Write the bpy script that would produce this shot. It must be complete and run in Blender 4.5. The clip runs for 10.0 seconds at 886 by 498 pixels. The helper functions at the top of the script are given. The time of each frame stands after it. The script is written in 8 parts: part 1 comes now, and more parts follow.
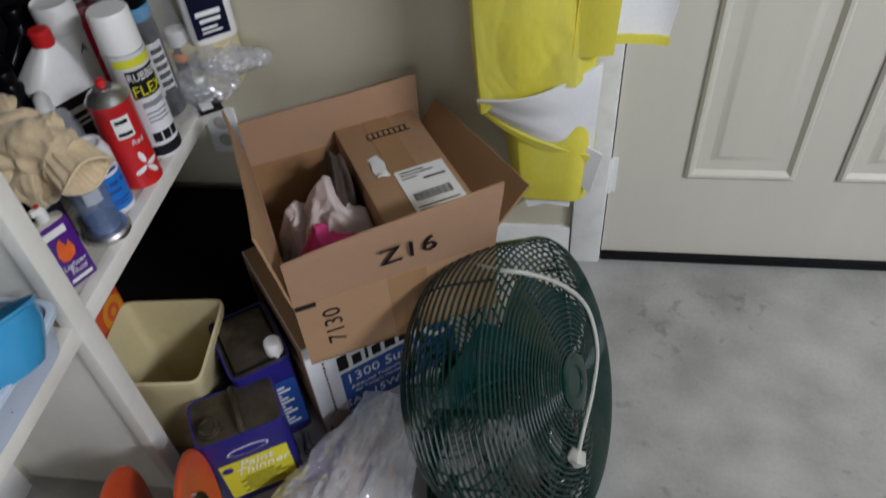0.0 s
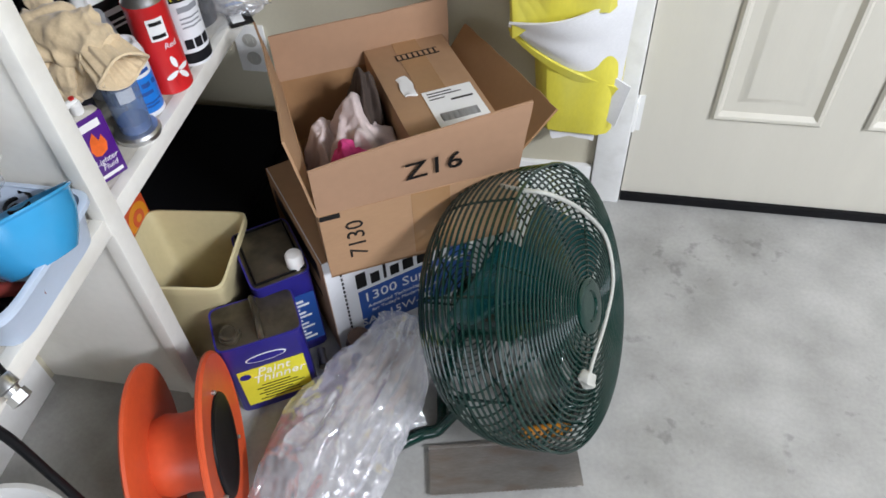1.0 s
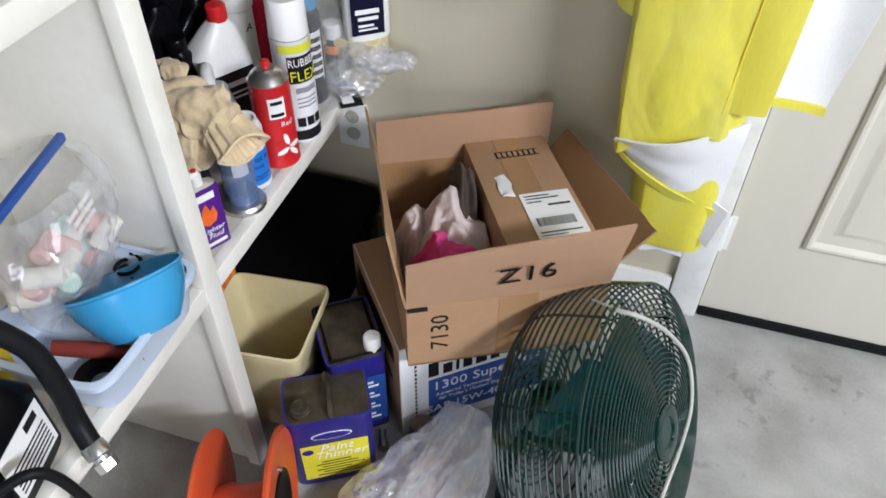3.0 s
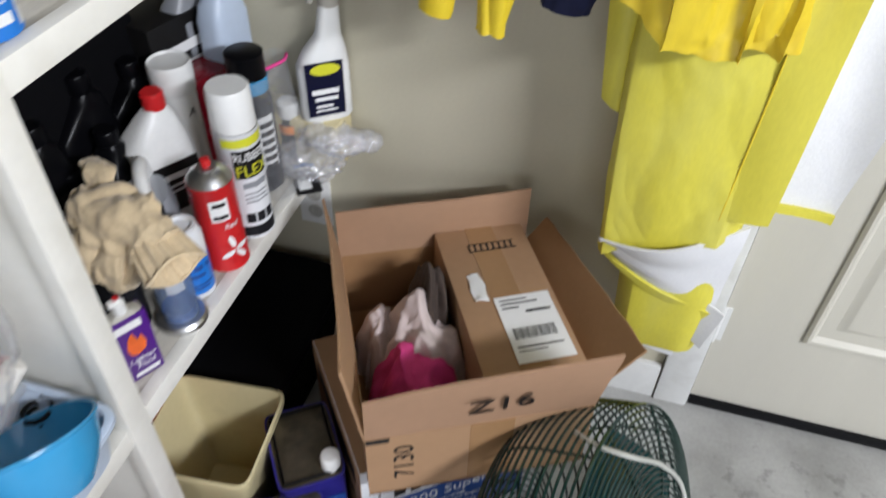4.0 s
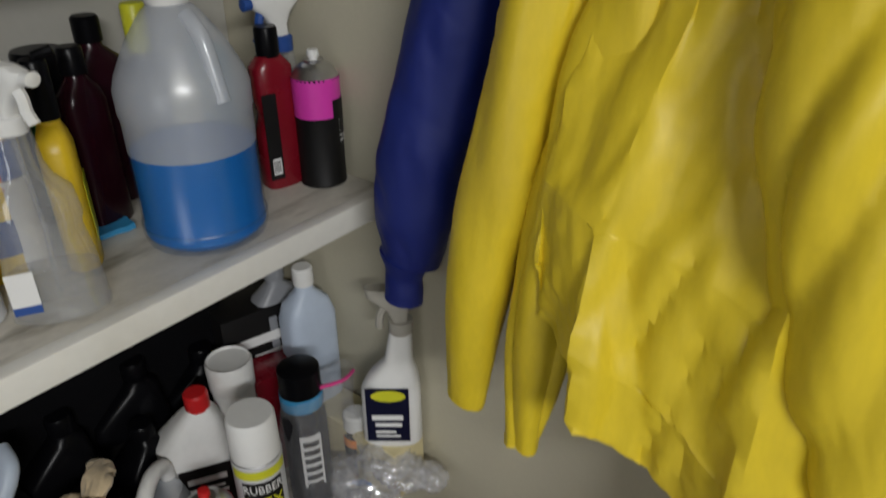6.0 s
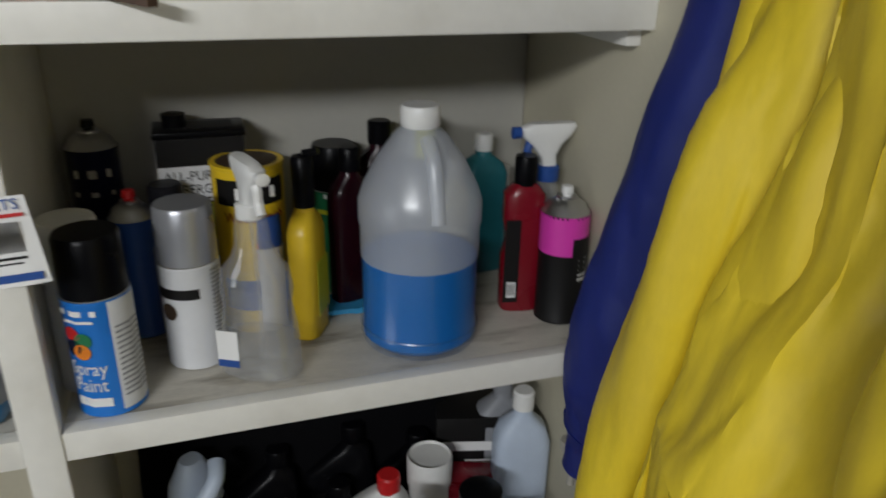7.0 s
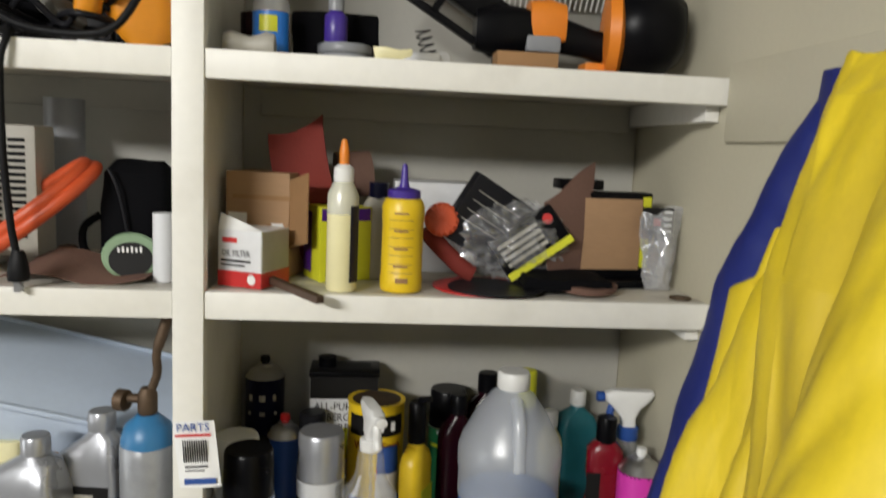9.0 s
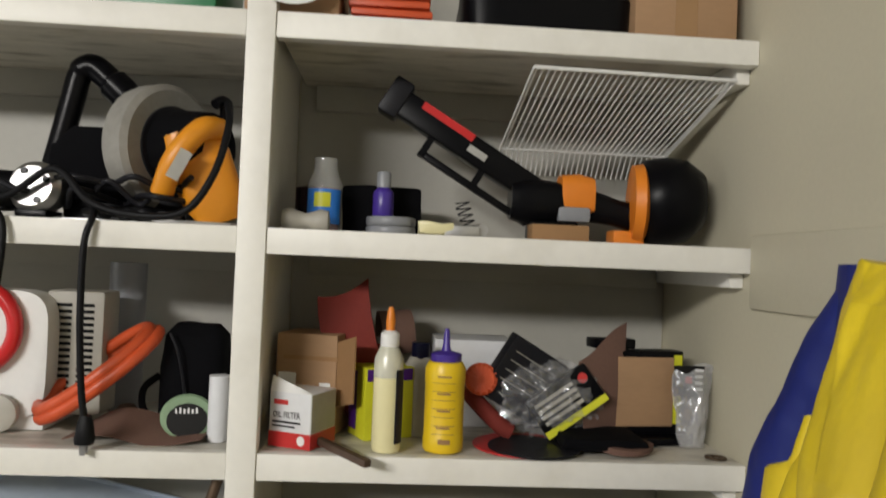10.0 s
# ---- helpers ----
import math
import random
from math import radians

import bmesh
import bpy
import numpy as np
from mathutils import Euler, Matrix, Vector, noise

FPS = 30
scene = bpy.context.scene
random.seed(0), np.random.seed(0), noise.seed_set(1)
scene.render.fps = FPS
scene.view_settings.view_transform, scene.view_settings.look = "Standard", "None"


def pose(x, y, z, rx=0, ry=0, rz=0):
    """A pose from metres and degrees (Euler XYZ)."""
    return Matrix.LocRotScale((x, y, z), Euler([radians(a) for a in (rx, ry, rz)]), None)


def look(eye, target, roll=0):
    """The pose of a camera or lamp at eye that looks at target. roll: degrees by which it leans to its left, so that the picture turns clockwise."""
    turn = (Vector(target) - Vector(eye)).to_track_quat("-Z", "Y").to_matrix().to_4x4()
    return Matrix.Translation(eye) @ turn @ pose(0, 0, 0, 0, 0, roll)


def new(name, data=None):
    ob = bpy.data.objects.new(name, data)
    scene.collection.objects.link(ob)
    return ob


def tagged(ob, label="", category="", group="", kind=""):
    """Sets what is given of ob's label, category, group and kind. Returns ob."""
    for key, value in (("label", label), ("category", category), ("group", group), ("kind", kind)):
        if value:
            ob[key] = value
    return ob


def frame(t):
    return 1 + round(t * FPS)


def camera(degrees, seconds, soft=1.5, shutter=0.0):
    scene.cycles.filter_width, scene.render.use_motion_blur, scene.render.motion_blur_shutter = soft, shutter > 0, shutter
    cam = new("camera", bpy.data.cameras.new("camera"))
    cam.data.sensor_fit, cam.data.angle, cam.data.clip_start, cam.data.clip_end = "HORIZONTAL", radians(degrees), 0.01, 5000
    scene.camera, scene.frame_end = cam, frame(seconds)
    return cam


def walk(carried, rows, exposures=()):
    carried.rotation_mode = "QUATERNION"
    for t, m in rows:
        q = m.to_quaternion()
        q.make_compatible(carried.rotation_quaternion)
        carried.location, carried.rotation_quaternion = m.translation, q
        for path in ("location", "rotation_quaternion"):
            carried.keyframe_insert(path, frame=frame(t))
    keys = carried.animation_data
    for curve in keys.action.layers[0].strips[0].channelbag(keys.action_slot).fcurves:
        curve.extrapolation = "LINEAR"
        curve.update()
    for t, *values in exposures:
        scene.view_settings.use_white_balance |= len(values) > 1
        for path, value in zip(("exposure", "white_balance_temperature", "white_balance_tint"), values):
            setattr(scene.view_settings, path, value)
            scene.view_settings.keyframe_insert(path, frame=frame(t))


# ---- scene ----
cam = camera(61.7, 10.0, soft=1.6, shutter=0.4)
PATH = [
    (0, (0.634, -1.226, 1.267), (0.376, 0.156, -0.156), -5.2),
    (0.5, (0.624, -1.271, 1.241), (0.358, 0.036, -0.249), -3.7),
    (1, (0.622, -1.286, 1.234), (0.344, 0.012, -0.261), -3.2),
    (1.5, (0.611, -1.285, 1.235), (0.332, 0.005, -0.267), -3.0),
    (2, (0.594, -1.288, 1.234), (0.296, 0.002, -0.265), -2.8),
    (2.5, (0.565, -1.274, 1.263), (0.2, 0.098, -0.146), -0.4),
    (2.7, (0.554, -1.27, 1.271), (0.157, 0.114, -0.118), -0.0),
    (3.8, (0.516, -1.115, 1.32), (0.09, 0.257, -0.071), 1.2),
    (4, (0.509, -1.052, 1.308), (0.128, 0.356, -0.06), 1.7),
    (4.5, (0.491, -0.896, 1.335), (0.091, 0.547, 0.009), -1.2),
    (5, (0.533, -0.848, 1.348), (-0.163, 0.676, 0.257), -2.8),
    (5.2, (0.571, -0.833, 1.34), (-0.241, 0.676, 0.309), -1.2),
    (6.3, (0.622, -0.591, 1.411), (-0.013, 0.026, 0.968), -1.5),
    (6.5, (0.619, -0.551, 1.395), (-0.0546, -0.0296, 1.0275), -1.0),
    (7, (0.684, -0.457, 1.448), (-0.1767, -0.1680, 1.0618), 1.1),
    (7.5, (0.736, -0.414, 1.486), (-0.1994, -0.2427, 1.1498), -0.1),
    (8, (0.830, -0.412, 1.518), (-0.1333, -0.3040, 1.2028), -0.3),
    (8.5, (0.882, -0.417, 1.554), (-0.0939, -0.2885, 1.3097), 0.6),
    (9, (0.877, -0.429, 1.573), (-0.1100, -0.3297, 1.4379), 2.65),
    (9.5, (0.897, -0.449, 1.594), (-0.0949, -0.3659, 1.5571), 2.0),
    (10, (0.928, -0.460, 1.635), (-0.0684, -0.3964, 1.6559), 2.4),
]
walk(cam, [(t, look(eye, target, roll)) for t, eye, target, roll in PATH],
     exposures=[(0.0, -0.8, 6150, 12), (0.4, -0.38, 6150, 12), (0.9, 0.02, 6100, 12), (2.7, 0.10, 6100, 12), (4.0, -0.10, 6150, 12), (4.5, -0.12, 6200, 12), (5.1, -0.50, 6300, 11), (6.4, -1.1, 6700, 9), (7.1, -1.12, 6400, 9), (8.0, -0.30, 6700, 8), (8.6, -0.32, 6800, 8), (9.1, -0.58, 6900, 9), (10.0, -0.78, 7000, 10)])

# ---- world and lights: a closed garage lit by ceiling tubes and an added fill ----
world = bpy.data.worlds.new("world")
scene.world = world
world.use_nodes = True
world.node_tree.nodes["Background"].inputs[0].default_value = (0.75, 0.8, 0.9, 1)
world.node_tree.nodes["Background"].inputs[1].default_value = 0.004


def area_lamp(name, x, y, z, sx, sy, watts, colour, target):
    data = bpy.data.lights.new(name, "AREA")
    data.shape, data.size, data.size_y = "RECTANGLE", sx, sy
    data.energy, data.color = watts, colour
    ob = new(name, data)
    ob.matrix_world = look((x, y, z), target)
    return ob


area_lamp("ceiling_tube_lamp", 2.9, -2.1, 2.5, 1.25, 0.16, 130, (0.97, 0.98, 1.0), (0.45, -0.4, 0.8))
area_lamp("ceiling_tube_lamp", 1.5, -1.5, 2.57, 0.22, 1.25, 3, (0.97, 0.98, 1.0), (1.5, -1.5, 0))
# added soft fill from the south end; no door or window stands there
area_lamp("garage_door_daylight", 1.2, -4.7, 1.2, 2.2, 1.9, 50, (0.92, 0.96, 1.0), (1.2, 0.0, 0.9))

# ---- materials ----
def shader(name):
    m = bpy.data.materials.new(name)
    m.use_nodes = True
    nt = m.node_tree
    return m, nt, nt.nodes["Principled BSDF"]


def mat(name, col, rough=0.5, metal=0.0, var=0.12, scale=9.0, fine=90.0, bump=0.08, stain=None, stain_amt=0.0,
        stain_scale=4.0, spec=0.5, trans=0.0, alpha=1.0, coat=0.0, sheen=0.0, stretch=None):
    m, nt, p = shader(name)
    N, L = nt.nodes, nt.links
    tc = N.new("ShaderNodeTexCoord")
    mp = N.new("ShaderNodeMapping")
    L.new(tc.outputs["Object"], mp.inputs[0])
    if stretch:
        mp.inputs["Scale"].default_value = stretch
    n1, n2 = N.new("ShaderNodeTexNoise"), N.new("ShaderNodeTexNoise")
    n1.inputs["Scale"].default_value, n2.inputs["Scale"].default_value = scale, fine
    n1.inputs["Detail"].default_value, n2.inputs["Detail"].default_value = 5, 3
    for n in (n1, n2):
        L.new(mp.outputs[0], n.inputs["Vector"])
    mixn = N.new("ShaderNodeMath")
    mixn.operation = "MULTIPLY_ADD"
    L.new(n1.outputs[0], mixn.inputs[0])
    mixn.inputs[1].default_value = 0.65
    sc = N.new("ShaderNodeMath")
    sc.operation = "MULTIPLY"
    L.new(n2.outputs[0], sc.inputs[0])
    sc.inputs[1].default_value = 0.35
    L.new(sc.outputs[0], mixn.inputs[2])
    ramp = N.new("ShaderNodeMapRange")
    ramp.inputs[1].default_value, ramp.inputs[2].default_value = 0.3, 0.7
    ramp.inputs[3].default_value, ramp.inputs[4].default_value = 1 - var, 1 + var
    L.new(mixn.outputs[0], ramp.inputs[0])
    mul = N.new("ShaderNodeVectorMath")
    mul.operation = "SCALE"
    mul.inputs[0].default_value = col
    L.new(ramp.outputs[0], mul.inputs["Scale"])
    out = mul.outputs[0]
    if stain:
        n3 = N.new("ShaderNodeTexNoise")
        n3.inputs["Scale"].default_value, n3.inputs["Detail"].default_value = stain_scale, 6
        L.new(mp.outputs[0], n3.inputs["Vector"])
        r3 = N.new("ShaderNodeMapRange")
        r3.inputs[1].default_value, r3.inputs[2].default_value = 0.52, 0.72
        r3.inputs[4].default_value = stain_amt
        L.new(n3.outputs[0], r3.inputs[0])
        mx = N.new("ShaderNodeMix")
        mx.data_type = "RGBA"
        L.new(r3.outputs[0], mx.inputs["Factor"])
        L.new(out, mx.inputs["A"])
        mx.inputs["B"].default_value = (*stain, 1)
        out = mx.outputs["Result"]
    L.new(out, p.inputs["Base Color"])
    rr = N.new("ShaderNodeMapRange")
    rr.inputs[3].default_value, rr.inputs[4].default_value = max(0.02, rough - 0.08), min(1, rough + 0.08)
    L.new(n1.outputs[0], rr.inputs[0])
    L.new(rr.outputs[0], p.inputs["Roughness"])
    p.inputs["Metallic"].default_value = metal
    p.inputs["Specular IOR Level"].default_value = spec
    p.inputs["Transmission Weight"].default_value = trans
    p.inputs["Alpha"].default_value = alpha
    p.inputs["Coat Weight"].default_value = coat
    p.inputs["Sheen Weight"].default_value = sheen
    if bump:
        b = N.new("ShaderNodeBump")
        b.inputs["Strength"].default_value, b.inputs["Distance"].default_value = bump, 0.004
        L.new(mixn.outputs[0], b.inputs["Height"])
        L.new(b.outputs[0], p.inputs["Normal"])
    return m


def film_mat(name, col, clear, rough=0.12, bump=0.3, scale=25.0, gloss=0.08, crease=False):
    """Thin clear plastic: see-through, faintly milky, with a glossy, crinkled skin."""
    m, nt, p = shader(name)
    N, L = nt.nodes, nt.links
    N.remove(p)
    t, d, g = N.new("ShaderNodeBsdfTransparent"), N.new("ShaderNodeBsdfDiffuse"), N.new("ShaderNodeBsdfGlossy")
    body, skin = N.new("ShaderNodeMixShader"), N.new("ShaderNodeMixShader")
    d.inputs[0].default_value = (*col, 1)
    g.inputs["Roughness"].default_value = rough
    n = N.new("ShaderNodeTexNoise")
    n.inputs["Scale"].default_value, n.inputs["Detail"].default_value = scale, 4
    if crease:
        n.noise_type = "RIDGED_MULTIFRACTAL"
        n.inputs["Detail"].default_value, n.inputs["Distortion"].default_value = 2, 0.8
    tc = N.new("ShaderNodeTexCoord")
    L.new(tc.outputs["Object"], n.inputs["Vector"])
    b = N.new("ShaderNodeBump")
    b.inputs["Strength"].default_value, b.inputs["Distance"].default_value = bump, 0.01
    L.new(n.outputs[0], b.inputs["Height"])
    L.new(b.outputs[0], d.inputs["Normal"])
    L.new(b.outputs[0], g.inputs["Normal"])
    body.inputs[0].default_value, skin.inputs[0].default_value = 1 - clear, gloss
    L.new(t.outputs[0], body.inputs[1])
    L.new(d.outputs[0], body.inputs[2])
    L.new(body.outputs[0], skin.inputs[1])
    L.new(g.outputs[0], skin.inputs[2])
    L.new(skin.outputs[0], N["Material Output"].inputs["Surface"])
    return m


def concrete_mat():
    m, nt, p = shader("concrete")
    N, L = nt.nodes, nt.links
    tc = N.new("ShaderNodeTexCoord")
    def noise_at(s, d):
        n = N.new("ShaderNodeTexNoise")
        n.inputs["Scale"].default_value, n.inputs["Detail"].default_value = s, d
        L.new(tc.outputs["Object"], n.inputs["Vector"])
        return n
    big, mid, fine = noise_at(2.3, 6), noise_at(9, 8), noise_at(120, 3)
    ramp = N.new("ShaderNodeValToRGB")
    ramp.color_ramp.elements[0].position, ramp.color_ramp.elements[0].color = 0.32, (0.235, 0.232, 0.215, 1)
    ramp.color_ramp.elements[1].position, ramp.color_ramp.elements[1].color = 0.68, (0.45, 0.445, 0.425, 1)
    e = ramp.color_ramp.elements.new(0.5)
    e.color = (0.352, 0.348, 0.330, 1)
    a = N.new("ShaderNodeMath")
    a.operation = "ADD"
    s1, s2 = N.new("ShaderNodeMath"), N.new("ShaderNodeMath")
    s1.operation = s2.operation = "MULTIPLY"
    s1.inputs[1].default_value, s2.inputs[1].default_value = 0.5, 0.5
    L.new(big.outputs[0], s1.inputs[0]); L.new(mid.outputs[0], s2.inputs[0])
    L.new(s1.outputs[0], a.inputs[0]); L.new(s2.outputs[0], a.inputs[1])
    L.new(a.outputs[0], ramp.inputs[0])
    # scattered dark smudges where a wide and a narrow noise agree
    spot, keep = noise_at(34, 4), noise_at(3.1, 2)
    both = N.new("ShaderNodeMath")
    both.operation = "MULTIPLY"
    L.new(spot.outputs[0], both.inputs[0]); L.new(keep.outputs[0], both.inputs[1])
    rv = N.new("ShaderNodeMapRange")
    rv.inputs[1].default_value, rv.inputs[2].default_value = 0.36, 0.44
    rv.inputs[3].default_value, rv.inputs[4].default_value = 1.0, 0.70
    L.new(both.outputs[0], rv.inputs[0])
    rf = N.new("ShaderNodeMapRange")
    rf.inputs[3].default_value, rf.inputs[4].default_value = 0.86, 1.12
    L.new(fine.outputs[0], rf.inputs[0])
    k = N.new("ShaderNodeMath")
    k.operation = "MULTIPLY"
    L.new(rv.outputs[0], k.inputs[0]); L.new(rf.outputs[0], k.inputs[1])
    mul = N.new("ShaderNodeVectorMath")
    mul.operation = "SCALE"
    L.new(ramp.outputs[0], mul.inputs[0]); L.new(k.outputs[0], mul.inputs["Scale"])
    L.new(mul.outputs[0], p.inputs["Base Color"])
    p.inputs["Roughness"].default_value = 0.55
    b = N.new("ShaderNodeBump")
    b.inputs["Strength"].default_value, b.inputs["Distance"].default_value = 0.25, 0.003
    L.new(fine.outputs[0], b.inputs["Height"])
    L.new(b.outputs[0], p.inputs["Normal"])
    return m


M = {}
M["concrete"] = concrete_mat()
M["wall"] = mat("wall_paint", (0.52, 0.485, 0.37), 0.6, var=0.05, scale=2.5, fine=140, bump=0.12, stain=(0.40, 0.375, 0.31), stain_amt=0.3, stain_scale=2)
# dark grey of the unseen closing walls, set low to cut bounced light
M["garage"] = mat("low_bounce_wall_grey", (0.10, 0.097, 0.09), 0.7, var=0.08, scale=2.0)
# unseen ceiling kept grey so that less light bounces into the shelves
M["ceiling"] = mat("low_bounce_ceiling_grey", (0.30, 0.30, 0.29), 0.8, var=0.04)
M["door"] = mat("door_paint", (0.56, 0.535, 0.46), 0.42, var=0.03, scale=3, fine=60, bump=0.05, stretch=(6, 6, 0.6))
M["trim"] = mat("trim_paint", (0.74, 0.74, 0.72), 0.4, var=0.06, scale=6, bump=0.06, stain=(0.5, 0.48, 0.44), stain_amt=0.3, stain_scale=22)
M["shelf"] = mat("shelf_paint", (0.78, 0.765, 0.71), 0.45, var=0.05, scale=5, fine=70, bump=0.08, stain=(0.5, 0.47, 0.40), stain_amt=0.3, stain_scale=9)
M["shelf_top"] = mat("worn_shelf_paint", (0.60, 0.57, 0.50), 0.5, var=0.16, scale=14, fine=150, bump=0.14, stain=(0.20, 0.175, 0.13), stain_amt=0.75, stain_scale=13, stretch=(3.2, 0.8, 1))
# shelf paint darkened so the bays' backs carry their shade in the colour
M["panel"] = mat("shade_darkened_shelf_paint", (0.40, 0.39, 0.35), 0.5, var=0.05, scale=3, bump=0.05, stain=(0.32, 0.31, 0.28), stain_amt=0.3, stain_scale=5)
M["rubber"] = mat("black_rubber", (0.006, 0.006, 0.007), 0.5, var=0.2, spec=0.15)
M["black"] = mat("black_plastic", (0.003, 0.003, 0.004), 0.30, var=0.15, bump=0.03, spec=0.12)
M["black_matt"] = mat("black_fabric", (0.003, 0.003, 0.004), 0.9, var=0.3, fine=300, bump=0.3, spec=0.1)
M["darkgrey"] = mat("dark_grey_plastic", (0.014, 0.014, 0.017), 0.4, spec=0.15)
M["grey"] = mat("grey_plastic", (0.25, 0.26, 0.28), 0.38, var=0.06, bump=0.04)
M["silver"] = mat("silver_plastic", (0.40, 0.41, 0.44), 0.3, metal=0.55, var=0.05, bump=0.04)
M["steel"] = mat("steel", (0.55, 0.55, 0.55), 0.32, metal=0.95, var=0.1, bump=0.04)
M["oldsteel"] = mat("worn_saw_steel", (0.30, 0.28, 0.26), 0.42, metal=0.75, var=0.2, scale=14, bump=0.1, stain=(0.20, 0.11, 0.07), stain_amt=0.6, stain_scale=11, stretch=(1, 4, 1))
M["rust"] = mat("tarnished_brass", (0.10, 0.065, 0.04), 0.55, metal=0.6, var=0.3)
M["white"] = mat("white_plastic", (0.78, 0.78, 0.76), 0.35, var=0.04, bump=0.03)
M["paper"] = mat("white_paper", (0.8, 0.8, 0.79), 0.7, var=0.03, bump=0.05)
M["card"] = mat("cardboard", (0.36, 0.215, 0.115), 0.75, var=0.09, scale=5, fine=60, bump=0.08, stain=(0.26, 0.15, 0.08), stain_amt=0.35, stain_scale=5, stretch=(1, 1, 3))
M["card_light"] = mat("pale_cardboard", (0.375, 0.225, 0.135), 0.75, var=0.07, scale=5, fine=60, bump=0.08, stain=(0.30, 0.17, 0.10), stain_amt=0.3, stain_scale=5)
# inner face of the cardboard, darkened for the shade inside the carton
M["card_in"] = mat("darkened_cardboard_inside", (0.31, 0.17, 0.075), 0.8, var=0.08, scale=5, bump=0.06)
M["tape"] = mat("parcel_tape", (0.33, 0.19, 0.09), 0.22, var=0.06, bump=0.02)
M["ink"] = mat("black_ink", (0.008, 0.0075, 0.0075), 0.5, var=0.1, bump=0, spec=0.25)
M["whitebox"] = mat("coated_white_card", (0.70, 0.71, 0.73), 0.45, var=0.05, bump=0.03)
M["blue_ink"] = mat("blue_print", (0.02, 0.075, 0.30), 0.4, var=0.06, bump=0.02)
M["red_ink"] = mat("red_print", (0.55, 0.03, 0.03), 0.4, var=0.06, bump=0.02)
M["yellow_ink"] = mat("yellow_print", (0.72, 0.66, 0.04), 0.4, var=0.05, bump=0.02)
M["tinblue"] = mat("blue_painted_tin", (0.025, 0.02, 0.22), 0.33, var=0.1, bump=0.04)
M["tintop"] = mat("dirty_tin", (0.09, 0.075, 0.05), 0.3, metal=0.5, var=0.35, scale=18, bump=0.15, stain=(0.03, 0.028, 0.022), stain_amt=0.9, stain_scale=16)
M["cyan"] = mat("cyan_plastic", (0.045, 0.29, 0.55), 0.22, var=0.04, bump=0.02)
M["cyan_print"] = mat("light_blue_print", (0.015, 0.18, 0.62), 0.35, var=0.05, bump=0.02)
M["traywhite"] = mat("pale_blue_plastic", (0.50, 0.58, 0.70), 0.4, var=0.05, bump=0.03)
M["orange"] = mat("orange_plastic", (0.60, 0.085, 0.025), 0.42, var=0.1, scale=12, bump=0.05, stain=(0.42, 0.05, 0.02), stain_amt=0.4, stain_scale=10)
M["tool_orange"] = mat("tool_orange_plastic", (0.75, 0.22, 0.02), 0.4, var=0.06, bump=0.04)
M["saw_orange"] = mat("amber_plastic", (0.72, 0.27, 0.015), 0.4, var=0.08, bump=0.04)
M["red"] = mat("red_paint", (0.56, 0.018, 0.02), 0.3, var=0.06, bump=0.02)
M["darkred"] = mat("dark_red_plastic", (0.20, 0.006, 0.015), 0.28, var=0.06, bump=0.02)
M["maroon"] = mat("maroon_plastic", (0.018, 0.0025, 0.006), 0.25, spec=0.25)
M["brick"] = mat("red_sandpaper", (0.19, 0.022, 0.015), 0.85, var=0.12, fine=300, bump=0.2)
M["brown_sand"] = mat("brown_sandpaper", (0.14, 0.075, 0.055), 0.85, var=0.15, fine=300, bump=0.2)
M["purple"] = mat("purple_print", (0.075, 0.012, 0.20), 0.3, var=0.08, bump=0.02)
M["violet"] = mat("violet_plastic", (0.06, 0.03, 0.28), 0.35)
M["flame"] = mat("flame_print", (0.80, 0.14, 0.02), 0.35, var=0.2, scale=60, bump=0.0)
M["yellow"] = mat("yellow_plastic", (0.78, 0.53, 0.02), 0.38, var=0.05, bump=0.03)
M["lemon"] = mat("lemon_print", (0.62, 0.62, 0.03), 0.4, var=0.06, bump=0.02)
M["cream"] = mat("cream_glue", (0.78, 0.72, 0.42), 0.35, var=0.05, bump=0.02)
M["pink"] = mat("magenta_print", (0.70, 0.05, 0.42), 0.35, var=0.04, bump=0.02)
M["green"] = mat("green_print", (0.02, 0.18, 0.07), 0.35, var=0.08, bump=0.02)
M["fan_green"] = mat("fan_green_paint", (0.003, 0.024, 0.018), 0.14, var=0.15, scale=14, bump=0.05, spec=0.5)
M["fan_blade"] = mat("fan_blade_paint", (0.004, 0.040, 0.042), 0.2, var=0.15, scale=9, bump=0.04)
M["teal"] = mat("teal_plastic", (0.02, 0.16, 0.19), 0.35)
M["navy"] = mat("navy_print", (0.006, 0.007, 0.026), 0.35, spec=0.2)
M["bucket"] = mat("stained_cream_plastic", (0.62, 0.54, 0.31), 0.5, var=0.07, scale=7, bump=0.06, stain=(0.25, 0.17, 0.08), stain_amt=0.55, stain_scale=6)
M["darkwood"] = mat("dark_wood", (0.07, 0.04, 0.025), 0.6, var=0.3, scale=12)
M["glove"] = mat("cotton_glove", (0.62, 0.49, 0.31), 0.95, var=0.16, scale=22, fine=220, bump=0.5, sheen=0.3, stain=(0.30, 0.20, 0.10), stain_amt=0.5, stain_scale=18)
M["rag_white"] = mat("pale_rag", (0.60, 0.50, 0.48), 0.95, var=0.12, scale=14, fine=200, bump=0.4, sheen=0.2)
M["rag_pink"] = mat("pink_rag", (0.70, 0.06, 0.26), 0.95, var=0.15, scale=14, fine=200, bump=0.4)
M["rag_brown"] = mat("brown_rag", (0.055, 0.038, 0.030), 0.95, var=0.25, scale=14, fine=200, bump=0.4)
M["lining"] = mat("white_cotton_lining", (0.72, 0.72, 0.73), 0.9, var=0.07, scale=12, fine=220, bump=0.3)
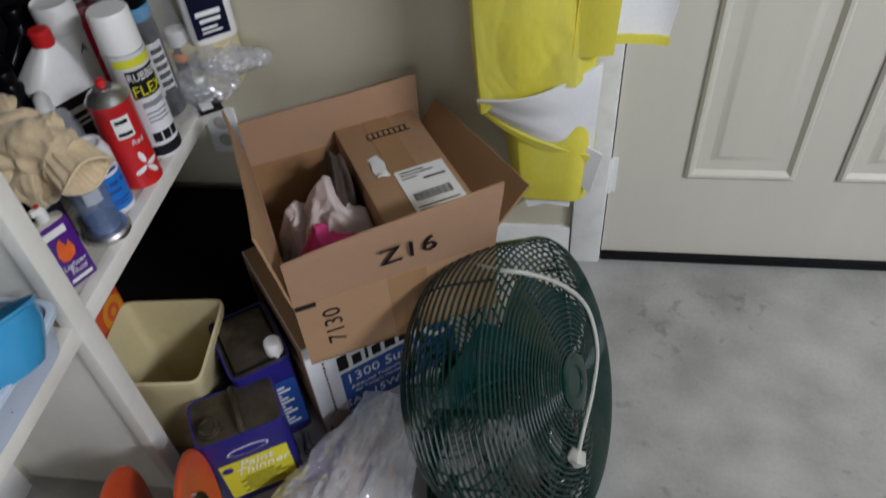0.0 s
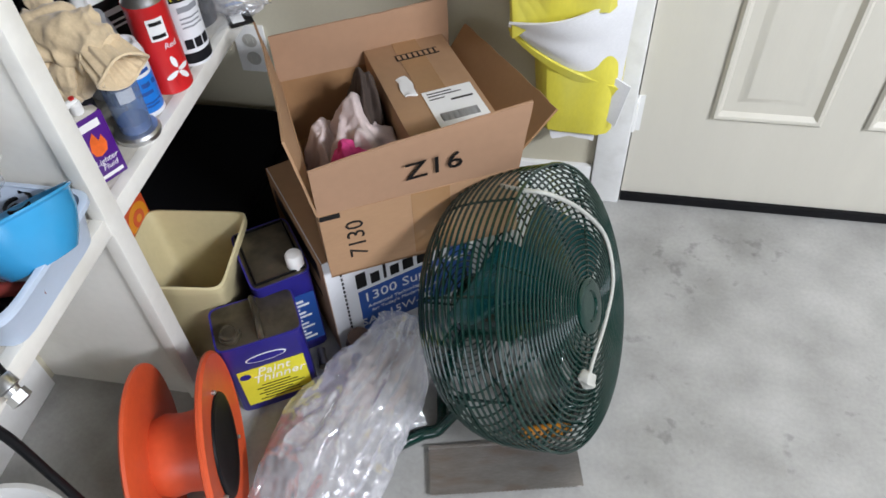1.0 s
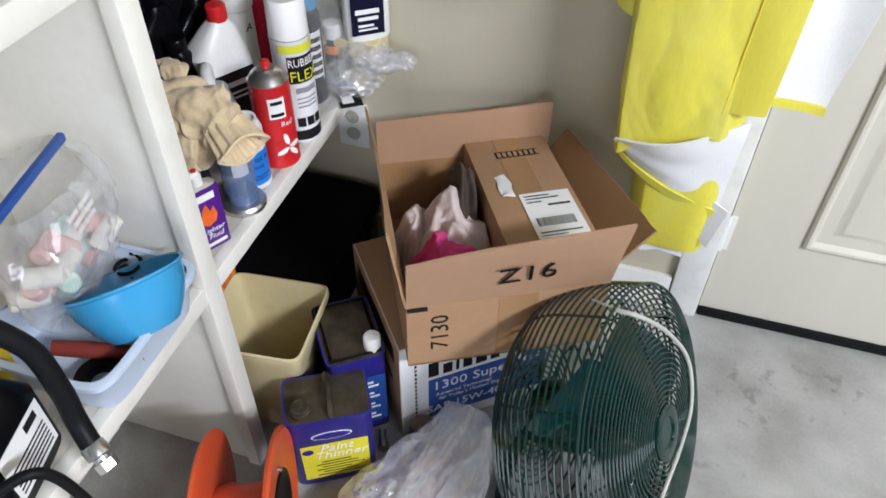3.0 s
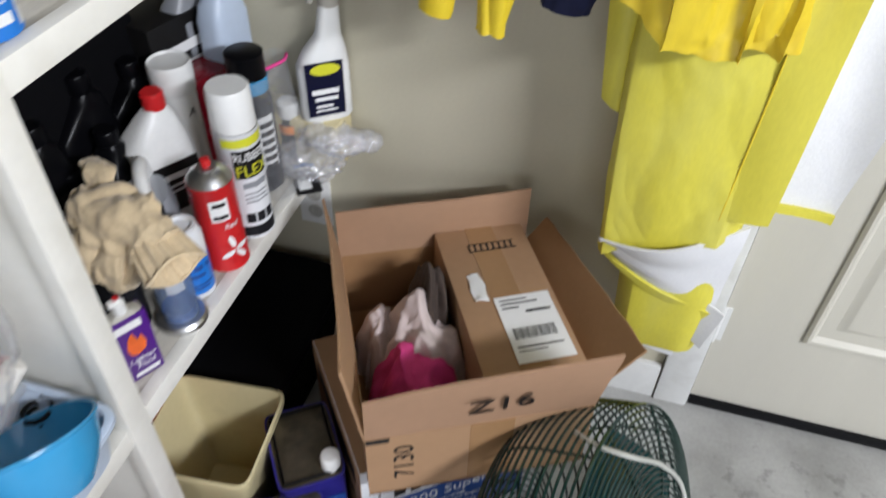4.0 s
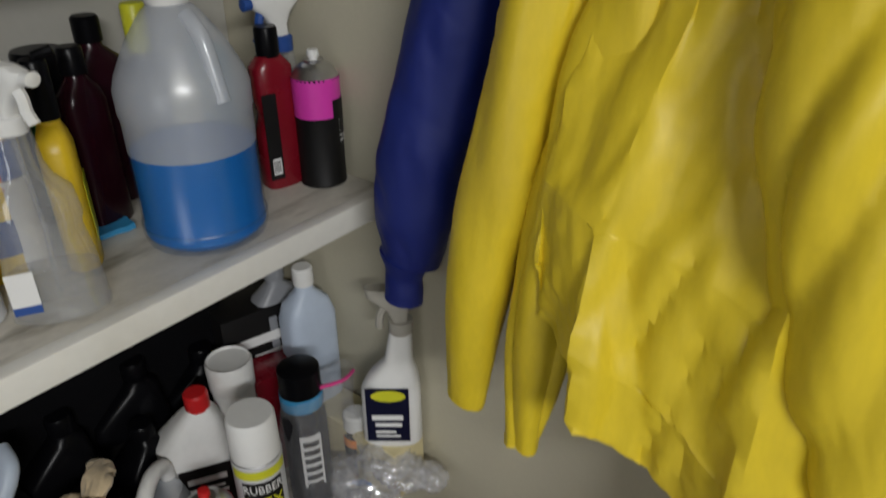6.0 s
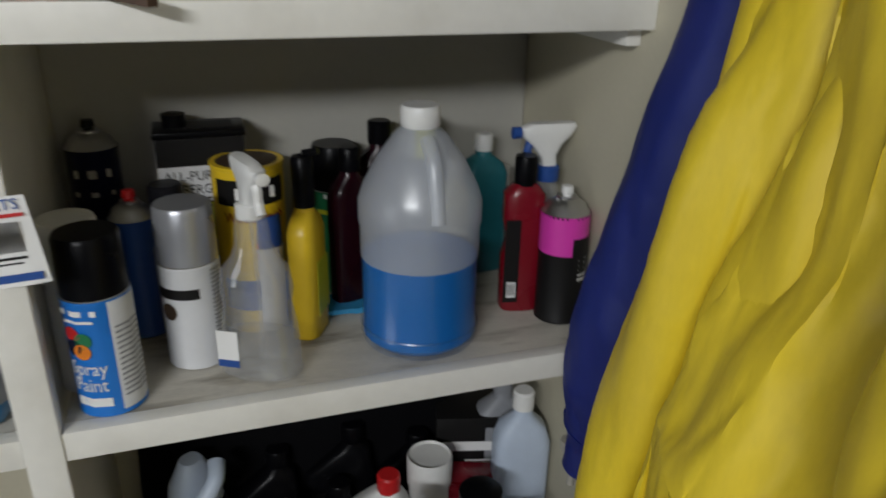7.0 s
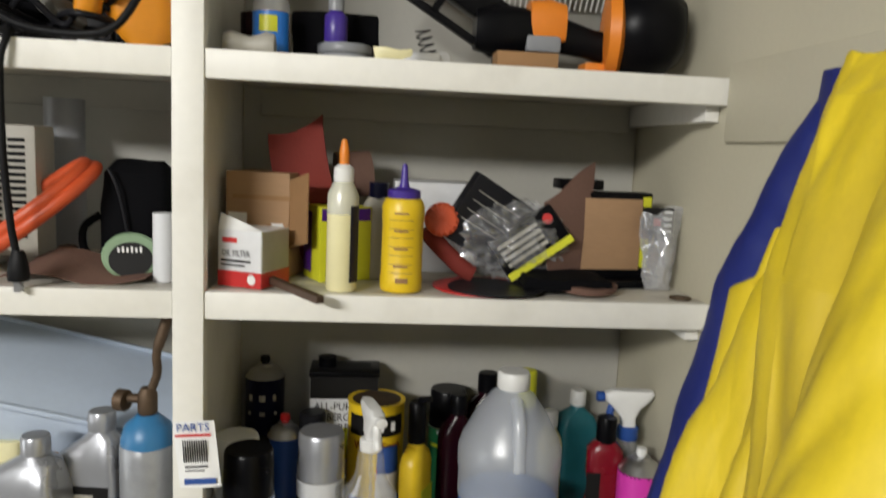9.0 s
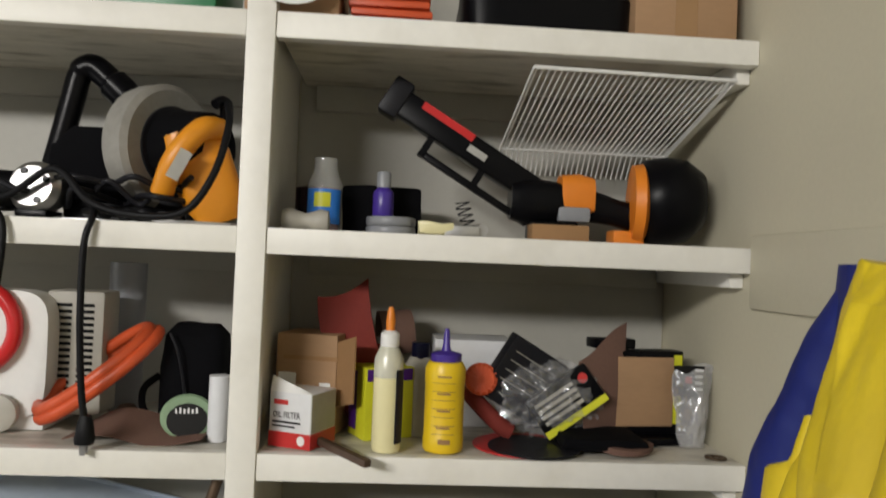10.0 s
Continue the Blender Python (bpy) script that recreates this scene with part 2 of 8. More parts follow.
M["nylon_dark"] = mat("dark_blue_knit", (0.008, 0.012, 0.06), 0.8, var=0.2)


def cloth_mat(name, col, shade, rough, crease):
    """Rubberised cloth: worn colour in patches, sharp little creases of two sizes."""
    m = mat(name, col, rough, var=0.09, scale=6, fine=150, bump=0.0, stain=shade, stain_amt=0.45, stain_scale=5, stretch=(1.4, 1.4, 0.5))
    N, L = m.node_tree.nodes, m.node_tree.links
    tc = N.new("ShaderNodeTexCoord")
    last = None
    for scale, deep in ((9.0, 0.010), (30.0, 0.0028)):
        n = N.new("ShaderNodeTexNoise")
        n.noise_type = "RIDGED_MULTIFRACTAL"
        n.inputs["Scale"].default_value, n.inputs["Detail"].default_value = scale, 2
        n.inputs["Distortion"].default_value = 0.5
        L.new(tc.outputs["Object"], n.inputs["Vector"])
        b = N.new("ShaderNodeBump")
        b.inputs["Strength"].default_value, b.inputs["Distance"].default_value = crease, deep
        L.new(n.outputs[0], b.inputs["Height"])
        if last:
            L.new(last.outputs[0], b.inputs["Normal"])
        last = b
    L.new(last.outputs[0], N["Principled BSDF"].inputs["Normal"])
    return m


M["raincoat"] = cloth_mat("yellow_rubberised_cloth", (0.70, 0.525, 0.022), (0.44, 0.31, 0.04), 0.45, 0.20)
M["overall"] = cloth_mat("lemon_rubberised_cloth", (0.66, 0.59, 0.06), (0.45, 0.45, 0.16), 0.5, 0.15)
M["nylon"] = cloth_mat("blue_nylon", (0.004, 0.014, 0.150), (0.003, 0.008, 0.09), 0.55, 0.35)
M["duct"] = mat("duct_tape", (0.33, 0.34, 0.36), 0.34, metal=0.35, var=0.12, scale=40, bump=0.35)
M["torchblue"] = mat("blue_cylinder_paint", (0.03, 0.17, 0.36), 0.38, var=0.08, stain=(0.5, 0.5, 0.48), stain_amt=0.2, stain_scale=30)
M["jug"] = film_mat("frosted_jug_plastic", (0.70, 0.74, 0.80), 0.62, 0.30, 0.05)
M["jug_wet"] = film_mat("wetted_jug_plastic", (0.05, 0.25, 0.6), 0.92, 0.25, 0.05)
M["liquid"] = mat("blue_liquid", (0.004, 0.14, 0.48), 0.3, var=0.02, bump=0.0)
M["liquid_pale"] = mat("clear_liquid", (0.42, 0.43, 0.43), 0.1, var=0.02, bump=0.0, alpha=0.18)
M["clear"] = film_mat("clear_bottle_plastic", (0.75, 0.77, 0.8), 0.86, 0.05, 0.10, gloss=0.14)
M["smoke"] = film_mat("clear_blue_plastic", (0.25, 0.33, 0.48), 0.62, 0.08, 0.05)
M["glass"] = film_mat("clear_glass", (0.7, 0.72, 0.72), 0.7, 0.05, 0.02)
M["film"] = film_mat("crinkled_clear_film", (0.88, 0.88, 0.92), 0.68, 0.10, 0.6, 13, 0.24, True)
M["bag"] = film_mat("clear_bag_film", (0.8, 0.81, 0.85), 0.88, 0.10, 0.7, 24, 0.10, True)
M["heater"] = mat("aged_heater_grille", (0.40, 0.38, 0.33), 0.5, var=0.1)
M["wire"] = mat("white_coated_wire", (0.75, 0.75, 0.73), 0.4, bump=0)
M["mint"] = mat("mint_plastic", (0.22, 0.33, 0.20), 0.45)
M["guard"] = mat("dusty_guard_plastic", (0.26, 0.25, 0.225), 0.6, var=0.2, scale=12)
M["pouch"] = film_mat("milky_pouch_film", (0.78, 0.79, 0.82), 0.80, 0.12, 0.5, 18, 0.14)
M["chalk_pink"] = mat("pink_chalk", (0.72, 0.42, 0.40), 0.9)
M["chalk_white"] = mat("white_chalk", (0.75, 0.72, 0.66), 0.9)
M["chalk_mint"] = mat("mint_chalk", (0.50, 0.70, 0.62), 0.9)
M["cord"] = mat("white_cord", (0.46, 0.46, 0.42), 0.5, bump=0.02)

# ---- geometry helpers ----
def part(name, bm, material, parent=None, label="", sharp=38):
    """Links a bmesh as one mesh object under a thing or a part."""
    bmesh.ops.recalc_face_normals(bm, faces=bm.faces)
    lim = radians(sharp)
    for f in bm.faces:
        f.smooth = True
    for e in bm.edges:
        if len(e.link_faces) == 2 and e.calc_face_angle(0.0) > lim:
            e.smooth = False
    me = bpy.data.meshes.new(name)
    bm.to_mesh(me)
    bm.free()
    me.materials.append(material)
    ob = new(name, me)
    if parent is not None:
        ob.parent = parent
    if label:
        ob["label"] = label
    return ob


def thing(name, m, label, category, group=""):
    ob = new(name)
    ob.empty_display_size = 0.05
    ob.matrix_basis = m
    return tagged(ob, label, category, group)


def xf(bm, m):
    bmesh.ops.transform(bm, matrix=m, verts=bm.verts)
    return bm


def join(*bms):
    out = bms[0]
    for b in bms[1:]:
        me = bpy.data.meshes.new("tmp")
        b.to_mesh(me)
        b.free()
        out.from_mesh(me)
        bpy.data.meshes.remove(me)
    return out


def box(x0, x1, y0, y1, z0, z1, bev=0.0, seg=2):
    bm = bmesh.new()
    bmesh.ops.create_cube(bm, size=1)
    xf(bm, Matrix.Translation(((x0 + x1) / 2, (y0 + y1) / 2, (z0 + z1) / 2)) @ Matrix.Diagonal((x1 - x0, y1 - y0, z1 - z0, 1)))
    if bev:
        bmesh.ops.bevel(bm, geom=bm.edges[:], offset=bev, segments=seg, affect="EDGES", profile=0.6)
    return bm


def rings(loops, closed=True, cap0=True, cap1=True):
    """Skin over loops of equal length."""
    bm = bmesh.new()
    vs = [[bm.verts.new(p) for p in lp] for lp in loops]
    n = len(vs[0])
    for a, b in zip(vs, vs[1:]):
        for i in range(n if closed else n - 1):
            j = (i + 1) % n
            bm.faces.new((a[i], a[j], b[j], b[i]))
    if closed and cap0:
        bm.faces.new(vs[0][::-1])
    if closed and cap1:
        bm.faces.new(vs[-1])
    return bm


def lathe(profile, n=28, a0=0.0, a1=360.0, caps=True):
    full = abs(a1 - a0) >= 360
    k = n if full else n + 1
    ang = [radians(a0 + (a1 - a0) * i / n) for i in range(k)]
    loops = [[(r * math.cos(a), r * math.sin(a), z) for a in ang] for r, z in profile]
    return rings(loops, full, caps and full, caps and full)


def loft(levels, n=28, power=2.0, cap=True):
    """levels: (z, rx, ry[, cx, cy[, power]]) superellipse sections."""
    loops = []
    for lv in levels:
        z, rx, ry = lv[:3]
        cx, cy = (lv[3], lv[4]) if len(lv) > 4 else (0, 0)
        p = lv[5] if len(lv) > 5 else power
        lp = []
        for i in range(n):
            a = 2 * math.pi * i / n
            c, s = math.cos(a), math.sin(a)
            lp.append((cx + rx * math.copysign(abs(c) ** (2 / p), c), cy + ry * math.copysign(abs(s) ** (2 / p), s), z))
        loops.append(lp)
    return rings(loops, True, cap, cap)


def tube(pts, r, n=8, closed=False):
    """A round bar along points; r may be a number or a list."""
    P = [Vector(p) for p in pts]
    loops, up = [], Vector((0, 0, 1))
    m = len(P)
    for i, p in enumerate(P):
        d = (P[(i + 1) % m] - P[i - 1]) if closed else (P[min(i + 1, m - 1)] - P[max(i - 1, 0)])
        d.normalize()
        s = d.cross(up)
        if s.length < 1e-3:
            s = d.cross(Vector((1, 0, 0)))
        s.normalize()
        t = s.cross(d)
        up = t
        rr = r[i] if isinstance(r, (list, tuple)) else r
        loops.append([p + (s * math.cos(2 * math.pi * k / n) + t * math.sin(2 * math.pi * k / n)) * rr for k in range(n)])
    if closed:
        loops.append(loops[0])
        bm = rings(loops, True, False, False)
        bmesh.ops.remove_doubles(bm, verts=bm.verts, dist=1e-6)
        return bm
    return rings(loops)


def smooth_path(pts, k=6):
    """Catmull-Rom through points."""
    P = [Vector(p) for p in pts]
    out = []
    for i in range(len(P) - 1):
        a, b, c, d = P[max(i - 1, 0)], P[i], P[i + 1], P[min(i + 2, len(P) - 1)]
        for j in range(k):
            t = j / k
            out.append(0.5 * ((2 * b) + (c - a) * t + (2 * a - 5 * b + 4 * c - d) * t * t + (3 * b - a - 3 * c + d) * t ** 3))
    out.append(P[-1])
    return out


def sheet(fn, nu, nv, thick=0.002):
    """A bent sheet of some thickness; fn(u, v) gives a point for u, v in 0..1."""
    bm = bmesh.new()
    g = [[bm.verts.new(fn(i / nu, j / nv)) for j in range(nv + 1)] for i in range(nu + 1)]
    for i in range(nu):
        for j in range(nv):
            bm.faces.new((g[i][j], g[i + 1][j], g[i + 1][j + 1], g[i][j + 1]))
    bm.normal_update()
    if thick:
        bmesh.ops.solidify(bm, geom=bm.faces[:], thickness=thick)
    return bm


def text_bm(body, size, m, depth=0.0004, italic=0.0, align="CENTER", squash=1.0):
    """Letters lying in the xy plane of m, centred."""
    cu = bpy.data.curves.new("letters", "FONT")
    cu.body, cu.size, cu.extrude, cu.shear, cu.align_x, cu.align_y = body, size, depth, italic, align, "CENTER"
    cu.resolution_u = 2
    ob = bpy.data.objects.new("letters", cu)
    me = bpy.data.meshes.new_from_object(ob)
    bm = bmesh.new()
    bm.from_mesh(me)
    bpy.data.meshes.remove(me)
    bpy.data.objects.remove(ob)
    bpy.data.curves.remove(cu)
    xf(bm, m @ Matrix.Diagonal((squash, 1, 1, 1)))
    return bm


def wrap(bm, r):
    """Bends a flat piece in the yz plane (x = 0) round an upright cylinder of radius r."""
    for v in bm.verts:
        a = v.co.y / r
        v.co.x, v.co.y = (r + v.co.x) * math.cos(a), (r + v.co.x) * math.sin(a)
    return bm


# letters upright in the yz plane, read from +x
FACE = Matrix(((0, 0, 1, 0), (1, 0, 0, 0), (0, 1, 0, 0), (0, 0, 0, 1)))


def at_face(y, z, x=0.0):
    return Matrix.Translation((x, y, z)) @ FACE


def bars(rows, x=0.0, depth=0.0004):
    """Unreadable lines of print: (y0, y1, z, height) each, in the yz plane, read from +x."""
    return join(*[box(x, x + depth, a, b, z - h / 2, z + h / 2) for a, b, z, h in rows])


def crumple(bm, amount, scale, seed=0.0):
    off = Vector((seed * 7.3, seed * 3.1, seed * 5.7))
    for v in bm.verts:
        v.co += noise.noise_vector(v.co * scale + off) * amount
    return bm


def fine_grid(bm, cuts):
    bmesh.ops.subdivide_edges(bm, edges=bm.edges[:], cuts=cuts, use_grid_fill=True)
    return bm

# ---- the room ----
S1, S2, S3, S4, S5 = 0.495, 0.988, 1.393, 1.672, 1.942   # shelf tops
DEPTH, POST, TH = 0.315, -0.62, 0.036                    # shelf depth, right edge of the middle post, lumber
DOOR_L = 0.775                                           # hinge side of the door
WX0, WX1, WY0, WY1, HIGH = -DEPTH, 3.6, -4.8, 0.0, 2.62


def structure(name, bm, material, label, category):
    return tagged(part(name, bm, material), label, category, "", "structure")


structure("floor", box(WX0 - 0.12, WX1 + 0.12, WY0 - 0.12, WY1 + 0.14, -0.12, 0.0), M["concrete"], "grey stained concrete garage floor", "floor")
structure("ceiling", box(WX0 - 0.12, WX1 + 0.12, WY0 - 0.12, WY1 + 0.14, HIGH, HIGH + 0.1), M["ceiling"], "unseen garage ceiling, greyed to cut bounce light", "ceiling")
structure("wall_west", box(WX0 - 0.12, WX0, WY0, WY1 + 0.12, 0, HIGH), M["wall"], "beige painted wall behind the shelves", "wall")
structure("wall_east", box(WX1, WX1 + 0.12, WY0, WY1 + 0.12, 0, HIGH), M["garage"], "unseen closing garage wall, darkened to cut bounce light", "wall")
structure("wall_south", box(WX0, WX1, WY0 - 0.12, WY0, 0, HIGH), M["garage"], "unseen closing garage wall, darkened to cut bounce light", "wall")
DOOR_R, DOOR_H = DOOR_L + 0.81, 2.04
structure("wall_north", join(box(WX0, DOOR_L - 0.02, 0, 0.12, 0, HIGH), box(DOOR_R + 0.02, WX1, 0, 0.12, 0, HIGH),
                             box(DOOR_L - 0.02, DOOR_R + 0.02, 0, 0.12, DOOR_H + 0.02, HIGH)),
          M["wall"], "beige painted wall with a doorway", "wall")
structure("baseboard", join(box(0.0, DOOR_L - 0.075, -0.014, 0.0, 0, 0.10, 0.003), box(DOOR_R + 0.075, WX1, -0.014, 0.0, 0, 0.10, 0.003)),
          M["trim"], "white painted baseboard along the wall", "baseboard")
structure("baseboard", box(WX0, WX0 + 0.014, -1.9, POST - 0.045, 0, 0.10, 0.003), M["trim"], "white painted baseboard under the shelves", "baseboard")
casing = structure("trim", join(box(DOOR_L - 0.072, DOOR_L - 0.006, -0.018, 0.0, 0, DOOR_H + 0.07, 0.003),
                                box(DOOR_L - 0.016, DOOR_L - 0.004, -0.012, 0.12, 0, DOOR_H),
                                box(DOOR_R + 0.006, DOOR_R + 0.072, -0.018, 0.0, 0, DOOR_H + 0.07, 0.003),
                                box(DOOR_R + 0.004, DOOR_R + 0.016, -0.012, 0.12, 0, DOOR_H),
                                box(DOOR_L - 0.006, DOOR_R + 0.006, -0.018, 0.0, DOOR_H + 0.006, DOOR_H + 0.07, 0.003)),
                   M["trim"], "chipped white door casing", "door casing")


def raised_panel(x0, x1, z0, z1):
    """A moulded panel: a groove round a raised field, on the door's face at y = 0."""
    loops = []
    for ins, y in ((0.0, -0.0005), (0.006, -0.006), (0.012, -0.005), (0.022, 0.006), (0.040, 0.006), (0.056, -0.003), (0.062, -0.003)):
        loops.append([(x0 + ins, y, z0 + ins), (x1 - ins, y, z0 + ins), (x1 - ins, y, z1 - ins), (x0 + ins, y, z1 - ins)])
    return rings(loops, True, False, True)


door = thing("door_1", pose(0, 0, 0), "cream painted six-panel door, closed, with a black bottom sweep", "door")
door["kind"] = "structure"
slab = box(DOOR_L, DOOR_R, 0.0, 0.04, 0.022, DOOR_H)
part("slab", slab, M["door"], door)
COLS = ((DOOR_L + 0.148, DOOR_L + 0.365), (DOOR_L + 0.445, DOOR_L + 0.662))
for c0, c1 in COLS:
    for z0, z1 in ((0.25, 0.80), (0.98, 1.52), (1.63, 1.86)):
        part("panel", xf(raised_panel(c0, c1, z0, z1), Matrix.Translation((0, -0.004, 0))), M["door"], door)
part("door_sweep", box(DOOR_L, DOOR_R, -0.010, 0.03, 0.002, 0.024, 0.002), M["rubber"], door, "black rubber bottom sweep")
for z in (0.25, 1.02, 1.80):
    part("hinge", join(lathe([(0.0055, z - 0.045), (0.0055, z + 0.045)], 12), box(-0.004, 0.016, 0.003, 0.006, z - 0.045, z + 0.045)), M["trim"], door,
         "painted-over hinge").matrix_basis = pose(DOOR_L - 0.003, -0.006, 0)

hook_board = thing("coat_hook_board", pose(0, 0, 0), "painted board with coat hooks along the wall", "coat rack")
part("board", box(0.006, 0.66, -0.007, 0.0, 1.595, 1.688, 0.002), M["wall"], hook_board)
for hx in (0.33, 0.40, 0.56):
    part("hook", tube(smooth_path([(hx, -0.016, 1.655), (hx, -0.035, 1.632), (hx, -0.060, 1.630), (hx, -0.068, 1.644)], 5), 0.003, 8), M["darkgrey"], hook_board)

outlet = thing("wall_outlet", pose(-0.045, 0, 0.345), "off-white double power outlet low on the wall", "outlet")
part("cover_plate", box(-0.035, 0.035, -0.006, 0.0, -0.057, 0.057, 0.002), M["trim"], outlet)
for z in (-0.022, 0.022):
    part("socket", join(xf(lathe([(0.016, 0.0), (0.016, 0.002)], 20), pose(0, -0.006, z, 90)), box(-0.008, -0.006, -0.0095, -0.008, z - 0.005, z + 0.005),
                        box(0.006, 0.008, -0.0095, -0.008, z - 0.005, z + 0.005)), M["panel"], outlet)

# ---- the built-in shelves ----
unit = thing("shelving_unit", pose(0, 0, 0), "built-in white painted wooden shelves filled with garage supplies", "shelf")
END = -1.92
for z, nm in ((S1, 0), (S2, 1), (S3, 2), (S4, 3), (S5, 4)):
    for y0, y1 in ((POST, 0.0), (END, POST - TH)):
        part("shelf", box(-DEPTH, -0.020, y0 + 0.001, y1 - 0.001, z - 0.020, z - 0.001), M["shelf_top"], unit, "scuffed shelf board")
        part("shelf_edge", box(-0.020, 0.0, y0 + 0.0005, y1 - 0.0005, z - 0.033, z, 0.0018), M["shelf"], unit)
        ye = (y1 - 0.019, y1 - 0.001) if y1 == 0 else (y0 + 0.001, y0 + 0.019)
        part("cleat", box(-DEPTH + 0.002, -0.024, ye[0], ye[1], z - 0.052, z - 0.0205, 0.001), M["shelf"], unit)
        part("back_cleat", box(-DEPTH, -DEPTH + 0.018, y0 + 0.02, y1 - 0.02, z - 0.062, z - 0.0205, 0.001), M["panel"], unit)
part("post", box(-0.021, 0.0025, POST - TH, POST, 0.0, HIGH - 0.002, 0.0018), M["shelf"], unit, "white painted wooden post")
part("partition", box(-DEPTH, -0.022, POST - TH + 0.010, POST - 0.010, 0.0, HIGH - 0.002), M["shelf"], unit)
part("post", box(-0.021, 0.0025, END - TH, END, 0.0, HIGH - 0.002, 0.0018), M["shelf"], unit)
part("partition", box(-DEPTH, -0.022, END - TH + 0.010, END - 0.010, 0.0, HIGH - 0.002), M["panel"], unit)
# backs in the darkened paint, with the bays' shade in its colour
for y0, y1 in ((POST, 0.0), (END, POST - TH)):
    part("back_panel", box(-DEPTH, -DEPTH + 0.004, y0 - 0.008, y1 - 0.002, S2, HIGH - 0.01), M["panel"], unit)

# ---- things on the floor ----
BOXROT = 27.4


def corrugated(x0, x1, y0, y1, z0, z1, th=0.004):
    """Four walls and a floor of an open carton, as separate sheets."""
    return {"bottom": box(x0, x1, y0, y1, z0, z0 + th), "front_wall": box(x0, x1, y0, y0 + th, z0, z1), "back_wall": box(x0, x1, y1 - th, y1, z0, z1),
            "left_wall": box(x0, x0 + th, y0 + th, y1 - th, z0, z1), "right_wall": box(x1 - th, x1, y0 + th, y1 - th, z0, z1)}


def flap(length, height, seed, th=0.004):
    """A carton flap, hinged along x at the origin, standing up along z, slightly bowed; its two ends may differ in height."""
    ends = height if isinstance(height, tuple) else (height, height)
    return sheet(lambda u, v: Vector((length * (u - 0.5), 0.006 * math.sin(u * 3.1 + seed) * v + 0.002 * noise.noise(Vector((u * 3, v * 3, seed))),
                                      (ends[0] + (ends[1] - ends[0]) * u) * v + 0.0025 * noise.noise(Vector((u * 9, seed, 1))) * v)), 16, 5, th)


def front_text(body, size, x, z, y=-0.0006, rot=0.0, italic=0.0, squash=1.0):
    """Letters on a face that looks to -y."""
    return text_bm(body, size, pose(x, y, z, 90, 0, 0) @ pose(0, 0, 0, 0, 0, rot), 0.0003, italic, squash=squash)


# the open carton on top of the oil carton
W, D, Z0, Z1 = 0.335, 0.376, 0.0, 0.148
carton = thing("cardboard_box", pose(0.266, -0.536, 0.2665, 0, 0, BOXROT), "open brown cardboard box with raised flaps holding rags", "box")
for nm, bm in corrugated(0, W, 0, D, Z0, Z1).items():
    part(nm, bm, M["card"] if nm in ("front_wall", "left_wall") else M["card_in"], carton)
f = part("front_flap", flap(W, (0.108, 0.162), 1), M["card_light"], carton)
f.matrix_basis = pose(W / 2, 0.001, Z1, 12, 0, 0)
part("marking", front_text("Z16", 0.058, 0.02, 0.062, -0.0032, 3), M["ink"], f, "hand-written black marker")
g = part("back_flap", flap(W, (0.090, 0.104), 2), M["card_light"], carton)
g.matrix_basis = pose(W / 2, D - 0.004, Z1, -3.5, 0, 0)
l = part("left_flap", flap(D, (0.160, 0.130), 3), M["card"], carton)
l.matrix_basis = pose(0.002, D / 2, Z1, 0, 0, 90) @ pose(0, 0, 0, -8, 0, 0)
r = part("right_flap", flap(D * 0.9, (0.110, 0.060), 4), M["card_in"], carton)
r.matrix_basis = pose(W - 0.002, D / 2, Z1, 0, 0, 90) @ pose(0, 0, 0, 38, 0, 0)
part("marking", front_text("7130", 0.043, 0.055, 0.080, -0.0006, 90), M["ink"], carton, "hand-written black marker")
part("mark", join(box(0.001, 0.034, -0.0008, 0, Z1 - 0.012, Z1 - 0.002), box(-0.0008, 0, 0.001, 0.02, Z1 - 0.012, Z1 - 0.002)), M["ink"], carton)
part("parcel_tape", box(0.150, 0.215, -0.0007, 0, 0.01, Z1 - 0.001), M["tape"], carton, "strip of clear brown tape")

inner = thing("small_cardboard_box", pose(0.266, -0.536, 0.2665, 0, 0, BOXROT) @ pose(0.250, 0.196, 0.006, -2, 0, 2), "brown shipping box with a white label inside the carton", "box")
part("body", box(-0.078, 0.078, -0.168, 0.172, 0.0, 0.178, 0.003), M["card"], inner)
part("tape_strip", box(-0.024, 0.024, -0.169, 0.173, 0.1784, 0.1788), M["tape"], inner)
part("shipping_label", box(-0.022, 0.068, -0.142, -0.005, 0.1790, 0.1794), M["paper"], inner, "white shipping label with bars of print")
lines = []
for i, (a, b, y, h) in enumerate(((-0.015, 0.030, -0.014, 0.003), (-0.015, 0.045, -0.022, 0.003), (-0.015, 0.012, -0.031, 0.003), (0.020, 0.060, -0.042, 0.005), (-0.015, 0.058, -0.112, 0.003), (-0.015, 0.03, -0.120, 0.002))):
    lines.append(box(a, b, y - h / 2, y + h / 2, 0.1795, 0.1797))
for i in range(20):
    x = -0.012 + i * 0.0034
    lines.append(box(x, x + (0.0016 if i % 3 else 0.0024), -0.096, -0.074, 0.1795, 0.1797))
part("label_print", join(*lines), M["ink"], inner)
part("stamp", join(box(-0.030, 0.052, 0.108, 0.128, 0.1789, 0.1791)), M["ink"], inner)
part("stamp_bars", join(*[box(-0.027 + i * 0.0105, -0.0205 + i * 0.0105, 0.111, 0.125, 0.1792, 0.1794) for i in range(8)]), M["card"], inner)
part("torn_patch", crumple(fine_grid(box(-0.050, -0.028, -0.01, 0.050, 0.1785, 0.181), 4), 0.007, 45, 2), M["paper"], inner, "torn white paper top layer")

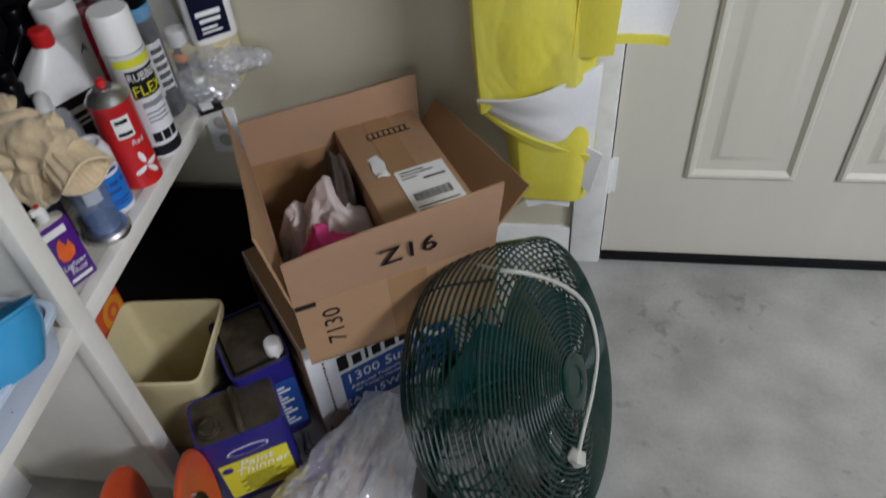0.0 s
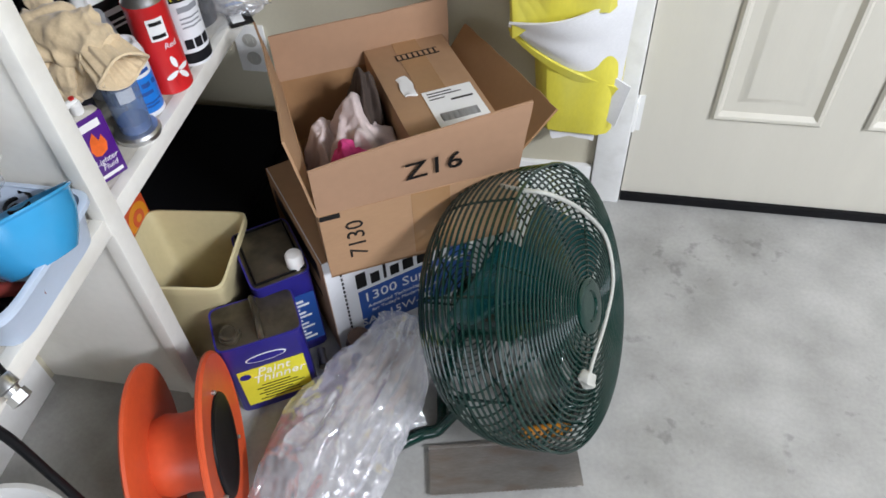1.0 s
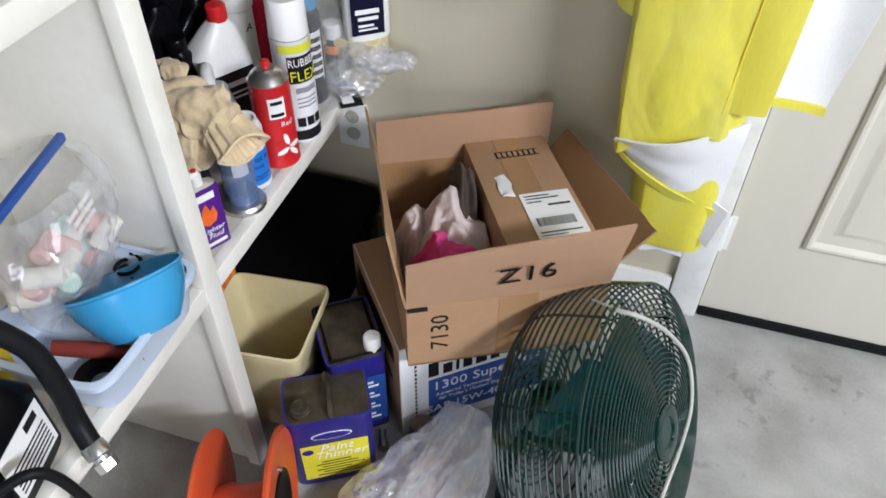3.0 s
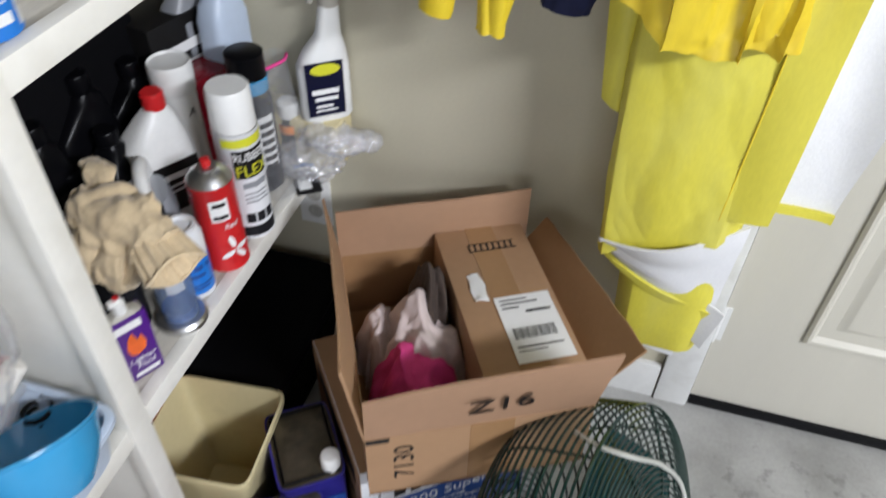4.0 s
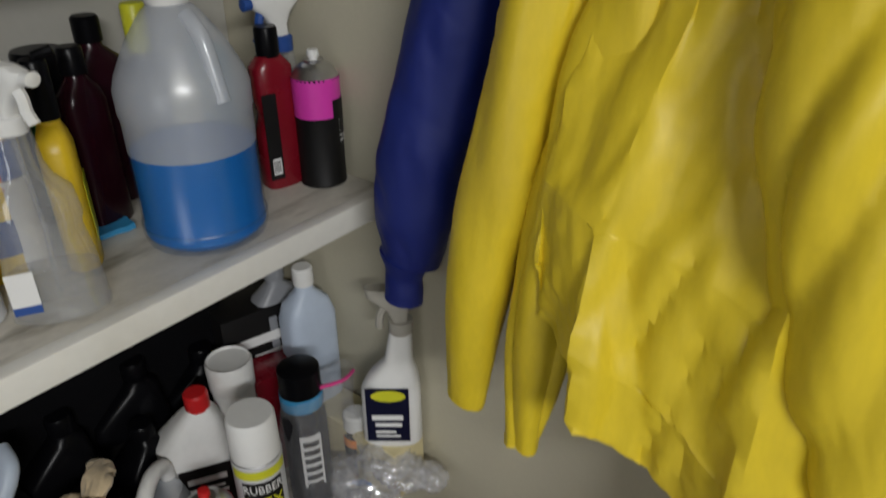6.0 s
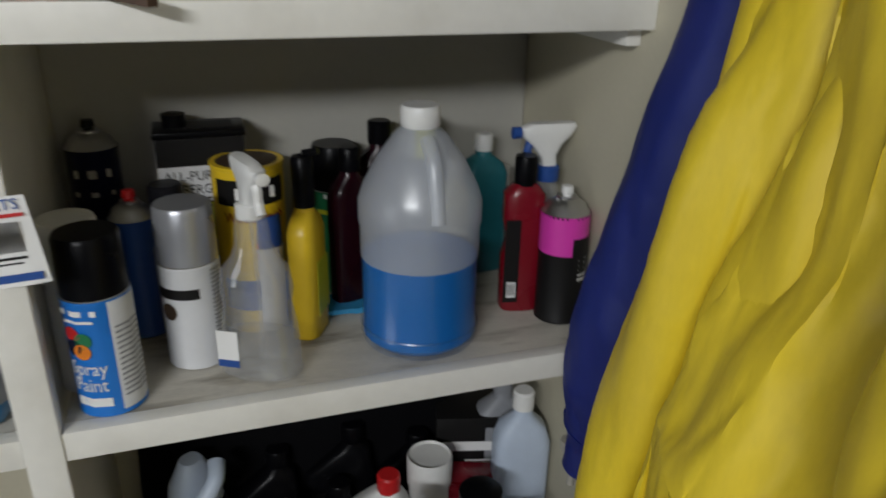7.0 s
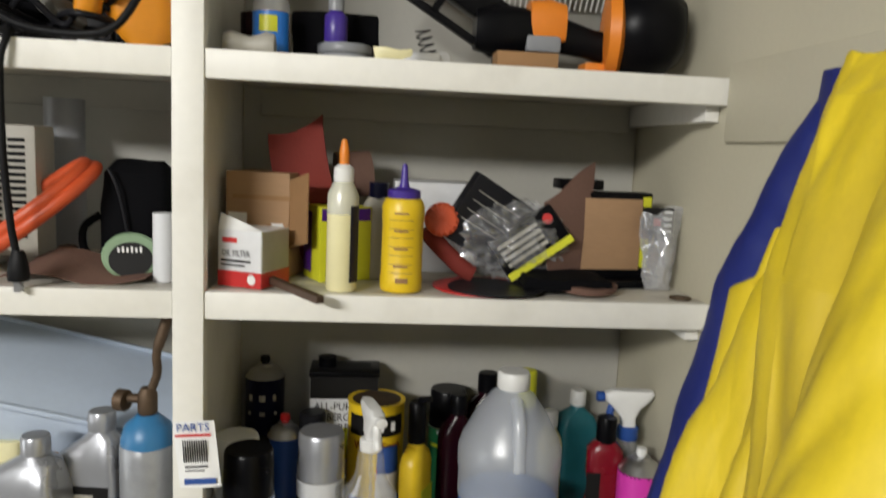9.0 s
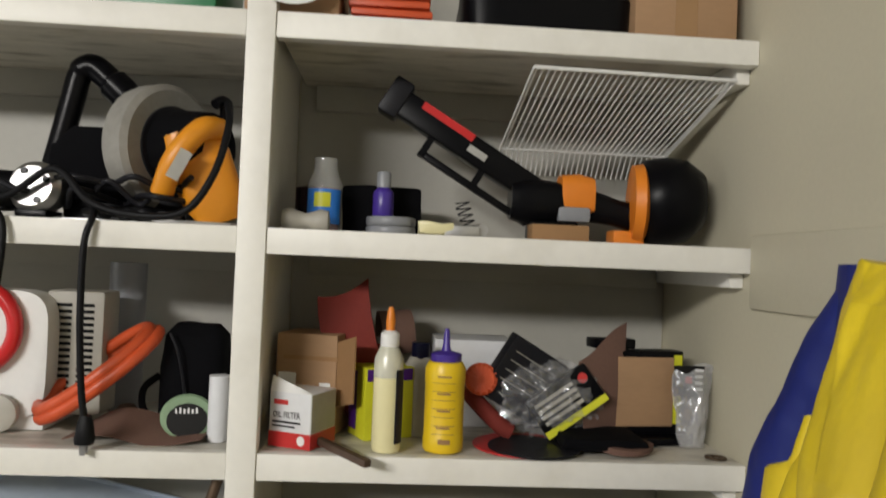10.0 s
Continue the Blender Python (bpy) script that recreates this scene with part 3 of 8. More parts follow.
RAGC = pose(0.266, -0.536, 0.2665, 0, 0, BOXROT)


def heap(sx, sy, h, seed, deep=0.3, n=56):
    """A crumpled cloth dropped in a heap: a domed sheet with sharp folds, its rim on z = 0."""
    off = Vector((seed * 2.3, seed * 5.1, seed))

    def fn(u, v):
        x, y = 2 * u - 1, 2 * v - 1
        x, y = x * math.sqrt(1 - y * y / 2), y * math.sqrt(1 - x * x / 2)
        r = min(1.0, math.hypot(x, y))
        turn = math.atan2(y, x)
        dome = (1 - r ** 2.6) * (1 + 0.35 * noise.noise(Vector((x * 1.6, y * 1.6, seed))))
        p = Vector((x * 2.0, y * 2.0, 0.6 * seed)) + off
        bent = p + 0.45 * noise.noise_vector(p * 0.8)
        fold = 0.42 - 1.5 * abs(noise.noise(bent)) + 0.5 * (0.35 - 1.3 * abs(noise.noise(bent * 2.3)))
        k = 1 + deep * fold + 0.10 * math.sin(5 * turn + seed)
        return Vector((sx * x * k, sy * y * k, h * max(0.0, dome) + 0.045 * deep * fold * (1 - r ** 4)))
    return sheet(fn, n, n, 0.0025)


def rag(name, x, y, z, sx, sy, sz, material, seed, label, rot=0):
    ob = tagged(part(name, heap(sx, sy, sz, seed), material, sharp=80), label, "rag")
    lo = min(v.co.z for v in ob.data.vertices)
    ob.matrix_basis = RAGC @ pose(x, y, z - lo, 0, 0, rot)
    return ob


rag("rag", 0.062, 0.070, 0.0045, 0.050, 0.056, 0.100, M["rag_white"], 9, "dirty white crumpled rag in the open carton")
rag("rag", 0.090, 0.130, 0.0045, 0.078, 0.082, 0.150, M["rag_pink"], 1, "bright pink crumpled rag in the open carton", -12)
rag("rag", 0.112, 0.190, 0.0045, 0.074, 0.108, 0.172, M["rag_white"], 4, "pale pinkish white crumpled rag in the open carton", 14)
rag("rag", 0.060, 0.240, 0.0045, 0.050, 0.078, 0.118, M["rag_white"], 12, "dirty white crumpled rag in the open carton")
rag("rag", 0.140, 0.262, 0.0045, 0.040, 0.094, 0.198, M["rag_brown"], 6, "dark brown crumpled rag in the open carton")

# the carton of engine oil under it
oil = thing("oil_carton", pose(0.238, -0.508, 0.0, 0, 0, 38), "closed white and blue cardboard case of engine oil", "box")
part("body", box(0, 0.335, 0, 0.29, 0.0, 0.262, 0.003), M["whitebox"], oil)
part("blue_panel", box(0.055, 0.30, -0.0008, 0, 0.03, 0.150), M["blue_ink"], oil)
for a_, b_, z0_, z1_ in ((0.055, 0.066, 0.212, 0.246), (0.082, 0.093, 0.212, 0.246), (0.104, 0.126, 0.212, 0.232), (0.136, 0.158, 0.212, 0.240), (0.055, 0.075, 0.160, 0.200), (0.084, 0.102, 0.160, 0.188), (0.110, 0.116, 0.160, 0.200), (0.124, 0.142, 0.160, 0.186), (0.150, 0.172, 0.160, 0.188), (0.180, 0.198, 0.160, 0.188)):
    part("brand_mark", box(a_, b_, -0.0008, 0, z0_, z1_), M["ink"], oil, "black brand mark drawn as a bar")
part("print", join(front_text("1300 Super", 0.036, 0.145, 0.126, -0.0012, 0), front_text("Advanced Technology", 0.013, 0.128, 0.099, -0.0012),
                   front_text("for Today's Modern Engines", 0.013, 0.150, 0.084, -0.0012), front_text("SAE 15W-40", 0.030, 0.130, 0.055, -0.0012)), M["paper"], oil, "white printed lettering")
part("round_mark", xf(lathe([(0.036, 0), (0.036, 0.0006)], 28), pose(0.268, -0.0012, 0.160, 90)), M["paper"], oil)
part("round_mark", xf(lathe([(0.024, 0), (0.024, 0.0006)], 28), pose(0.268, -0.0020, 0.160, 90)), M["blue_ink"], oil)
part("side_panel", box(-0.0008, 0.0004, 0.0, 0.29, 0.0, 0.261), M["card"], oil, "bare brown cardboard side")
part("top_panel", box(0.002, 0.333, 0.002, 0.288, 0.2621, 0.2627), M["card"], oil, "bare brown cardboard top")
part("side_print", join(box(-0.0014, -0.0006, 0.03, 0.26, 0.19, 0.235), box(-0.0014, -0.0006, 0.05, 0.17, 0.12, 0.135)), M["ink"], oil)
part("edge_dots", join(*[box(0.028, 0.032, -0.0008, 0, 0.02 + i * 0.012, 0.027 + i * 0.012) for i in range(18)]), M["ink"], oil)


# tins
def f_tin(name, m, w, d, h, body_mat, label):
    t = thing(name, m, label, "can")
    part("body", loft([(0.0, w / 2 - 0.002, d / 2 - 0.002), (0.003, w / 2, d / 2), (h - 0.004, w / 2, d / 2), (h, w / 2 + 0.0015, d / 2 + 0.0015), (h + 0.0025, w / 2 + 0.0015, d / 2 + 0.0015)],
                      40, 9.0), body_mat, t)
    part("tin_top", loft([(h + 0.0022, w / 2 - 0.0005, d / 2 - 0.0005), (h + 0.0026, w / 2 - 0.002, d / 2 - 0.002)], 40, 9.0), M["tintop"], t, "dirty grey tin top")
    return t


tin = f_tin("paint_thinner_can", pose(0.132, -0.594, 0, 0, 0, 30), 0.148, 0.098, 0.198, M["tinblue"], "blue rectangular paint thinner can with a yellow label and grimy top")
part("spout_cap", xf(lathe([(0.019, 0.0), (0.019, 0.008), (0.017, 0.009), (0.017, 0.016), (0.013, 0.017), (0.012, 0.0145)], 24), pose(-0.046, -0.022, 0.2004)), M["tintop"], tin, "grimy screw cap")
part("handle", tube(smooth_path([(0.004, -0.042, 0.201), (0.004, -0.036, 0.214), (0.006, 0.0, 0.222), (0.004, 0.036, 0.214), (0.004, 0.042, 0.201)], 5), [0.006] * 21, 8), M["tintop"], tin, "flat carrying handle")
FY = -0.049
part("yellow_label", box(-0.058, 0.062, FY - 0.0012, FY - 0.0004, 0.022, 0.130), M["yellow_ink"], tin, "yellow label")
part("brand_oval", join(xf(loft([(0, 0.036, 0.0105), (0.0006, 0.036, 0.0105)], 32), pose(0.0, FY - 0.0004, 0.155, 90))), M["paper"], tin)
part("brand_oval", join(xf(loft([(0, 0.033, 0.0085), (0.0006, 0.033, 0.0085)], 32), pose(0.0, FY - 0.0011, 0.155, 90))), M["tinblue"], tin)
part("label_print", join(front_text("Paint", 0.030, 0.004, 0.116, FY - 0.0018, 0, 0.25), front_text("Thinner", 0.030, 0.010, 0.094, FY - 0.0018, 0, 0.25)), M["paper"], tin, "white italic lettering")
part("small_print", join(*[box(-0.035 + 0.01 * (i % 2), 0.052 - 0.012 * (i % 3), FY - 0.0018, FY - 0.0013, 0.030 + i * 0.0085, 0.0325 + i * 0.0085) for i in range(6)]), M["darkgrey"], tin)
part("seal", xf(loft([(0, 0.010, 0.008), (0.0006, 0.010, 0.008)], 20), pose(-0.046, FY - 0.0013, 0.112, 90)), M["tinblue"], tin)

tin2 = f_tin("solvent_can", pose(0.120, -0.462, 0, 0, 0, 36), 0.108, 0.150, 0.222, M["tinblue"], "blue solvent can with a white cap behind the paint thinner")
part("spout_cap", xf(lathe([(0.015, 0.0), (0.016, 0.004), (0.016, 0.028), (0.013, 0.032), (0.006, 0.033)], 22), pose(0.034, -0.052, 0.2244)), M["white"], tin2, "white plastic cap")
part("tin_rim", tube([(0.045 * sx, 0.066 * sy, 0.228) for sx, sy in ((-1, -1), (1, -1), (1, 1), (-1, 1))], 0.003, 8, True), M["black"], tin2)
part("white_label", join(box(-0.045, 0.048, -0.0765, -0.0755, 0.03, 0.17)), M["blue_ink"], tin2)
part("label_print", join(*[box(-0.035, 0.035 - 0.01 * (i % 3), -0.0775, -0.0766, 0.04 + i * 0.011, 0.045 + i * 0.011) for i in range(11)]), M["paper"], tin2)

# cream pail
pail = thing("cream_pail", pose(-0.030, -0.492, 0, 0, 0, 6), "empty stained cream plastic square pail", "pail")
OUT = [(0.0, 0.070, 0.070), (0.22, 0.094, 0.090), (0.235, 0.099, 0.095), (0.248, 0.099, 0.095), (0.250, 0.095, 0.091), (0.225, 0.090, 0.086), (0.012, 0.066, 0.066), (0.010, 0.03, 0.03)]
part("shell", loft(OUT, 48, 11.0), M["bucket"], pail)
part("sticker", xf(box(0.0, 0.0006, -0.02, 0.02, 0.15, 0.19), pose(-0.0925, -0.03, 0)), M["red_ink"], pail, "small red and white sticker")
tagged(part("twine_scrap", tube(smooth_path([(-0.05, -0.49, 0.0135), (-0.03, -0.50, 0.016), (-0.02, -0.48, 0.014), (0.0, -0.485, 0.0135), (0.012, -0.475, 0.0145)], 6), 0.0016, 6), M["darkwood"]),
       "dark scrap of twine in the bottom of the pail", "twine")

# black filler tub and a red record under the shelf
# tub shape added to keep the space under the shelf black
tub = thing("black_tub", pose(-0.135, -0.205, 0), "black tub shape added to fill the space under the bottom shelf", "tub")
part("shell", loft([(0.0, 0.135, 0.150), (0.17, 0.160, 0.178), (0.178, 0.168, 0.188), (0.19, 0.168, 0.188), (0.192, 0.160, 0.18)], 44, 7.0), M["black_matt"], tub)
part("lid", loft([(0.1922, 0.162, 0.182), (0.198, 0.162, 0.182), (0.202, 0.15, 0.17), (0.200, 0.14, 0.16)], 44, 7.0), M["black_matt"], tub)
panelb = thing("red_printed_box", pose(-0.168, -0.455, 0.0), "orange-red printed box with a round yellow design", "box")
part("body", box(-0.034, 0.034, -0.05, 0.048, 0, 0.335, 0.002), M["orange"], panelb)
for rr, mm, k in ((0.032, "saw_orange", 0.0006), (0.018, "orange", 0.0012), (0.008, "saw_orange", 0.0018)):
    part("round_design", xf(lathe([(rr, 0), (rr, 0.0005)], 24), pose(0.034 + k, 0.012, 0.262, 0, 90, 0)), M[mm], panelb)
    part("round_design", xf(lathe([(rr, 0), (rr, 0.0005)], 24), pose(0.0, 0.0, 0.335 + k, 0, 0, 0)), M[mm], panelb)

# ---- the floor fan ----
AX = Vector((0.883, -0.197, 0.426)).normalized()
FX = Vector((AX.y, -AX.x, 0)).normalized()
FXY = AX.cross(FX)
FC = Vector((0.667, -0.524, 0.246))
fan = thing("floor_fan", Matrix(((FX.x, FXY.x, AX.x, FC.x), (FX.y, FXY.y, AX.y, FC.y), (FX.z, FXY.z, AX.z, FC.z), (0, 0, 0, 1))),
            "dark green metal floor fan with a deep round wire cage", "fan")
FR = 0.236


def front_dome(r):
    return 0.034 * (1 - (r / FR) ** 3.2)


def barrel(s):
    """Radius and depth of the cage behind the rim, s from rim to back."""
    return FR * (1 - 0.46 * s ** 5), -0.20 * s


def hoop(r, z, bar):
    return tube([(r * math.cos(2 * math.pi * k / 80), r * math.sin(2 * math.pi * k / 80), z) for k in range(80)], bar, 6, True)


front = [hoop(r, front_dome(r), 0.0019) for r in (0.050 + (FR - 0.058) * i / 21 for i in range(22))]
back = [hoop(*barrel((i + 1) / 17), 0.0021) for i in range(17)] + [hoop(0.03 + 0.0105 * i, -0.201, 0.0015) for i in range(9)]
for s_ in range(9):
    a_ = 2 * math.pi * s_ / 9 + 0.3
    front.append(tube([(r * math.cos(a_), r * math.sin(a_), front_dome(r) - 0.003) for r in (0.03 + (FR - 0.03) * k / 8 for k in range(9))], 0.0022, 6))
    side = [barrel(k / 16) for k in range(17)] + [(0.03, -0.200)]
    back.append(tube([((r - 0.003) * math.cos(a_ + 0.2), (r - 0.003) * math.sin(a_ + 0.2), z) for r, z in side], 0.0022, 6))
part("front_grille", join(*front), M["fan_green"], fan, "closely ringed wire front grille")
part("back_grille", join(*back), M["fan_green"], fan, "deep ringed wire back cage")
part("rim", hoop(FR, 0.0, 0.0028), M["fan_green"], fan)
part("badge", lathe([(0.046, 0.030), (0.046, 0.037), (0.042, 0.039), (0.026, 0.039), (0.024, 0.036), (0.0, 0.036)], 36), M["fan_green"], fan, "round badge")
part("motor", lathe([(0.0, -0.196), (0.040, -0.196), (0.060, -0.185), (0.062, -0.11), (0.045, -0.095), (0.024, -0.088), (0.024, -0.035), (0.0, -0.030)], 36), M["fan_green"], fan)


def blade(a):
    def fn(u, v):
        r = 0.030 + 0.182 * u
        half = 0.26 + 0.34 * math.sin(math.pi * min(1, 0.15 + u * 0.75)) * 0.9
        th = a + (v - 0.5) * 2 * half * 0.75
        z = -0.058 - (v - 0.5) * 0.105 * (1 - 0.25 * u) + 0.008 * math.sin(v * math.pi)
        return Vector((r * math.cos(th), r * math.sin(th), z))
    return sheet(fn, 12, 10, 0.0022)


for k in range(3):
    part("blade", blade(2 * math.pi * k / 3 + 1.05), M["fan_blade"], fan, "glossy teal-green fan blade")


cord_pts = [(-0.045, -0.230, -0.045), (-0.027, -0.232, -0.005), (-0.035, -0.210, 0.036), (-0.102, -0.115, 0.036), (-0.136, -0.024, 0.036), (-0.103, 0.044, 0.036), (-0.028, 0.064, 0.036), (0.059, 0.066, 0.036), (0.105, 0.070, 0.036)]
part("tied_cord", tube(smooth_path(cord_pts, 6), 0.0035, 8), M["cord"], fan, "white flat cord tied round the cage")
part("cord_knot", crumple(fine_grid(box(0.090, 0.118, 0.045, 0.072, 0.032, 0.050, 0.005), 2), 0.006, 60, 3), M["cord"], fan)
inv = fan.matrix_basis.inverted()
loop = [(0.385, -0.705, 0.012), (0.43, -0.672, 0.012), (0.465, -0.650, 0.016), (0.455, -0.56, 0.013), (0.475, -0.44, 0.012), (0.56, -0.38, 0.012), (0.66, -0.42, 0.012), (0.715, -0.50, 0.012), (0.722, -0.545, 0.016), (0.700, -0.575, 0.024), (0.655, -0.600, 0.030)]
part("stand", tube([inv @ Vector(p) for p in smooth_path(loop, 6)], 0.0115, 10), M["fan_green"], fan, "bent tube floor stand")
part("stand_clamp", tube([inv @ Vector(p) for p in ((0.465, -0.655, 0.016), (0.490, -0.640, 0.05), (0.505, -0.625, 0.085))], 0.010, 10), M["fan_green"], fan)
part("stand_clamp", tube([inv @ Vector(p) for p in ((0.700, -0.575, 0.024), (0.680, -0.560, 0.05), (0.660, -0.545, 0.075))], 0.009, 10), M["fan_green"], fan)

# ---- flat saw blade and its handle ----
hand_saw = thing("hand_saw", pose(0.468, -0.780, 0.0, 0, 0, 12.5), "flat rusty hand saw blade lying on the floor", "saw")
LS, WS = 0.262, 0.088
prof = [(0, 0), *[(LS * i / 70, -0.002 if i % 2 else 0.0) for i in range(1, 70)], (LS, 0), (LS, WS), (0, WS)]
bmS = bmesh.new()
fs = bmS.faces.new([bmS.verts.new((x, y, 0.012)) for x, y in prof])
bmesh.ops.triangulate(bmS, faces=[fs])
bmesh.ops.solidify(bmS, geom=bmS.faces[:], thickness=0.0016)
part("blade", bmS, M["oldsteel"], hand_saw)
part("spine", box(0, LS, WS - 0.004, WS + 0.002, 0.0015, 0.0155, 0.001), M["oldsteel"], hand_saw)
part("handle", loft([(0.0, 0.012, 0.010), (0.02, 0.014, 0.012), (0.08, 0.012, 0.011), (0.09, 0.008, 0.008)], 16), M["saw_orange"], hand_saw, "orange wooden handle").matrix_basis = pose(0.168, WS + 0.014, 0.014, 0, 90, 4)
tagged(part("paint_stick", box(-0.05, 0.05, -0.003, 0.003, 0.0, 0.003, 0.001), M["white"]), "thin white stick on the floor", "stick").matrix_basis = pose(0.46, -0.83, 0, 0, 0, 38)
tagged(part("brown_scrap", crumple(fine_grid(box(-0.011, 0.011, -0.010, 0.010, 0.001, 0.005), 3), 0.003, 90, 1), M["brown_sand"]), "small brown paper scrap on the floor", "scrap").matrix_basis = pose(0.405, -0.835, 0.0015, 0, 0, 20)

# ---- the cord reel ----
reel = thing("cord_reel", pose(0.142, -0.808, 0.153, 0, 90, 21), "empty orange plastic extension cord reel standing on the floor", "cord reel")


def reel_disc(z):
    return lathe([(0.052, z), (0.144, z), (0.151, z + 0.003), (0.152, z + 0.008), (0.147, z + 0.012), (0.138, z + 0.008), (0.054, z + 0.008)], 56)


part("flange", reel_disc(-0.004), M["orange"], reel)
part("flange", xf(reel_disc(-0.004), pose(0, 0, -0.102, 180)), M["orange"], reel)
part("drum", lathe([(0.060, -0.100), (0.066, -0.08), (0.062, -0.055), (0.066, -0.02), (0.060, -0.004)], 40, caps=False), M["orange"], reel)
part("hub_plate", lathe([(0.001, 0.0052), (0.060, 0.0052), (0.072, 0.007), (0.080, 0.0085), (0.084, 0.0075), (0.085, 0.0045)], 44), M["rubber"], reel, "black hub plate")
part("grip_slot", box(-0.040, 0.040, 0.085, 0.108, -0.1135, -0.1105), M["black"], reel)
part("grip_slot", box(-0.105, -0.085, -0.035, 0.035, -0.1135, -0.1105), M["black"], reel)
for a in (35, 150, 265):
    part("rivet", lathe([(0.004, 0.004), (0.004, 0.009), (0.002, 0.011)], 10), M["steel"], reel).matrix_basis = pose(0.094 * math.cos(radians(a)), 0.094 * math.sin(radians(a)), 0)

# ---- crumpled clear plastic film ----
def bundle(path, radii, seed, n=88, flat=0.55):
    """A crumpled tube of film with long sharp creases."""
    P = smooth_path(path, 18)
    loops = []
    for i, p in enumerate(P):
        d = (P[min(i + 1, len(P) - 1)] - P[max(i - 1, 0)]).normalized()
        s = d.cross(Vector((0, 0, 1))).normalized()
        t = s.cross(d)
        q = i / (len(P) - 1) * (len(radii) - 1)
        k = min(int(q), len(radii) - 2)
        rr = radii[k] + (radii[k + 1] - radii[k]) * (q - k)
        along = i / 18 * 8
        lp = []
        for j in range(n):
            a = 2 * math.pi * j / n
            c, sn = math.cos(a), math.sin(a)
            w = 1 + 0.22 * noise.noise(Vector((c * 2.2, sn * 2.2, along * 0.16 + seed)))
            w += 0.30 * (0.4 - abs(noise.noise(Vector((c * 4.5, sn * 4.5, along * 0.12 + seed * 3)))))
            w += 0.12 * (0.4 - abs(noise.noise(Vector((c * 13, sn * 13, along * 0.5 + seed * 5)))))
            v = p + (s * c + t * sn * flat) * rr * w
            v.z = max(v.z, 0.0025 + 0.002 * abs(noise.noise(v * 40)))
            lp.append(v)
        loops.append(lp)
    return rings(loops)


film = thing("plastic_film", pose(0, 0, 0), "crumpled bundle of clear plastic film on the floor", "plastic film")
part("outer_layer", bundle([(0.36, -0.47, 0.07), (0.35, -0.58, 0.075), (0.315, -0.70, 0.065), (0.28, -0.80, 0.05), (0.255, -0.90, 0.03)], [0.045, 0.075, 0.095, 0.10, 0.06], 1.0), M["film"], film, sharp=60)
part("inner_layer", bundle([(0.345, -0.50, 0.05), (0.32, -0.60, 0.055), (0.28, -0.71, 0.05), (0.25, -0.82, 0.035)], [0.04, 0.06, 0.085, 0.07], 4.0), M["film"], film, sharp=60)
part("inner_fold", bundle([(0.40, -0.62, 0.04), (0.34, -0.68, 0.05), (0.27, -0.78, 0.04)], [0.05, 0.05, 0.06], 8.0), M["film"], film, sharp=60)
cup = thing("brown_jar", pose(0.285, -0.52, 0.0), "small brown glass jar showing through the plastic film", "jar")
part("body", lathe([(0.0, 0.0), (0.026, 0.0), (0.028, 0.004), (0.028, 0.055), (0.022, 0.065), (0.022, 0.075), (0.0, 0.075)], 24), M["darkwood"], cup)
fit2 = thing("pipe_fitting", pose(0.212, -0.545, 0.010, 90, 0, 25), "small dark pipe fitting on the floor", "pipe fitting")
part("body", lathe([(0.004, -0.03), (0.007, -0.03), (0.007, 0.0), (0.010, 0.0), (0.010, 0.012), (0.004, 0.012)], 14), M["oldsteel"], fit2)

# ---- white bucket and cables ----
bucket = thing("white_bucket", pose(-0.03, -1.10, 0), "white plastic bucket of odds and ends under the shelf", "bucket")
part("shell", lathe([(0.0, 0.0), (0.105, 0.0), (0.125, 0.28), (0.134, 0.285), (0.134, 0.30), (0.126, 0.302), (0.121, 0.28), (0.102, 0.006), (0.0, 0.006)], 44), M["trim"], bucket)
sticks = [(0.03, 0.03, 60, 20), (-0.04, 0.05, 70, -40), (0.05, -0.03, 75, 100)]
for k, (sx, sy, tilt, rz) in enumerate(sticks):
    tagged(part("wooden_dowel", tube([(0, 0, 0), (0, 0, 0.20)], 0.011, 10), M["darkwood"] if k else M["black"]), "dark tool handle standing in the white bucket", "tool").matrix_basis = pose(-0.03 + sx * 0.4, -1.10 + sy * 0.4, 0.075, 18 - 12 * k, 8 * k - 10, rz)

# ---- clothes on the hooks ----
def creased(bm, amount, scale, seed, along=0.28, lean=0.0, fine=0.25, calm=99.0):
    """Pushes cloth in and out in long sharp folds with small crumples between."""
    bm.normal_update()
    off = Vector((seed * 3.7, seed * 1.9, seed * 5.3))
    moves = []
    for v in bm.verts:
        c = v.co
        bend = 0.5 * noise.noise(Vector((c.x * 3, c.y * 3, c.z * 4)) + off)
        p = Vector(((c.x + lean * c.z) * scale + bend, c.y * scale, c.z * scale * along)) + off
        q = Vector((c.x + 0.3 * c.z, c.y, c.z * 0.7)) * (scale * 3.2) + off
        r = 0.45 - abs(noise.noise(p)) * 1.6
        s = 0.35 - abs(noise.noise(q)) * 1.3
        patch = 0.5 + 0.5 * noise.noise(c * 5 + off)
        still = max(0.35, min(1.0, (calm - c.z) / 0.35))
        moves.append(v.normal * amount * still * (r + fine * s * (0.4 + 1.2 * patch)))
    for v, d in zip(bm.verts, moves):
        v.co += d
    return bm


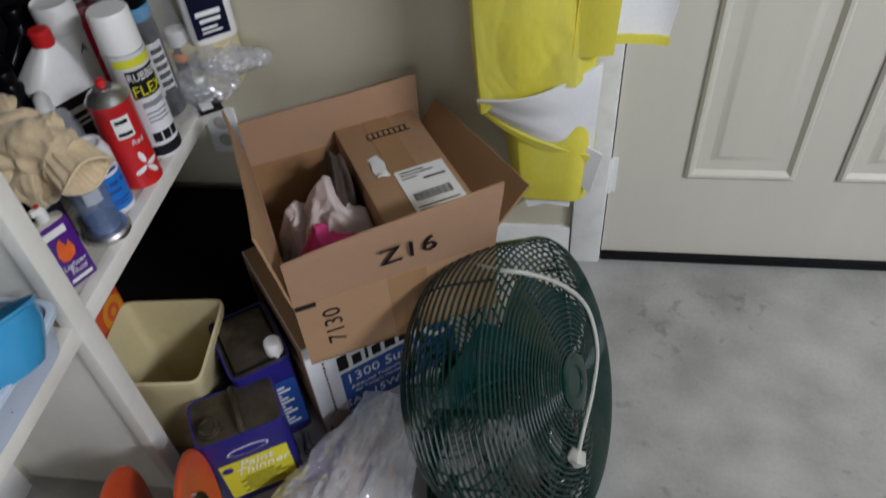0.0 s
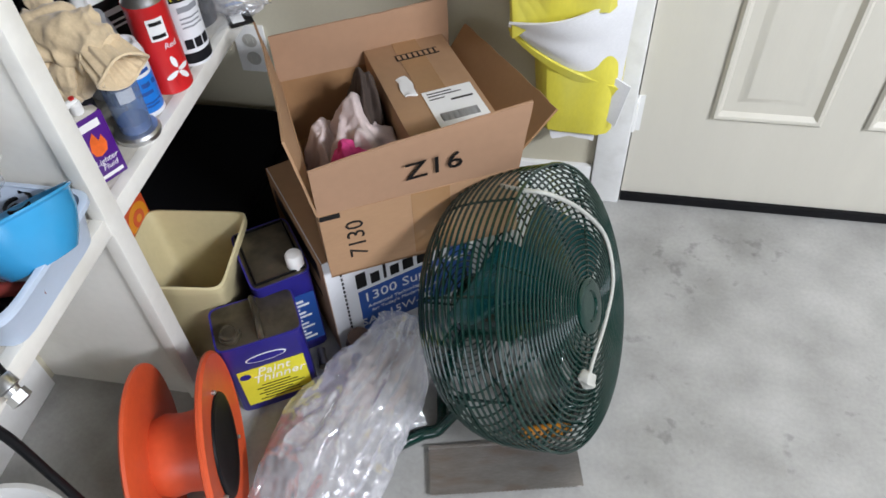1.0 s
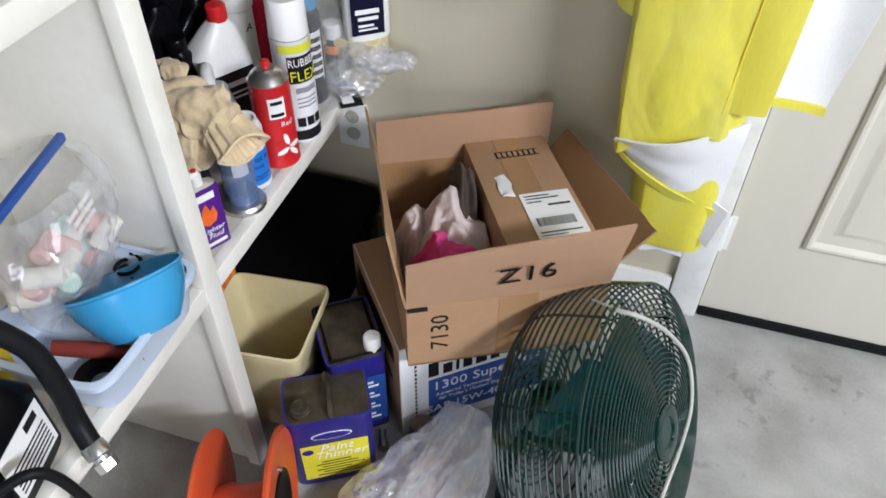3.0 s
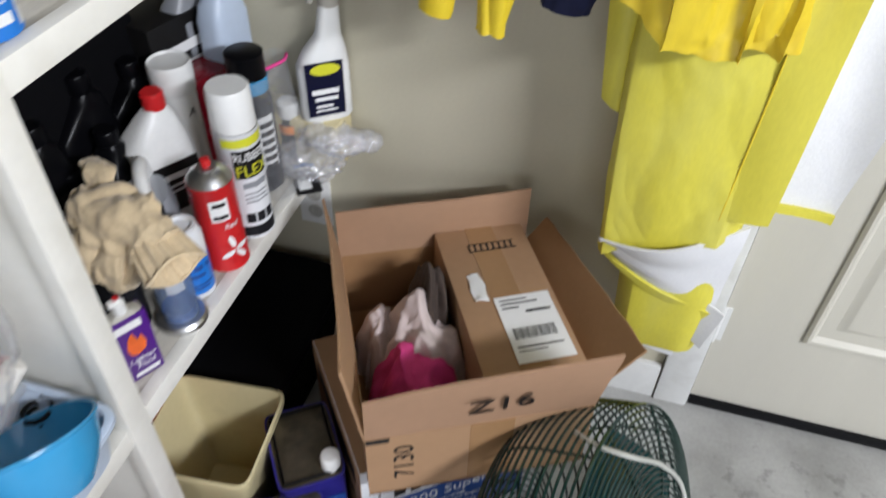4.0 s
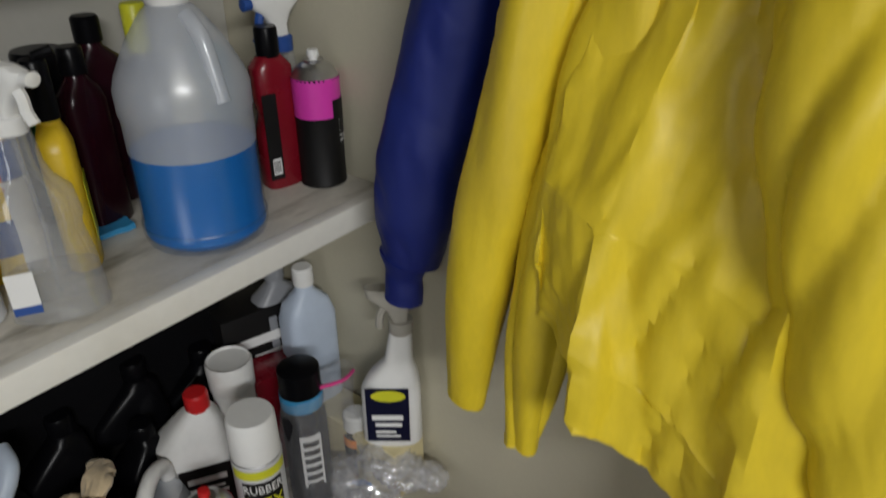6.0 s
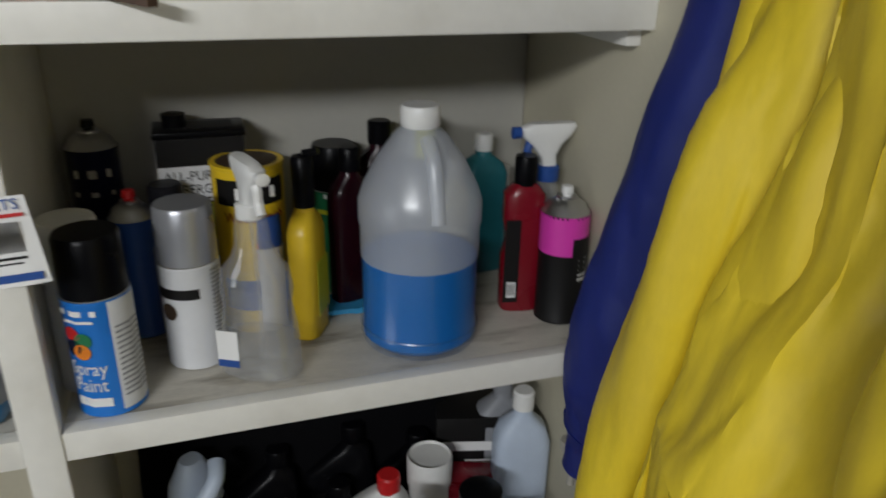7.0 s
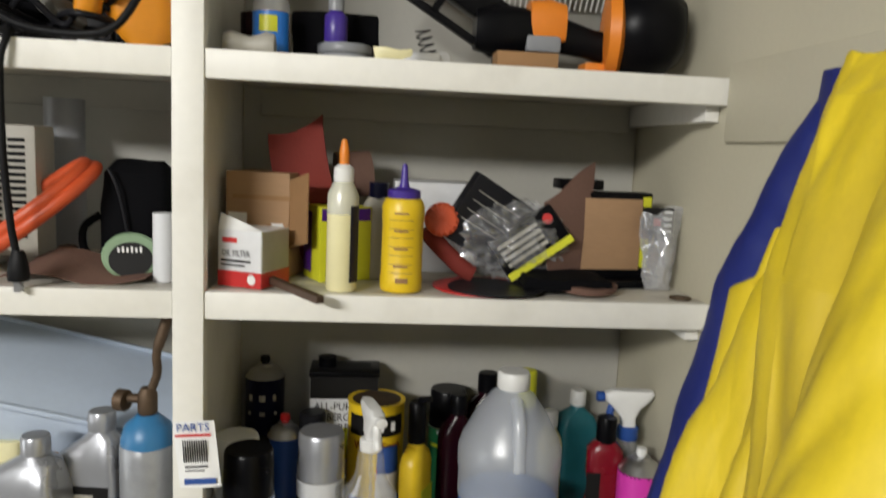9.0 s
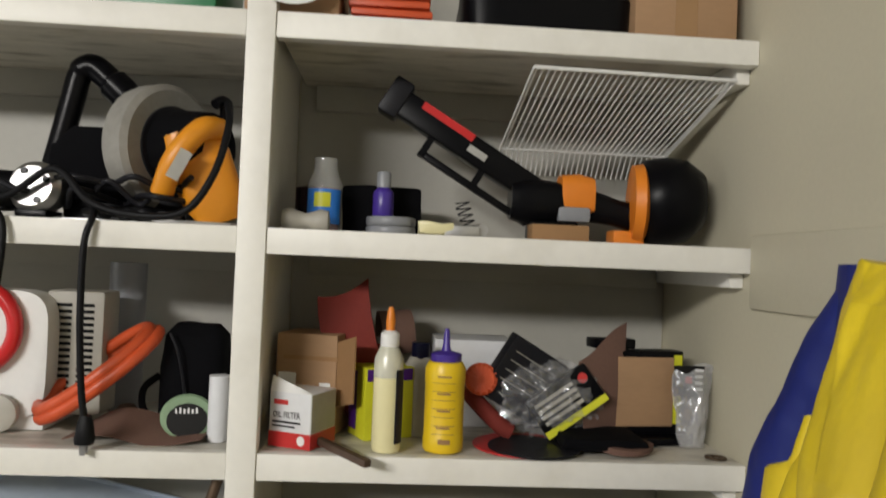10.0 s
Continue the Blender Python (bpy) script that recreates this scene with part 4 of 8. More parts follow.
def garment(levels, n=220, folds=9, deep=0.14, seed=1.0, open_below=True, m=110):
    """A hanging cloth tube: (z, cx, cy, half width x, half depth y) from top to hem, with folds that grow downwards."""
    loops = []
    for i in range(m + 1):
        q = i / m * (len(levels) - 1)
        k = min(int(q), len(levels) - 2)
        f = q - k
        f = f * f * (3 - 2 * f)
        z, cx, cy, wx, wy = (levels[k][j] + (levels[k + 1][j] - levels[k][j]) * f for j in range(5))
        down = i / m
        lp = []
        for j in range(n):
            a = 2 * math.pi * j / n
            wave = abs(math.sin(0.5 * (folds * a + 1.3 * math.sin(2 * a + seed) + 1.5 * noise.noise(Vector((math.cos(a), math.sin(a), z * 2.2 + seed))))))
            w = 1 + deep * (0.12 + 0.88 * down) * (1.2 - 2 * wave ** 0.8)
            w += 0.10 * noise.noise(Vector((math.cos(a) * 1.6, math.sin(a) * 1.6, z * 1.8 + seed * 5)))
            c, s = math.cos(a), math.sin(a)
            x = cx + wx * math.copysign(abs(c) ** 0.8, c) * (0.85 + 0.15 * w)
            y = cy + wy * math.copysign(abs(s) ** 0.8, s) * w
            zz = z + 0.016 * down ** 6 * noise.noise(Vector((math.cos(a) * 2, math.sin(a) * 2, seed)))
            lp.append((x, min(y, -0.004), zz))
        loops.append(lp)
    return rings(loops, True, True, not open_below)


def sleeve(path, radii, seed=1.0, n=72, flat=0.8, wrinkle=0.10):
    P = smooth_path(path, 20)
    loops = []
    for i, p in enumerate(P):
        d = (P[min(i + 1, len(P) - 1)] - P[max(i - 1, 0)]).normalized()
        s = Vector((1, 0, 0)) - d * d.x
        s.normalize()
        t = s.cross(d)
        q = i / (len(P) - 1) * (len(radii) - 1)
        k = min(int(q), len(radii) - 2)
        f = q - k
        rr = radii[k] + (radii[k + 1] - radii[k]) * f * f * (3 - 2 * f)
        g = i * 0.4
        lp = []
        for j in range(n):
            a = 2 * math.pi * j / n
            w = 1 + wrinkle * noise.noise(Vector((math.cos(a) * 2.4, math.sin(a) * 2.4, g * 0.22 + seed))) + wrinkle * 0.4 * math.sin(g * 0.9 + 2 * math.sin(a + seed) + seed)
            v = p + (s * math.cos(a) + t * math.sin(a) * flat) * rr * w
            v.y = min(v.y, -0.004)
            lp.append(v)
        loops.append(lp)
    return rings(loops, True, True, True)


jacket = thing("blue_jacket", pose(0, 0, 0), "royal blue nylon jacket hanging on a wall hook", "jacket")
part("body", garment([(1.650, 0.318, -0.045, 0.045, 0.022), (1.60, 0.35, -0.050, 0.070, 0.030), (1.45, 0.40, -0.055, 0.11, 0.036), (1.20, 0.40, -0.065, 0.14, 0.045), (0.98, 0.39, -0.060, 0.14, 0.045), (0.93, 0.39, -0.060, 0.13, 0.042)], folds=7, seed=3), M["nylon"], jacket)
part("sleeve", creased(sleeve([(0.318, -0.046, 1.638), (0.266, -0.058, 1.54), (0.215, -0.066, 1.43), (0.174, -0.075, 1.28), (0.138, -0.082, 1.13), (0.120, -0.088, 1.03), (0.108, -0.088, 0.960)], [0.026, 0.034, 0.043, 0.050, 0.053, 0.050, 0.042], 2, wrinkle=0.04), 0.008, 9, 2, 0.6), M["nylon"], jacket)
part("cuff", sleeve([(0.100, -0.088, 0.962), (0.096, -0.088, 0.930), (0.094, -0.088, 0.895)], [0.034, 0.025, 0.026], 5, wrinkle=0.03), M["nylon"], jacket, "ribbed blue cuff")
part("sleeve", sleeve([(0.44, -0.060, 1.45), (0.43, -0.065, 1.2), (0.425, -0.075, 1.02), (0.418, -0.085, 0.94), (0.410, -0.090, 0.865)], [0.04, 0.045, 0.05, 0.04, 0.034], 7), M["nylon_dark"], jacket)
part("drawcord", tube(smooth_path([(0.245, -0.11, 1.06), (0.24, -0.11, 1.00), (0.228, -0.11, 0.955), (0.214, -0.105, 0.925)], 5), [0.012] * 13 + [0.011, 0.009, 0.006], 10), M["nylon_dark"], jacket)

coat = thing("yellow_raincoat", pose(0, 0, 0), "yellow rubberised raincoat with grimy folds hanging on a wall hook", "raincoat")
HEM = [(1.650, 0.425, -0.072, 0.078, 0.030), (1.62, 0.455, -0.084, 0.105, 0.040), (1.50, 0.510, -0.112, 0.152, 0.056), (1.30, 0.530, -0.125, 0.172, 0.058), (1.12, 0.515, -0.155, 0.182, 0.072), (0.98, 0.515, -0.165, 0.178, 0.078), (0.898, 0.515, -0.165, 0.172, 0.076)]
cb = garment(HEM, folds=12, deep=0.20, seed=1.4)
for v in cb.verts:
    if v.co.z < 1.2:
        v.co.z += (1.2 - v.co.z) * max(0.0, (0.54 - v.co.x) * 2.6)
creased(cb, 0.020, 19.0, 1.4, 0.06, 0.16, 0.06, 1.70)
part("body", creased(cb, 0.007, 34.0, 4.1, 0.10, -0.25, 0.25, 1.60), M["raincoat"], coat)
part("sleeve", creased(sleeve([(0.372, -0.074, 1.630), (0.366, -0.086, 1.53), (0.336, -0.106, 1.43), (0.308, -0.134, 1.30), (0.284, -0.154, 1.15), (0.264, -0.162, 1.03), (0.246, -0.164, 0.870)], [0.026, 0.038, 0.040, 0.040, 0.036, 0.032, 0.021], 4, n=128, wrinkle=0.03), 0.011, 22, 3, 0.03, 0.1, 0.10, 1.70), M["raincoat"], coat)
part("storm_flap", creased(sleeve([(0.450, -0.095, 1.56), (0.408, -0.126, 1.40), (0.362, -0.156, 1.18), (0.338, -0.170, 1.02), (0.326, -0.174, 0.856)], [0.022, 0.036, 0.038, 0.034, 0.022], 9, n=128, wrinkle=0.03), 0.011, 22, 6, 0.03, 0.1, 0.10, 1.70), M["raincoat"], coat)
part("sleeve", creased(sleeve([(0.490, -0.090, 1.62), (0.535, -0.150, 1.45), (0.560, -0.198, 1.28), (0.600, -0.212, 1.10), (0.650, -0.190, 0.918)], [0.040, 0.058, 0.062, 0.052, 0.028], 6, n=128, wrinkle=0.04), 0.012, 20, 9, 0.06, -0.2, 0.10, 1.68), M["raincoat"], coat)


def lapel(u, v):
    """The turned-back front edge with its notch, u from the coat outwards."""
    inner = Vector((0.356 - 0.046 * v, -0.100 - 0.026 * v, 1.530 - 0.190 * v))
    step = min(1.0, max(0.0, (v - 0.22) / 0.07))
    reach = 0.030 + 0.040 * step * (1 - ((v - 0.22) / 0.80 if v > 0.22 else 0.0))
    return inner + Vector((-reach * u, -0.018 * math.sin(2.4 * u), -0.010 * u + 0.003 * math.sin(9 * v)))


part("lapel", sheet(lapel, 8, 40, 0.003), M["raincoat"], coat, "turned-back front edge")

bib = thing("yellow_overalls", pose(0, 0, 0), "yellow waterproof overalls with white lining hanging by the door", "overalls")


def ripple(x, z, s):
    return 0.010 * math.sin(x * 26 + s + 1.5 * noise.noise(Vector((x * 3, z * 2, s)))) + 0.014 * noise.noise(Vector((x * 7, z * 4, s)))


part("back_layer", sheet(lambda u, v: Vector((0.70 + 0.135 * u - 0.015 * v + 0.05 * u * (1 - v), -0.130 - 0.03 * v + ripple(u * 0.2, v, 4), 1.25 - 0.585 * v - 0.012 * u)), 20, 30, 0.004), M["lining"], bib, "white cotton lining side")
part("back_hem", sheet(lambda u, v: Vector((0.685 + 0.136 * u, -0.164 + ripple(u * 0.2, 1, 4), 0.671 - 0.014 * v - 0.012 * u)), 20, 2, 0.006), M["overall"], bib)
fp = garment([(1.26, 0.61, -0.095, 0.095, 0.022), (1.05, 0.61, -0.115, 0.105, 0.036), (0.85, 0.61, -0.135, 0.105, 0.044), (0.70, 0.612, -0.145, 0.103, 0.048), (0.61, 0.614, -0.148, 0.100, 0.050), (0.562, 0.615, -0.148, 0.098, 0.050)], folds=5, deep=0.12, seed=6)
for v in fp.verts:
    if v.co.z < 0.75:
        v.co.z += (0.75 - v.co.z) * (v.co.x - 0.60) * 2.2
part("front_panel", creased(fp, 0.004, 11, 4, 0.6, 0.0, 0.3), M["overall"], bib)
part("placket", sheet(lambda u, v: Vector((0.672 + 0.062 * u + 0.03 * (1 - v), -0.192 - 0.002 * u + ripple(u * 0.1, v, 2) * 0.4 + 0.050 * (1 - v), 1.22 - 0.580 * v + 0.012 * u)), 8, 24, 0.004), M["overall"], bib, "overlapping front placket")
part("placket_edge", tube([(0.672 + 0.03 * (1 - v / 12), -0.197 + ripple(0, v / 12, 2) * 0.4 + 0.050 * (1 - v / 12), 1.22 - 0.580 * v / 12) for v in range(13)], 0.0012, 6), M["raincoat"], bib)


part("strap", sheet(lambda u, v: Vector((0.462 + 0.050 * u + 0.02 * v - 0.012 * u * v, -0.120 - 0.012 * math.sin(3 * u) - 0.01 * v, 0.98 - 0.215 * v - 0.020 * u)), 8, 14, 0.003), M["overall"], bib, "loose end of a shoulder strap")


def leg_skirt(u, v):
    """The turned-up leg end: white inside, yellow roll along its edge."""
    x = 0.520 + 0.202 * u
    return Vector((x, -0.185 + 0.03 * v - 0.03 * math.sin(u * math.pi) * (1 - v) + 0.02 * u + ripple(x, v, 8) * 0.5, 0.555 + 0.06 * u - (0.02 + 0.20 * u ** 0.8) * v))


part("turned_lining", sheet(leg_skirt, 24, 10, 0.004), M["lining"], bib, "white lining of the turned-up leg")
part("hem_band", sheet(lambda u, v: leg_skirt(u, 0.93 + 0.10 * v) + Vector((0, -0.006, -0.006 * v)), 24, 2, 0.005), M["overall"], bib)
part("leg_end", garment([(0.56, 0.635, -0.120, 0.085, 0.040), (0.44, 0.645, -0.115, 0.082, 0.045), (0.34, 0.648, -0.105, 0.078, 0.046), (0.295, 0.648, -0.10, 0.074, 0.045)], folds=3, deep=0.10, seed=11), M["overall"], bib)
part("ragged_lining", crumple(fine_grid(box(0.61, 0.69, -0.13, -0.08, 0.275, 0.300), 4), 0.012, 30, 4), M["lining"], bib)
part("lining_tip", sheet(lambda u, v: Vector((0.690 + 0.050 * u * (1 - 0.3 * v), -0.135 - 0.015 * u + 0.01 * v, 0.44 - 0.10 * v - 0.02 * u)), 6, 8, 0.003), M["lining"], bib)

# ---- kinds of bottles and cans ----
def aerosol(name, x, y, z, r, h, body_mat, cap, label, rz=0.0, cap_h=0.045, group="", button=None):
    """A spray can: rolled tin body, dome, then a plastic cap (cap material) or a bare button."""
    t = thing(name, pose(x, y, z, 0, 0, rz), label, "spray can", group)
    top = h - (cap_h if cap else 0.022)
    part("body", lathe([(0.0, 0.002), (r - 0.003, 0.002), (r - 0.001, 0.0), (r + 0.0006, 0.001), (r + 0.0006, 0.004), (r, 0.005), (r, top - 0.014), (r + 0.0006, top - 0.013), (r + 0.0006, top - 0.010)], 32), body_mat, t)
    part("dome", lathe([(r + 0.0005, top - 0.0102), (r - 0.002, top - 0.008), (r * 0.80, top), (r * 0.50, top + 0.006), (r * 0.42, top + 0.007), (r * 0.42, top + 0.010), (0.0, top + 0.010)], 32), M["steel"], t, "bare metal dome")
    if cap:
        part("cap", lathe([(r * 0.97, top - 0.010), (r * 0.985, top - 0.006), (r * 0.95, h - 0.004), (r * 0.88, h), (0.0, h)], 32), cap, t)
    else:
        part("button", lathe([(0.006, top + 0.010), (0.006, top + 0.013), (0.008, top + 0.014), (0.007, top + 0.022), (0.0, top + 0.023)], 16), button or M["white"], t)
    return t


def band(t, r, z0, z1, material, a0=-180.0, a1=180.0, name="printed_band", label="", k=0.0006):
    return part(name, rings([[((r + k + e) * math.cos(radians(a0 + (a1 - a0) * i / 36)), (r + k + e) * math.sin(radians(a0 + (a1 - a0) * i / 36)), zz) for i in range(37)]
                             for e, zz in ((-0.0004, z0), (0, z0), (0, z1), (-0.0004, z1))], False), material, t, label)


def round_text(t, body, size, r, z, material, rz=0.0, italic=0.0, name="print", squash=1.0):
    bm = wrap(text_bm(body, size, at_face(0, z), 0.0002, italic, squash=squash), r + 0.0012)
    return part(name, xf(bm, pose(0, 0, 0, 0, 0, rz)), material, t)


def round_bars(t, rows, r, material, rz=0.0, name="small_print"):
    for row in rows:
        bm = wrap(fine_grid(bars([row], 0.0, 0.0003), 1), r + 0.0010)
        part(name, xf(bm, pose(0, 0, 0, 0, 0, rz)), material, t)


def trigger_head(t, z, body_mat, accent, rz=0.0, s=1.0, nozzle=None):
    """Sprayer head: collar, shroud, nozzle and trigger, pointing to +x."""
    m = pose(0, 0, z, 0, 0, rz) @ Matrix.Scale(s, 4)
    part("collar", xf(lathe([(0.0145, 0.0), (0.0150, 0.002), (0.0150, 0.017), (0.0125, 0.019), (0.0, 0.019)], 24), m), accent, t)
    sh = loft([(0.018, 0.010, 0.0085), (0.032, 0.011, 0.009, 0.002, 0), (0.045, 0.020, 0.0095, 0.004, 0), (0.056, 0.032, 0.0105, 0.004, 0), (0.066, 0.036, 0.0105, 0.002, 0), (0.071, 0.030, 0.008, -0.002, 0)], 24, 3.5)
    part("spray_head", xf(sh, m), body_mat, t)
    part("nozzle", xf(lathe([(0.007, 0), (0.0075, 0.010), (0.004, 0.011)], 14), m @ pose(0.037, 0, 0.060, 0, 90, 0)), nozzle or accent, t)
    part("trigger", xf(tube(smooth_path([(0.022, 0, 0.052), (0.027, 0, 0.040), (0.028, 0, 0.026), (0.034, 0, 0.014)], 5), [0.0055] * 16, 8), m), accent, t)


def oil_bottle(name, x, y, z, rz, w, d, h, material, label, group=""):
    """A flat-sided motor oil bottle with a shouldered, offset neck."""
    t = thing(name, pose(x, y, z, 0, 0, rz), label, "oil bottle", group)
    o = w * 0.20
    part("body", loft([(0.0, d / 2 - 0.006, w / 2 - 0.006), (0.004, d / 2 - 0.001, w / 2 - 0.001), (0.010, d / 2, w / 2), (h * 0.62, d / 2, w / 2), (h * 0.70, d / 2 - 0.002, w / 2 - 0.003), (h * 0.84, d * 0.34, w * 0.24, 0, o, 3.0), (h * 0.88, 0.015, 0.015, 0, o, 2.0), (h * 0.90, 0.014, 0.014, 0, o, 2.0)], 40, 6.0), material, t)
    part("cap", xf(lathe([(0.0165, h * 0.885), (0.0175, h * 0.89), (0.0175, h * 0.985), (0.0155, h), (0.0, h)], 28), Matrix.Translation((0, o, 0))), material, t)
    part("grip_rib", box(-d * 0.46, d * 0.46, -w / 2 - 0.0008, -w / 2 + 0.0008, h * 0.2, h * 0.24), material, t)
    part("label", box(d / 2 - 0.0003, d / 2 + 0.0006, -w * 0.40, w * 0.40, h * 0.10, h * 0.58), M["paper"] if name == "oil_jug" else M["ink"], t, "printed front label")
    return t


def slim_bottle(name, x, y, z, rz, rx, ry, h, material, cap_mat, label, power=3.0, cap_h=0.03, cap_r=0.011, group="", cat="bottle"):
    t = thing(name, pose(x, y, z, 0, 0, rz), label, cat, group)
    b = h - cap_h
    part("body", loft([(0.0, rx * 0.9, ry * 0.9), (0.003, rx, ry), (b * 0.82, rx, ry), (b * 0.90, rx * 0.85, ry * 0.82), (b * 0.97, cap_r * 0.9, cap_r * 0.9, 0, 0, 2.0), (b + 0.004, cap_r * 0.8, cap_r * 0.8, 0, 0, 2.0)], 32, power), material, t)
    part("cap", lathe([(cap_r, b), (cap_r, h - 0.003), (cap_r * 0.85, h), (0.0, h)], 24), cap_mat, t)
    return t

# ---- second shelf: jug, spray cans and cleaners ----
jug = thing("plastic_jug", pose(-0.090, -0.226, S2), "translucent gallon jug half full of blue washer fluid", "jug")
JR = 0.0715
jp = [(0.0, 0.003), (JR * 0.86, 0.002), (JR * 0.95, 0.004), (JR, 0.014), (JR, 0.024), (JR * 0.975, 0.027), (JR * 0.975, 0.150), (JR * 1.0, 0.155), (JR, 0.180), (JR * 0.93, 0.196), (JR * 0.70, 0.228), (JR * 0.42, 0.256), (0.0205, 0.264), (0.0195, 0.270)]
part("shell", lathe([(JR * 0.975, 0.113)] + jp[6:], 48, caps=False), M["jug"], jug, "frosted clear plastic shell")
part("shell", lathe(jp[:6] + [(JR * 0.975, 0.113)], 48, caps=False), M["jug_wet"], jug, "frosted plastic wetted by blue fluid")
part("fluid", lathe([(0.0, 0.005), (JR * 0.84, 0.0055), (JR * 0.96, 0.014), (JR * 0.96, 0.024), (JR * 0.945, 0.028), (JR * 0.945, 0.112), (0.0, 0.112)], 48), M["liquid"], jug, "bright blue washer fluid")
part("cap", lathe([(0.021, 0.264), (0.0225, 0.266), (0.0225, 0.284), (0.0205, 0.288), (0.0, 0.288)], 32), M["white"], jug, "white screw cap")
part("handle", tube(smooth_path([(0.028, 0, 0.255), (0.049, 0, 0.236), (0.060, 0, 0.205), (0.069, 0, 0.172)], 6), [0.009] * 19, 10), M["jug"], jug)
part("ridge", tube([(JR * 0.99 * math.cos(a * math.pi / 24), JR * 0.99 * math.sin(a * math.pi / 24), 0.026) for a in range(48)], 0.0014, 6, True), M["jug_wet"], jug)

blue_can = aerosol("spray_can", -0.050, -0.574, S2, 0.033, 0.192, M["cyan_print"], M["black"], "blue and white spray paint can with a black cap", -18, 0.052)
band(blue_can, 0.033, 0.006, 0.128, M["whitebox"], 40, 150)
round_text(blue_can, "Spray", 0.022, 0.033, 0.057, M["paper"], -8, squash=0.8)
round_text(blue_can, "Paint", 0.022, 0.033, 0.038, M["paper"], -8, squash=0.8)
round_bars(blue_can, [(-0.026, 0.016, 0.118, 0.006), (-0.02, 0.012, 0.109, 0.003), (-0.02, 0.018, 0.018, 0.010)], 0.033, M["paper"], -6)
for k, (dy, dz, mm) in enumerate(((-0.009, 0.095, "red"), (0.003, 0.089, "green"), (-0.008, 0.081, "navy"), (0.001, 0.077, "tool_orange"))):
    bm = xf(lathe([(0.0085, 0), (0.0085, 0.0004)], 20), pose(0.0008 + 0.0003 * k, dy, dz, 0, 90, 0))
    part("colour_dot", xf(wrap(bm, 0.033), pose(0, 0, 0, 0, 0, -12)), M[mm], blue_can)
round_bars(blue_can, [(-0.013, 0.02, 0.10 - i * 0.006, 0.002) for i in range(14)], 0.0336, M["grey"], 68)

aerosol("spray_can", -0.100, -0.598, S2, 0.031, 0.190, M["whitebox"], M["white"], "white spray can with a white cap", 0, 0.045)
silver_can = aerosol("spray_can", -0.117, -0.486, S2, 0.033, 0.190, M["whitebox"], M["silver"], "white spray can with a silver cap and black label band", 0, 0.055)
band(silver_can, 0.033, 0.088, 0.100, M["ink"], -75, 15)
round_bars(silver_can, [(0.018, 0.034, 0.118 - i * 0.005, 0.0018) for i in range(18)], 0.033, M["grey"], 10)
part("gold_mark", xf(wrap(xf(lathe([(0.010, 0), (0.010, 0.0004)], 20), pose(0.001, 0, 0.072, 0, 90, 0)), 0.033), pose(0, 0, 0, 0, 0, -48)), M["rust"], silver_can)

spray = thing("spray_bottle", pose(-0.061, -0.418, S2, 0, 0, -28) @ Matrix.Diagonal((1.05, 1.10, 0.95, 1)), "clear plastic trigger spray bottle with a white head and little liquid", "spray bottle")
part("bottle", loft([(0.001, 0.024, 0.036), (0.006, 0.028, 0.041), (0.06, 0.027, 0.038), (0.095, 0.026, 0.033, 0, 0), (0.110, 0.026, 0.036), (0.135, 0.024, 0.033), (0.150, 0.018, 0.022), (0.165, 0.0155, 0.017), (0.185, 0.0150, 0.0155), (0.198, 0.0140, 0.0140)], 36, 2.6, cap=False), M["clear"], spray)
part("liquid", loft([(0.003, 0.023, 0.034), (0.007, 0.0265, 0.039), (0.05, 0.026, 0.0372)], 36, 2.6), M["liquid_pale"], spray)
part("label", xf(fine_grid(box(0.0285, 0.0290, -0.034, -0.012, 0.022, 0.068), 2), pose(0, 0, 0)), M["paper"], spray, "torn white and blue label")
part("label_edge", box(0.0291, 0.0294, -0.034, -0.012, 0.022, 0.031), M["blue_ink"], spray)
part("dip_tube", tube([(0, 0, 0.02), (0.004, 0.004, 0.1), (0, 0, 0.195)], 0.0022, 8), M["clear"], spray)
trigger_head(spray, 0.196, M["white"], M["white"], 42, 0.92)

yellow_b = slim_bottle("yellow_bottle", -0.141, -0.352, S2, 62, 0.018, 0.031, 0.225, M["yellow"], M["black"], "yellow plastic bottle with a black pump top", 3.0, 0.060, 0.013)
part("label", box(0.0182, 0.0188, -0.018, 0.020, 0.030, 0.100), M["lemon"], yellow_b)
part("pump_tip", tube([(0, 0, 0.212), (0.004, 0, 0.228), (0.020, 0, 0.232)], 0.005, 8), M["black"], yellow_b)

red_b = thing("red_bottle", pose(-0.130, -0.076, S2, 0, 0, -12), "dark red car-care bottle with a black cap", "bottle")
part("body", loft([(0.0, 0.017, 0.025), (0.004, 0.019, 0.0275), (0.075, 0.019, 0.0275), (0.10, 0.019, 0.024, 0, 0.003), (0.125, 0.019, 0.0265, 0, 0), (0.16, 0.0185, 0.0265), (0.170, 0.015, 0.018), (0.174, 0.012, 0.0135)], 32, 3.2), M["darkred"], red_b)
part("cap", lathe([(0.0145, 0.172), (0.0145, 0.206), (0.013, 0.209), (0.0, 0.209)], 24), M["black"], red_b)
part("dark_label", box(0.0192, 0.0198, -0.0255, -0.006, 0.015, 0.130), M["ink"], red_b)
part("barcode", box(0.0199, 0.0203, -0.021, -0.009, 0.022, 0.044), M["paper"], red_b)
part("barcode_bars", join(*[box(0.0204, 0.0206, -0.020 + i * 0.0017, -0.0192 + i * 0.0017, 0.025, 0.042) for i in range(6)]), M["ink"], red_b)

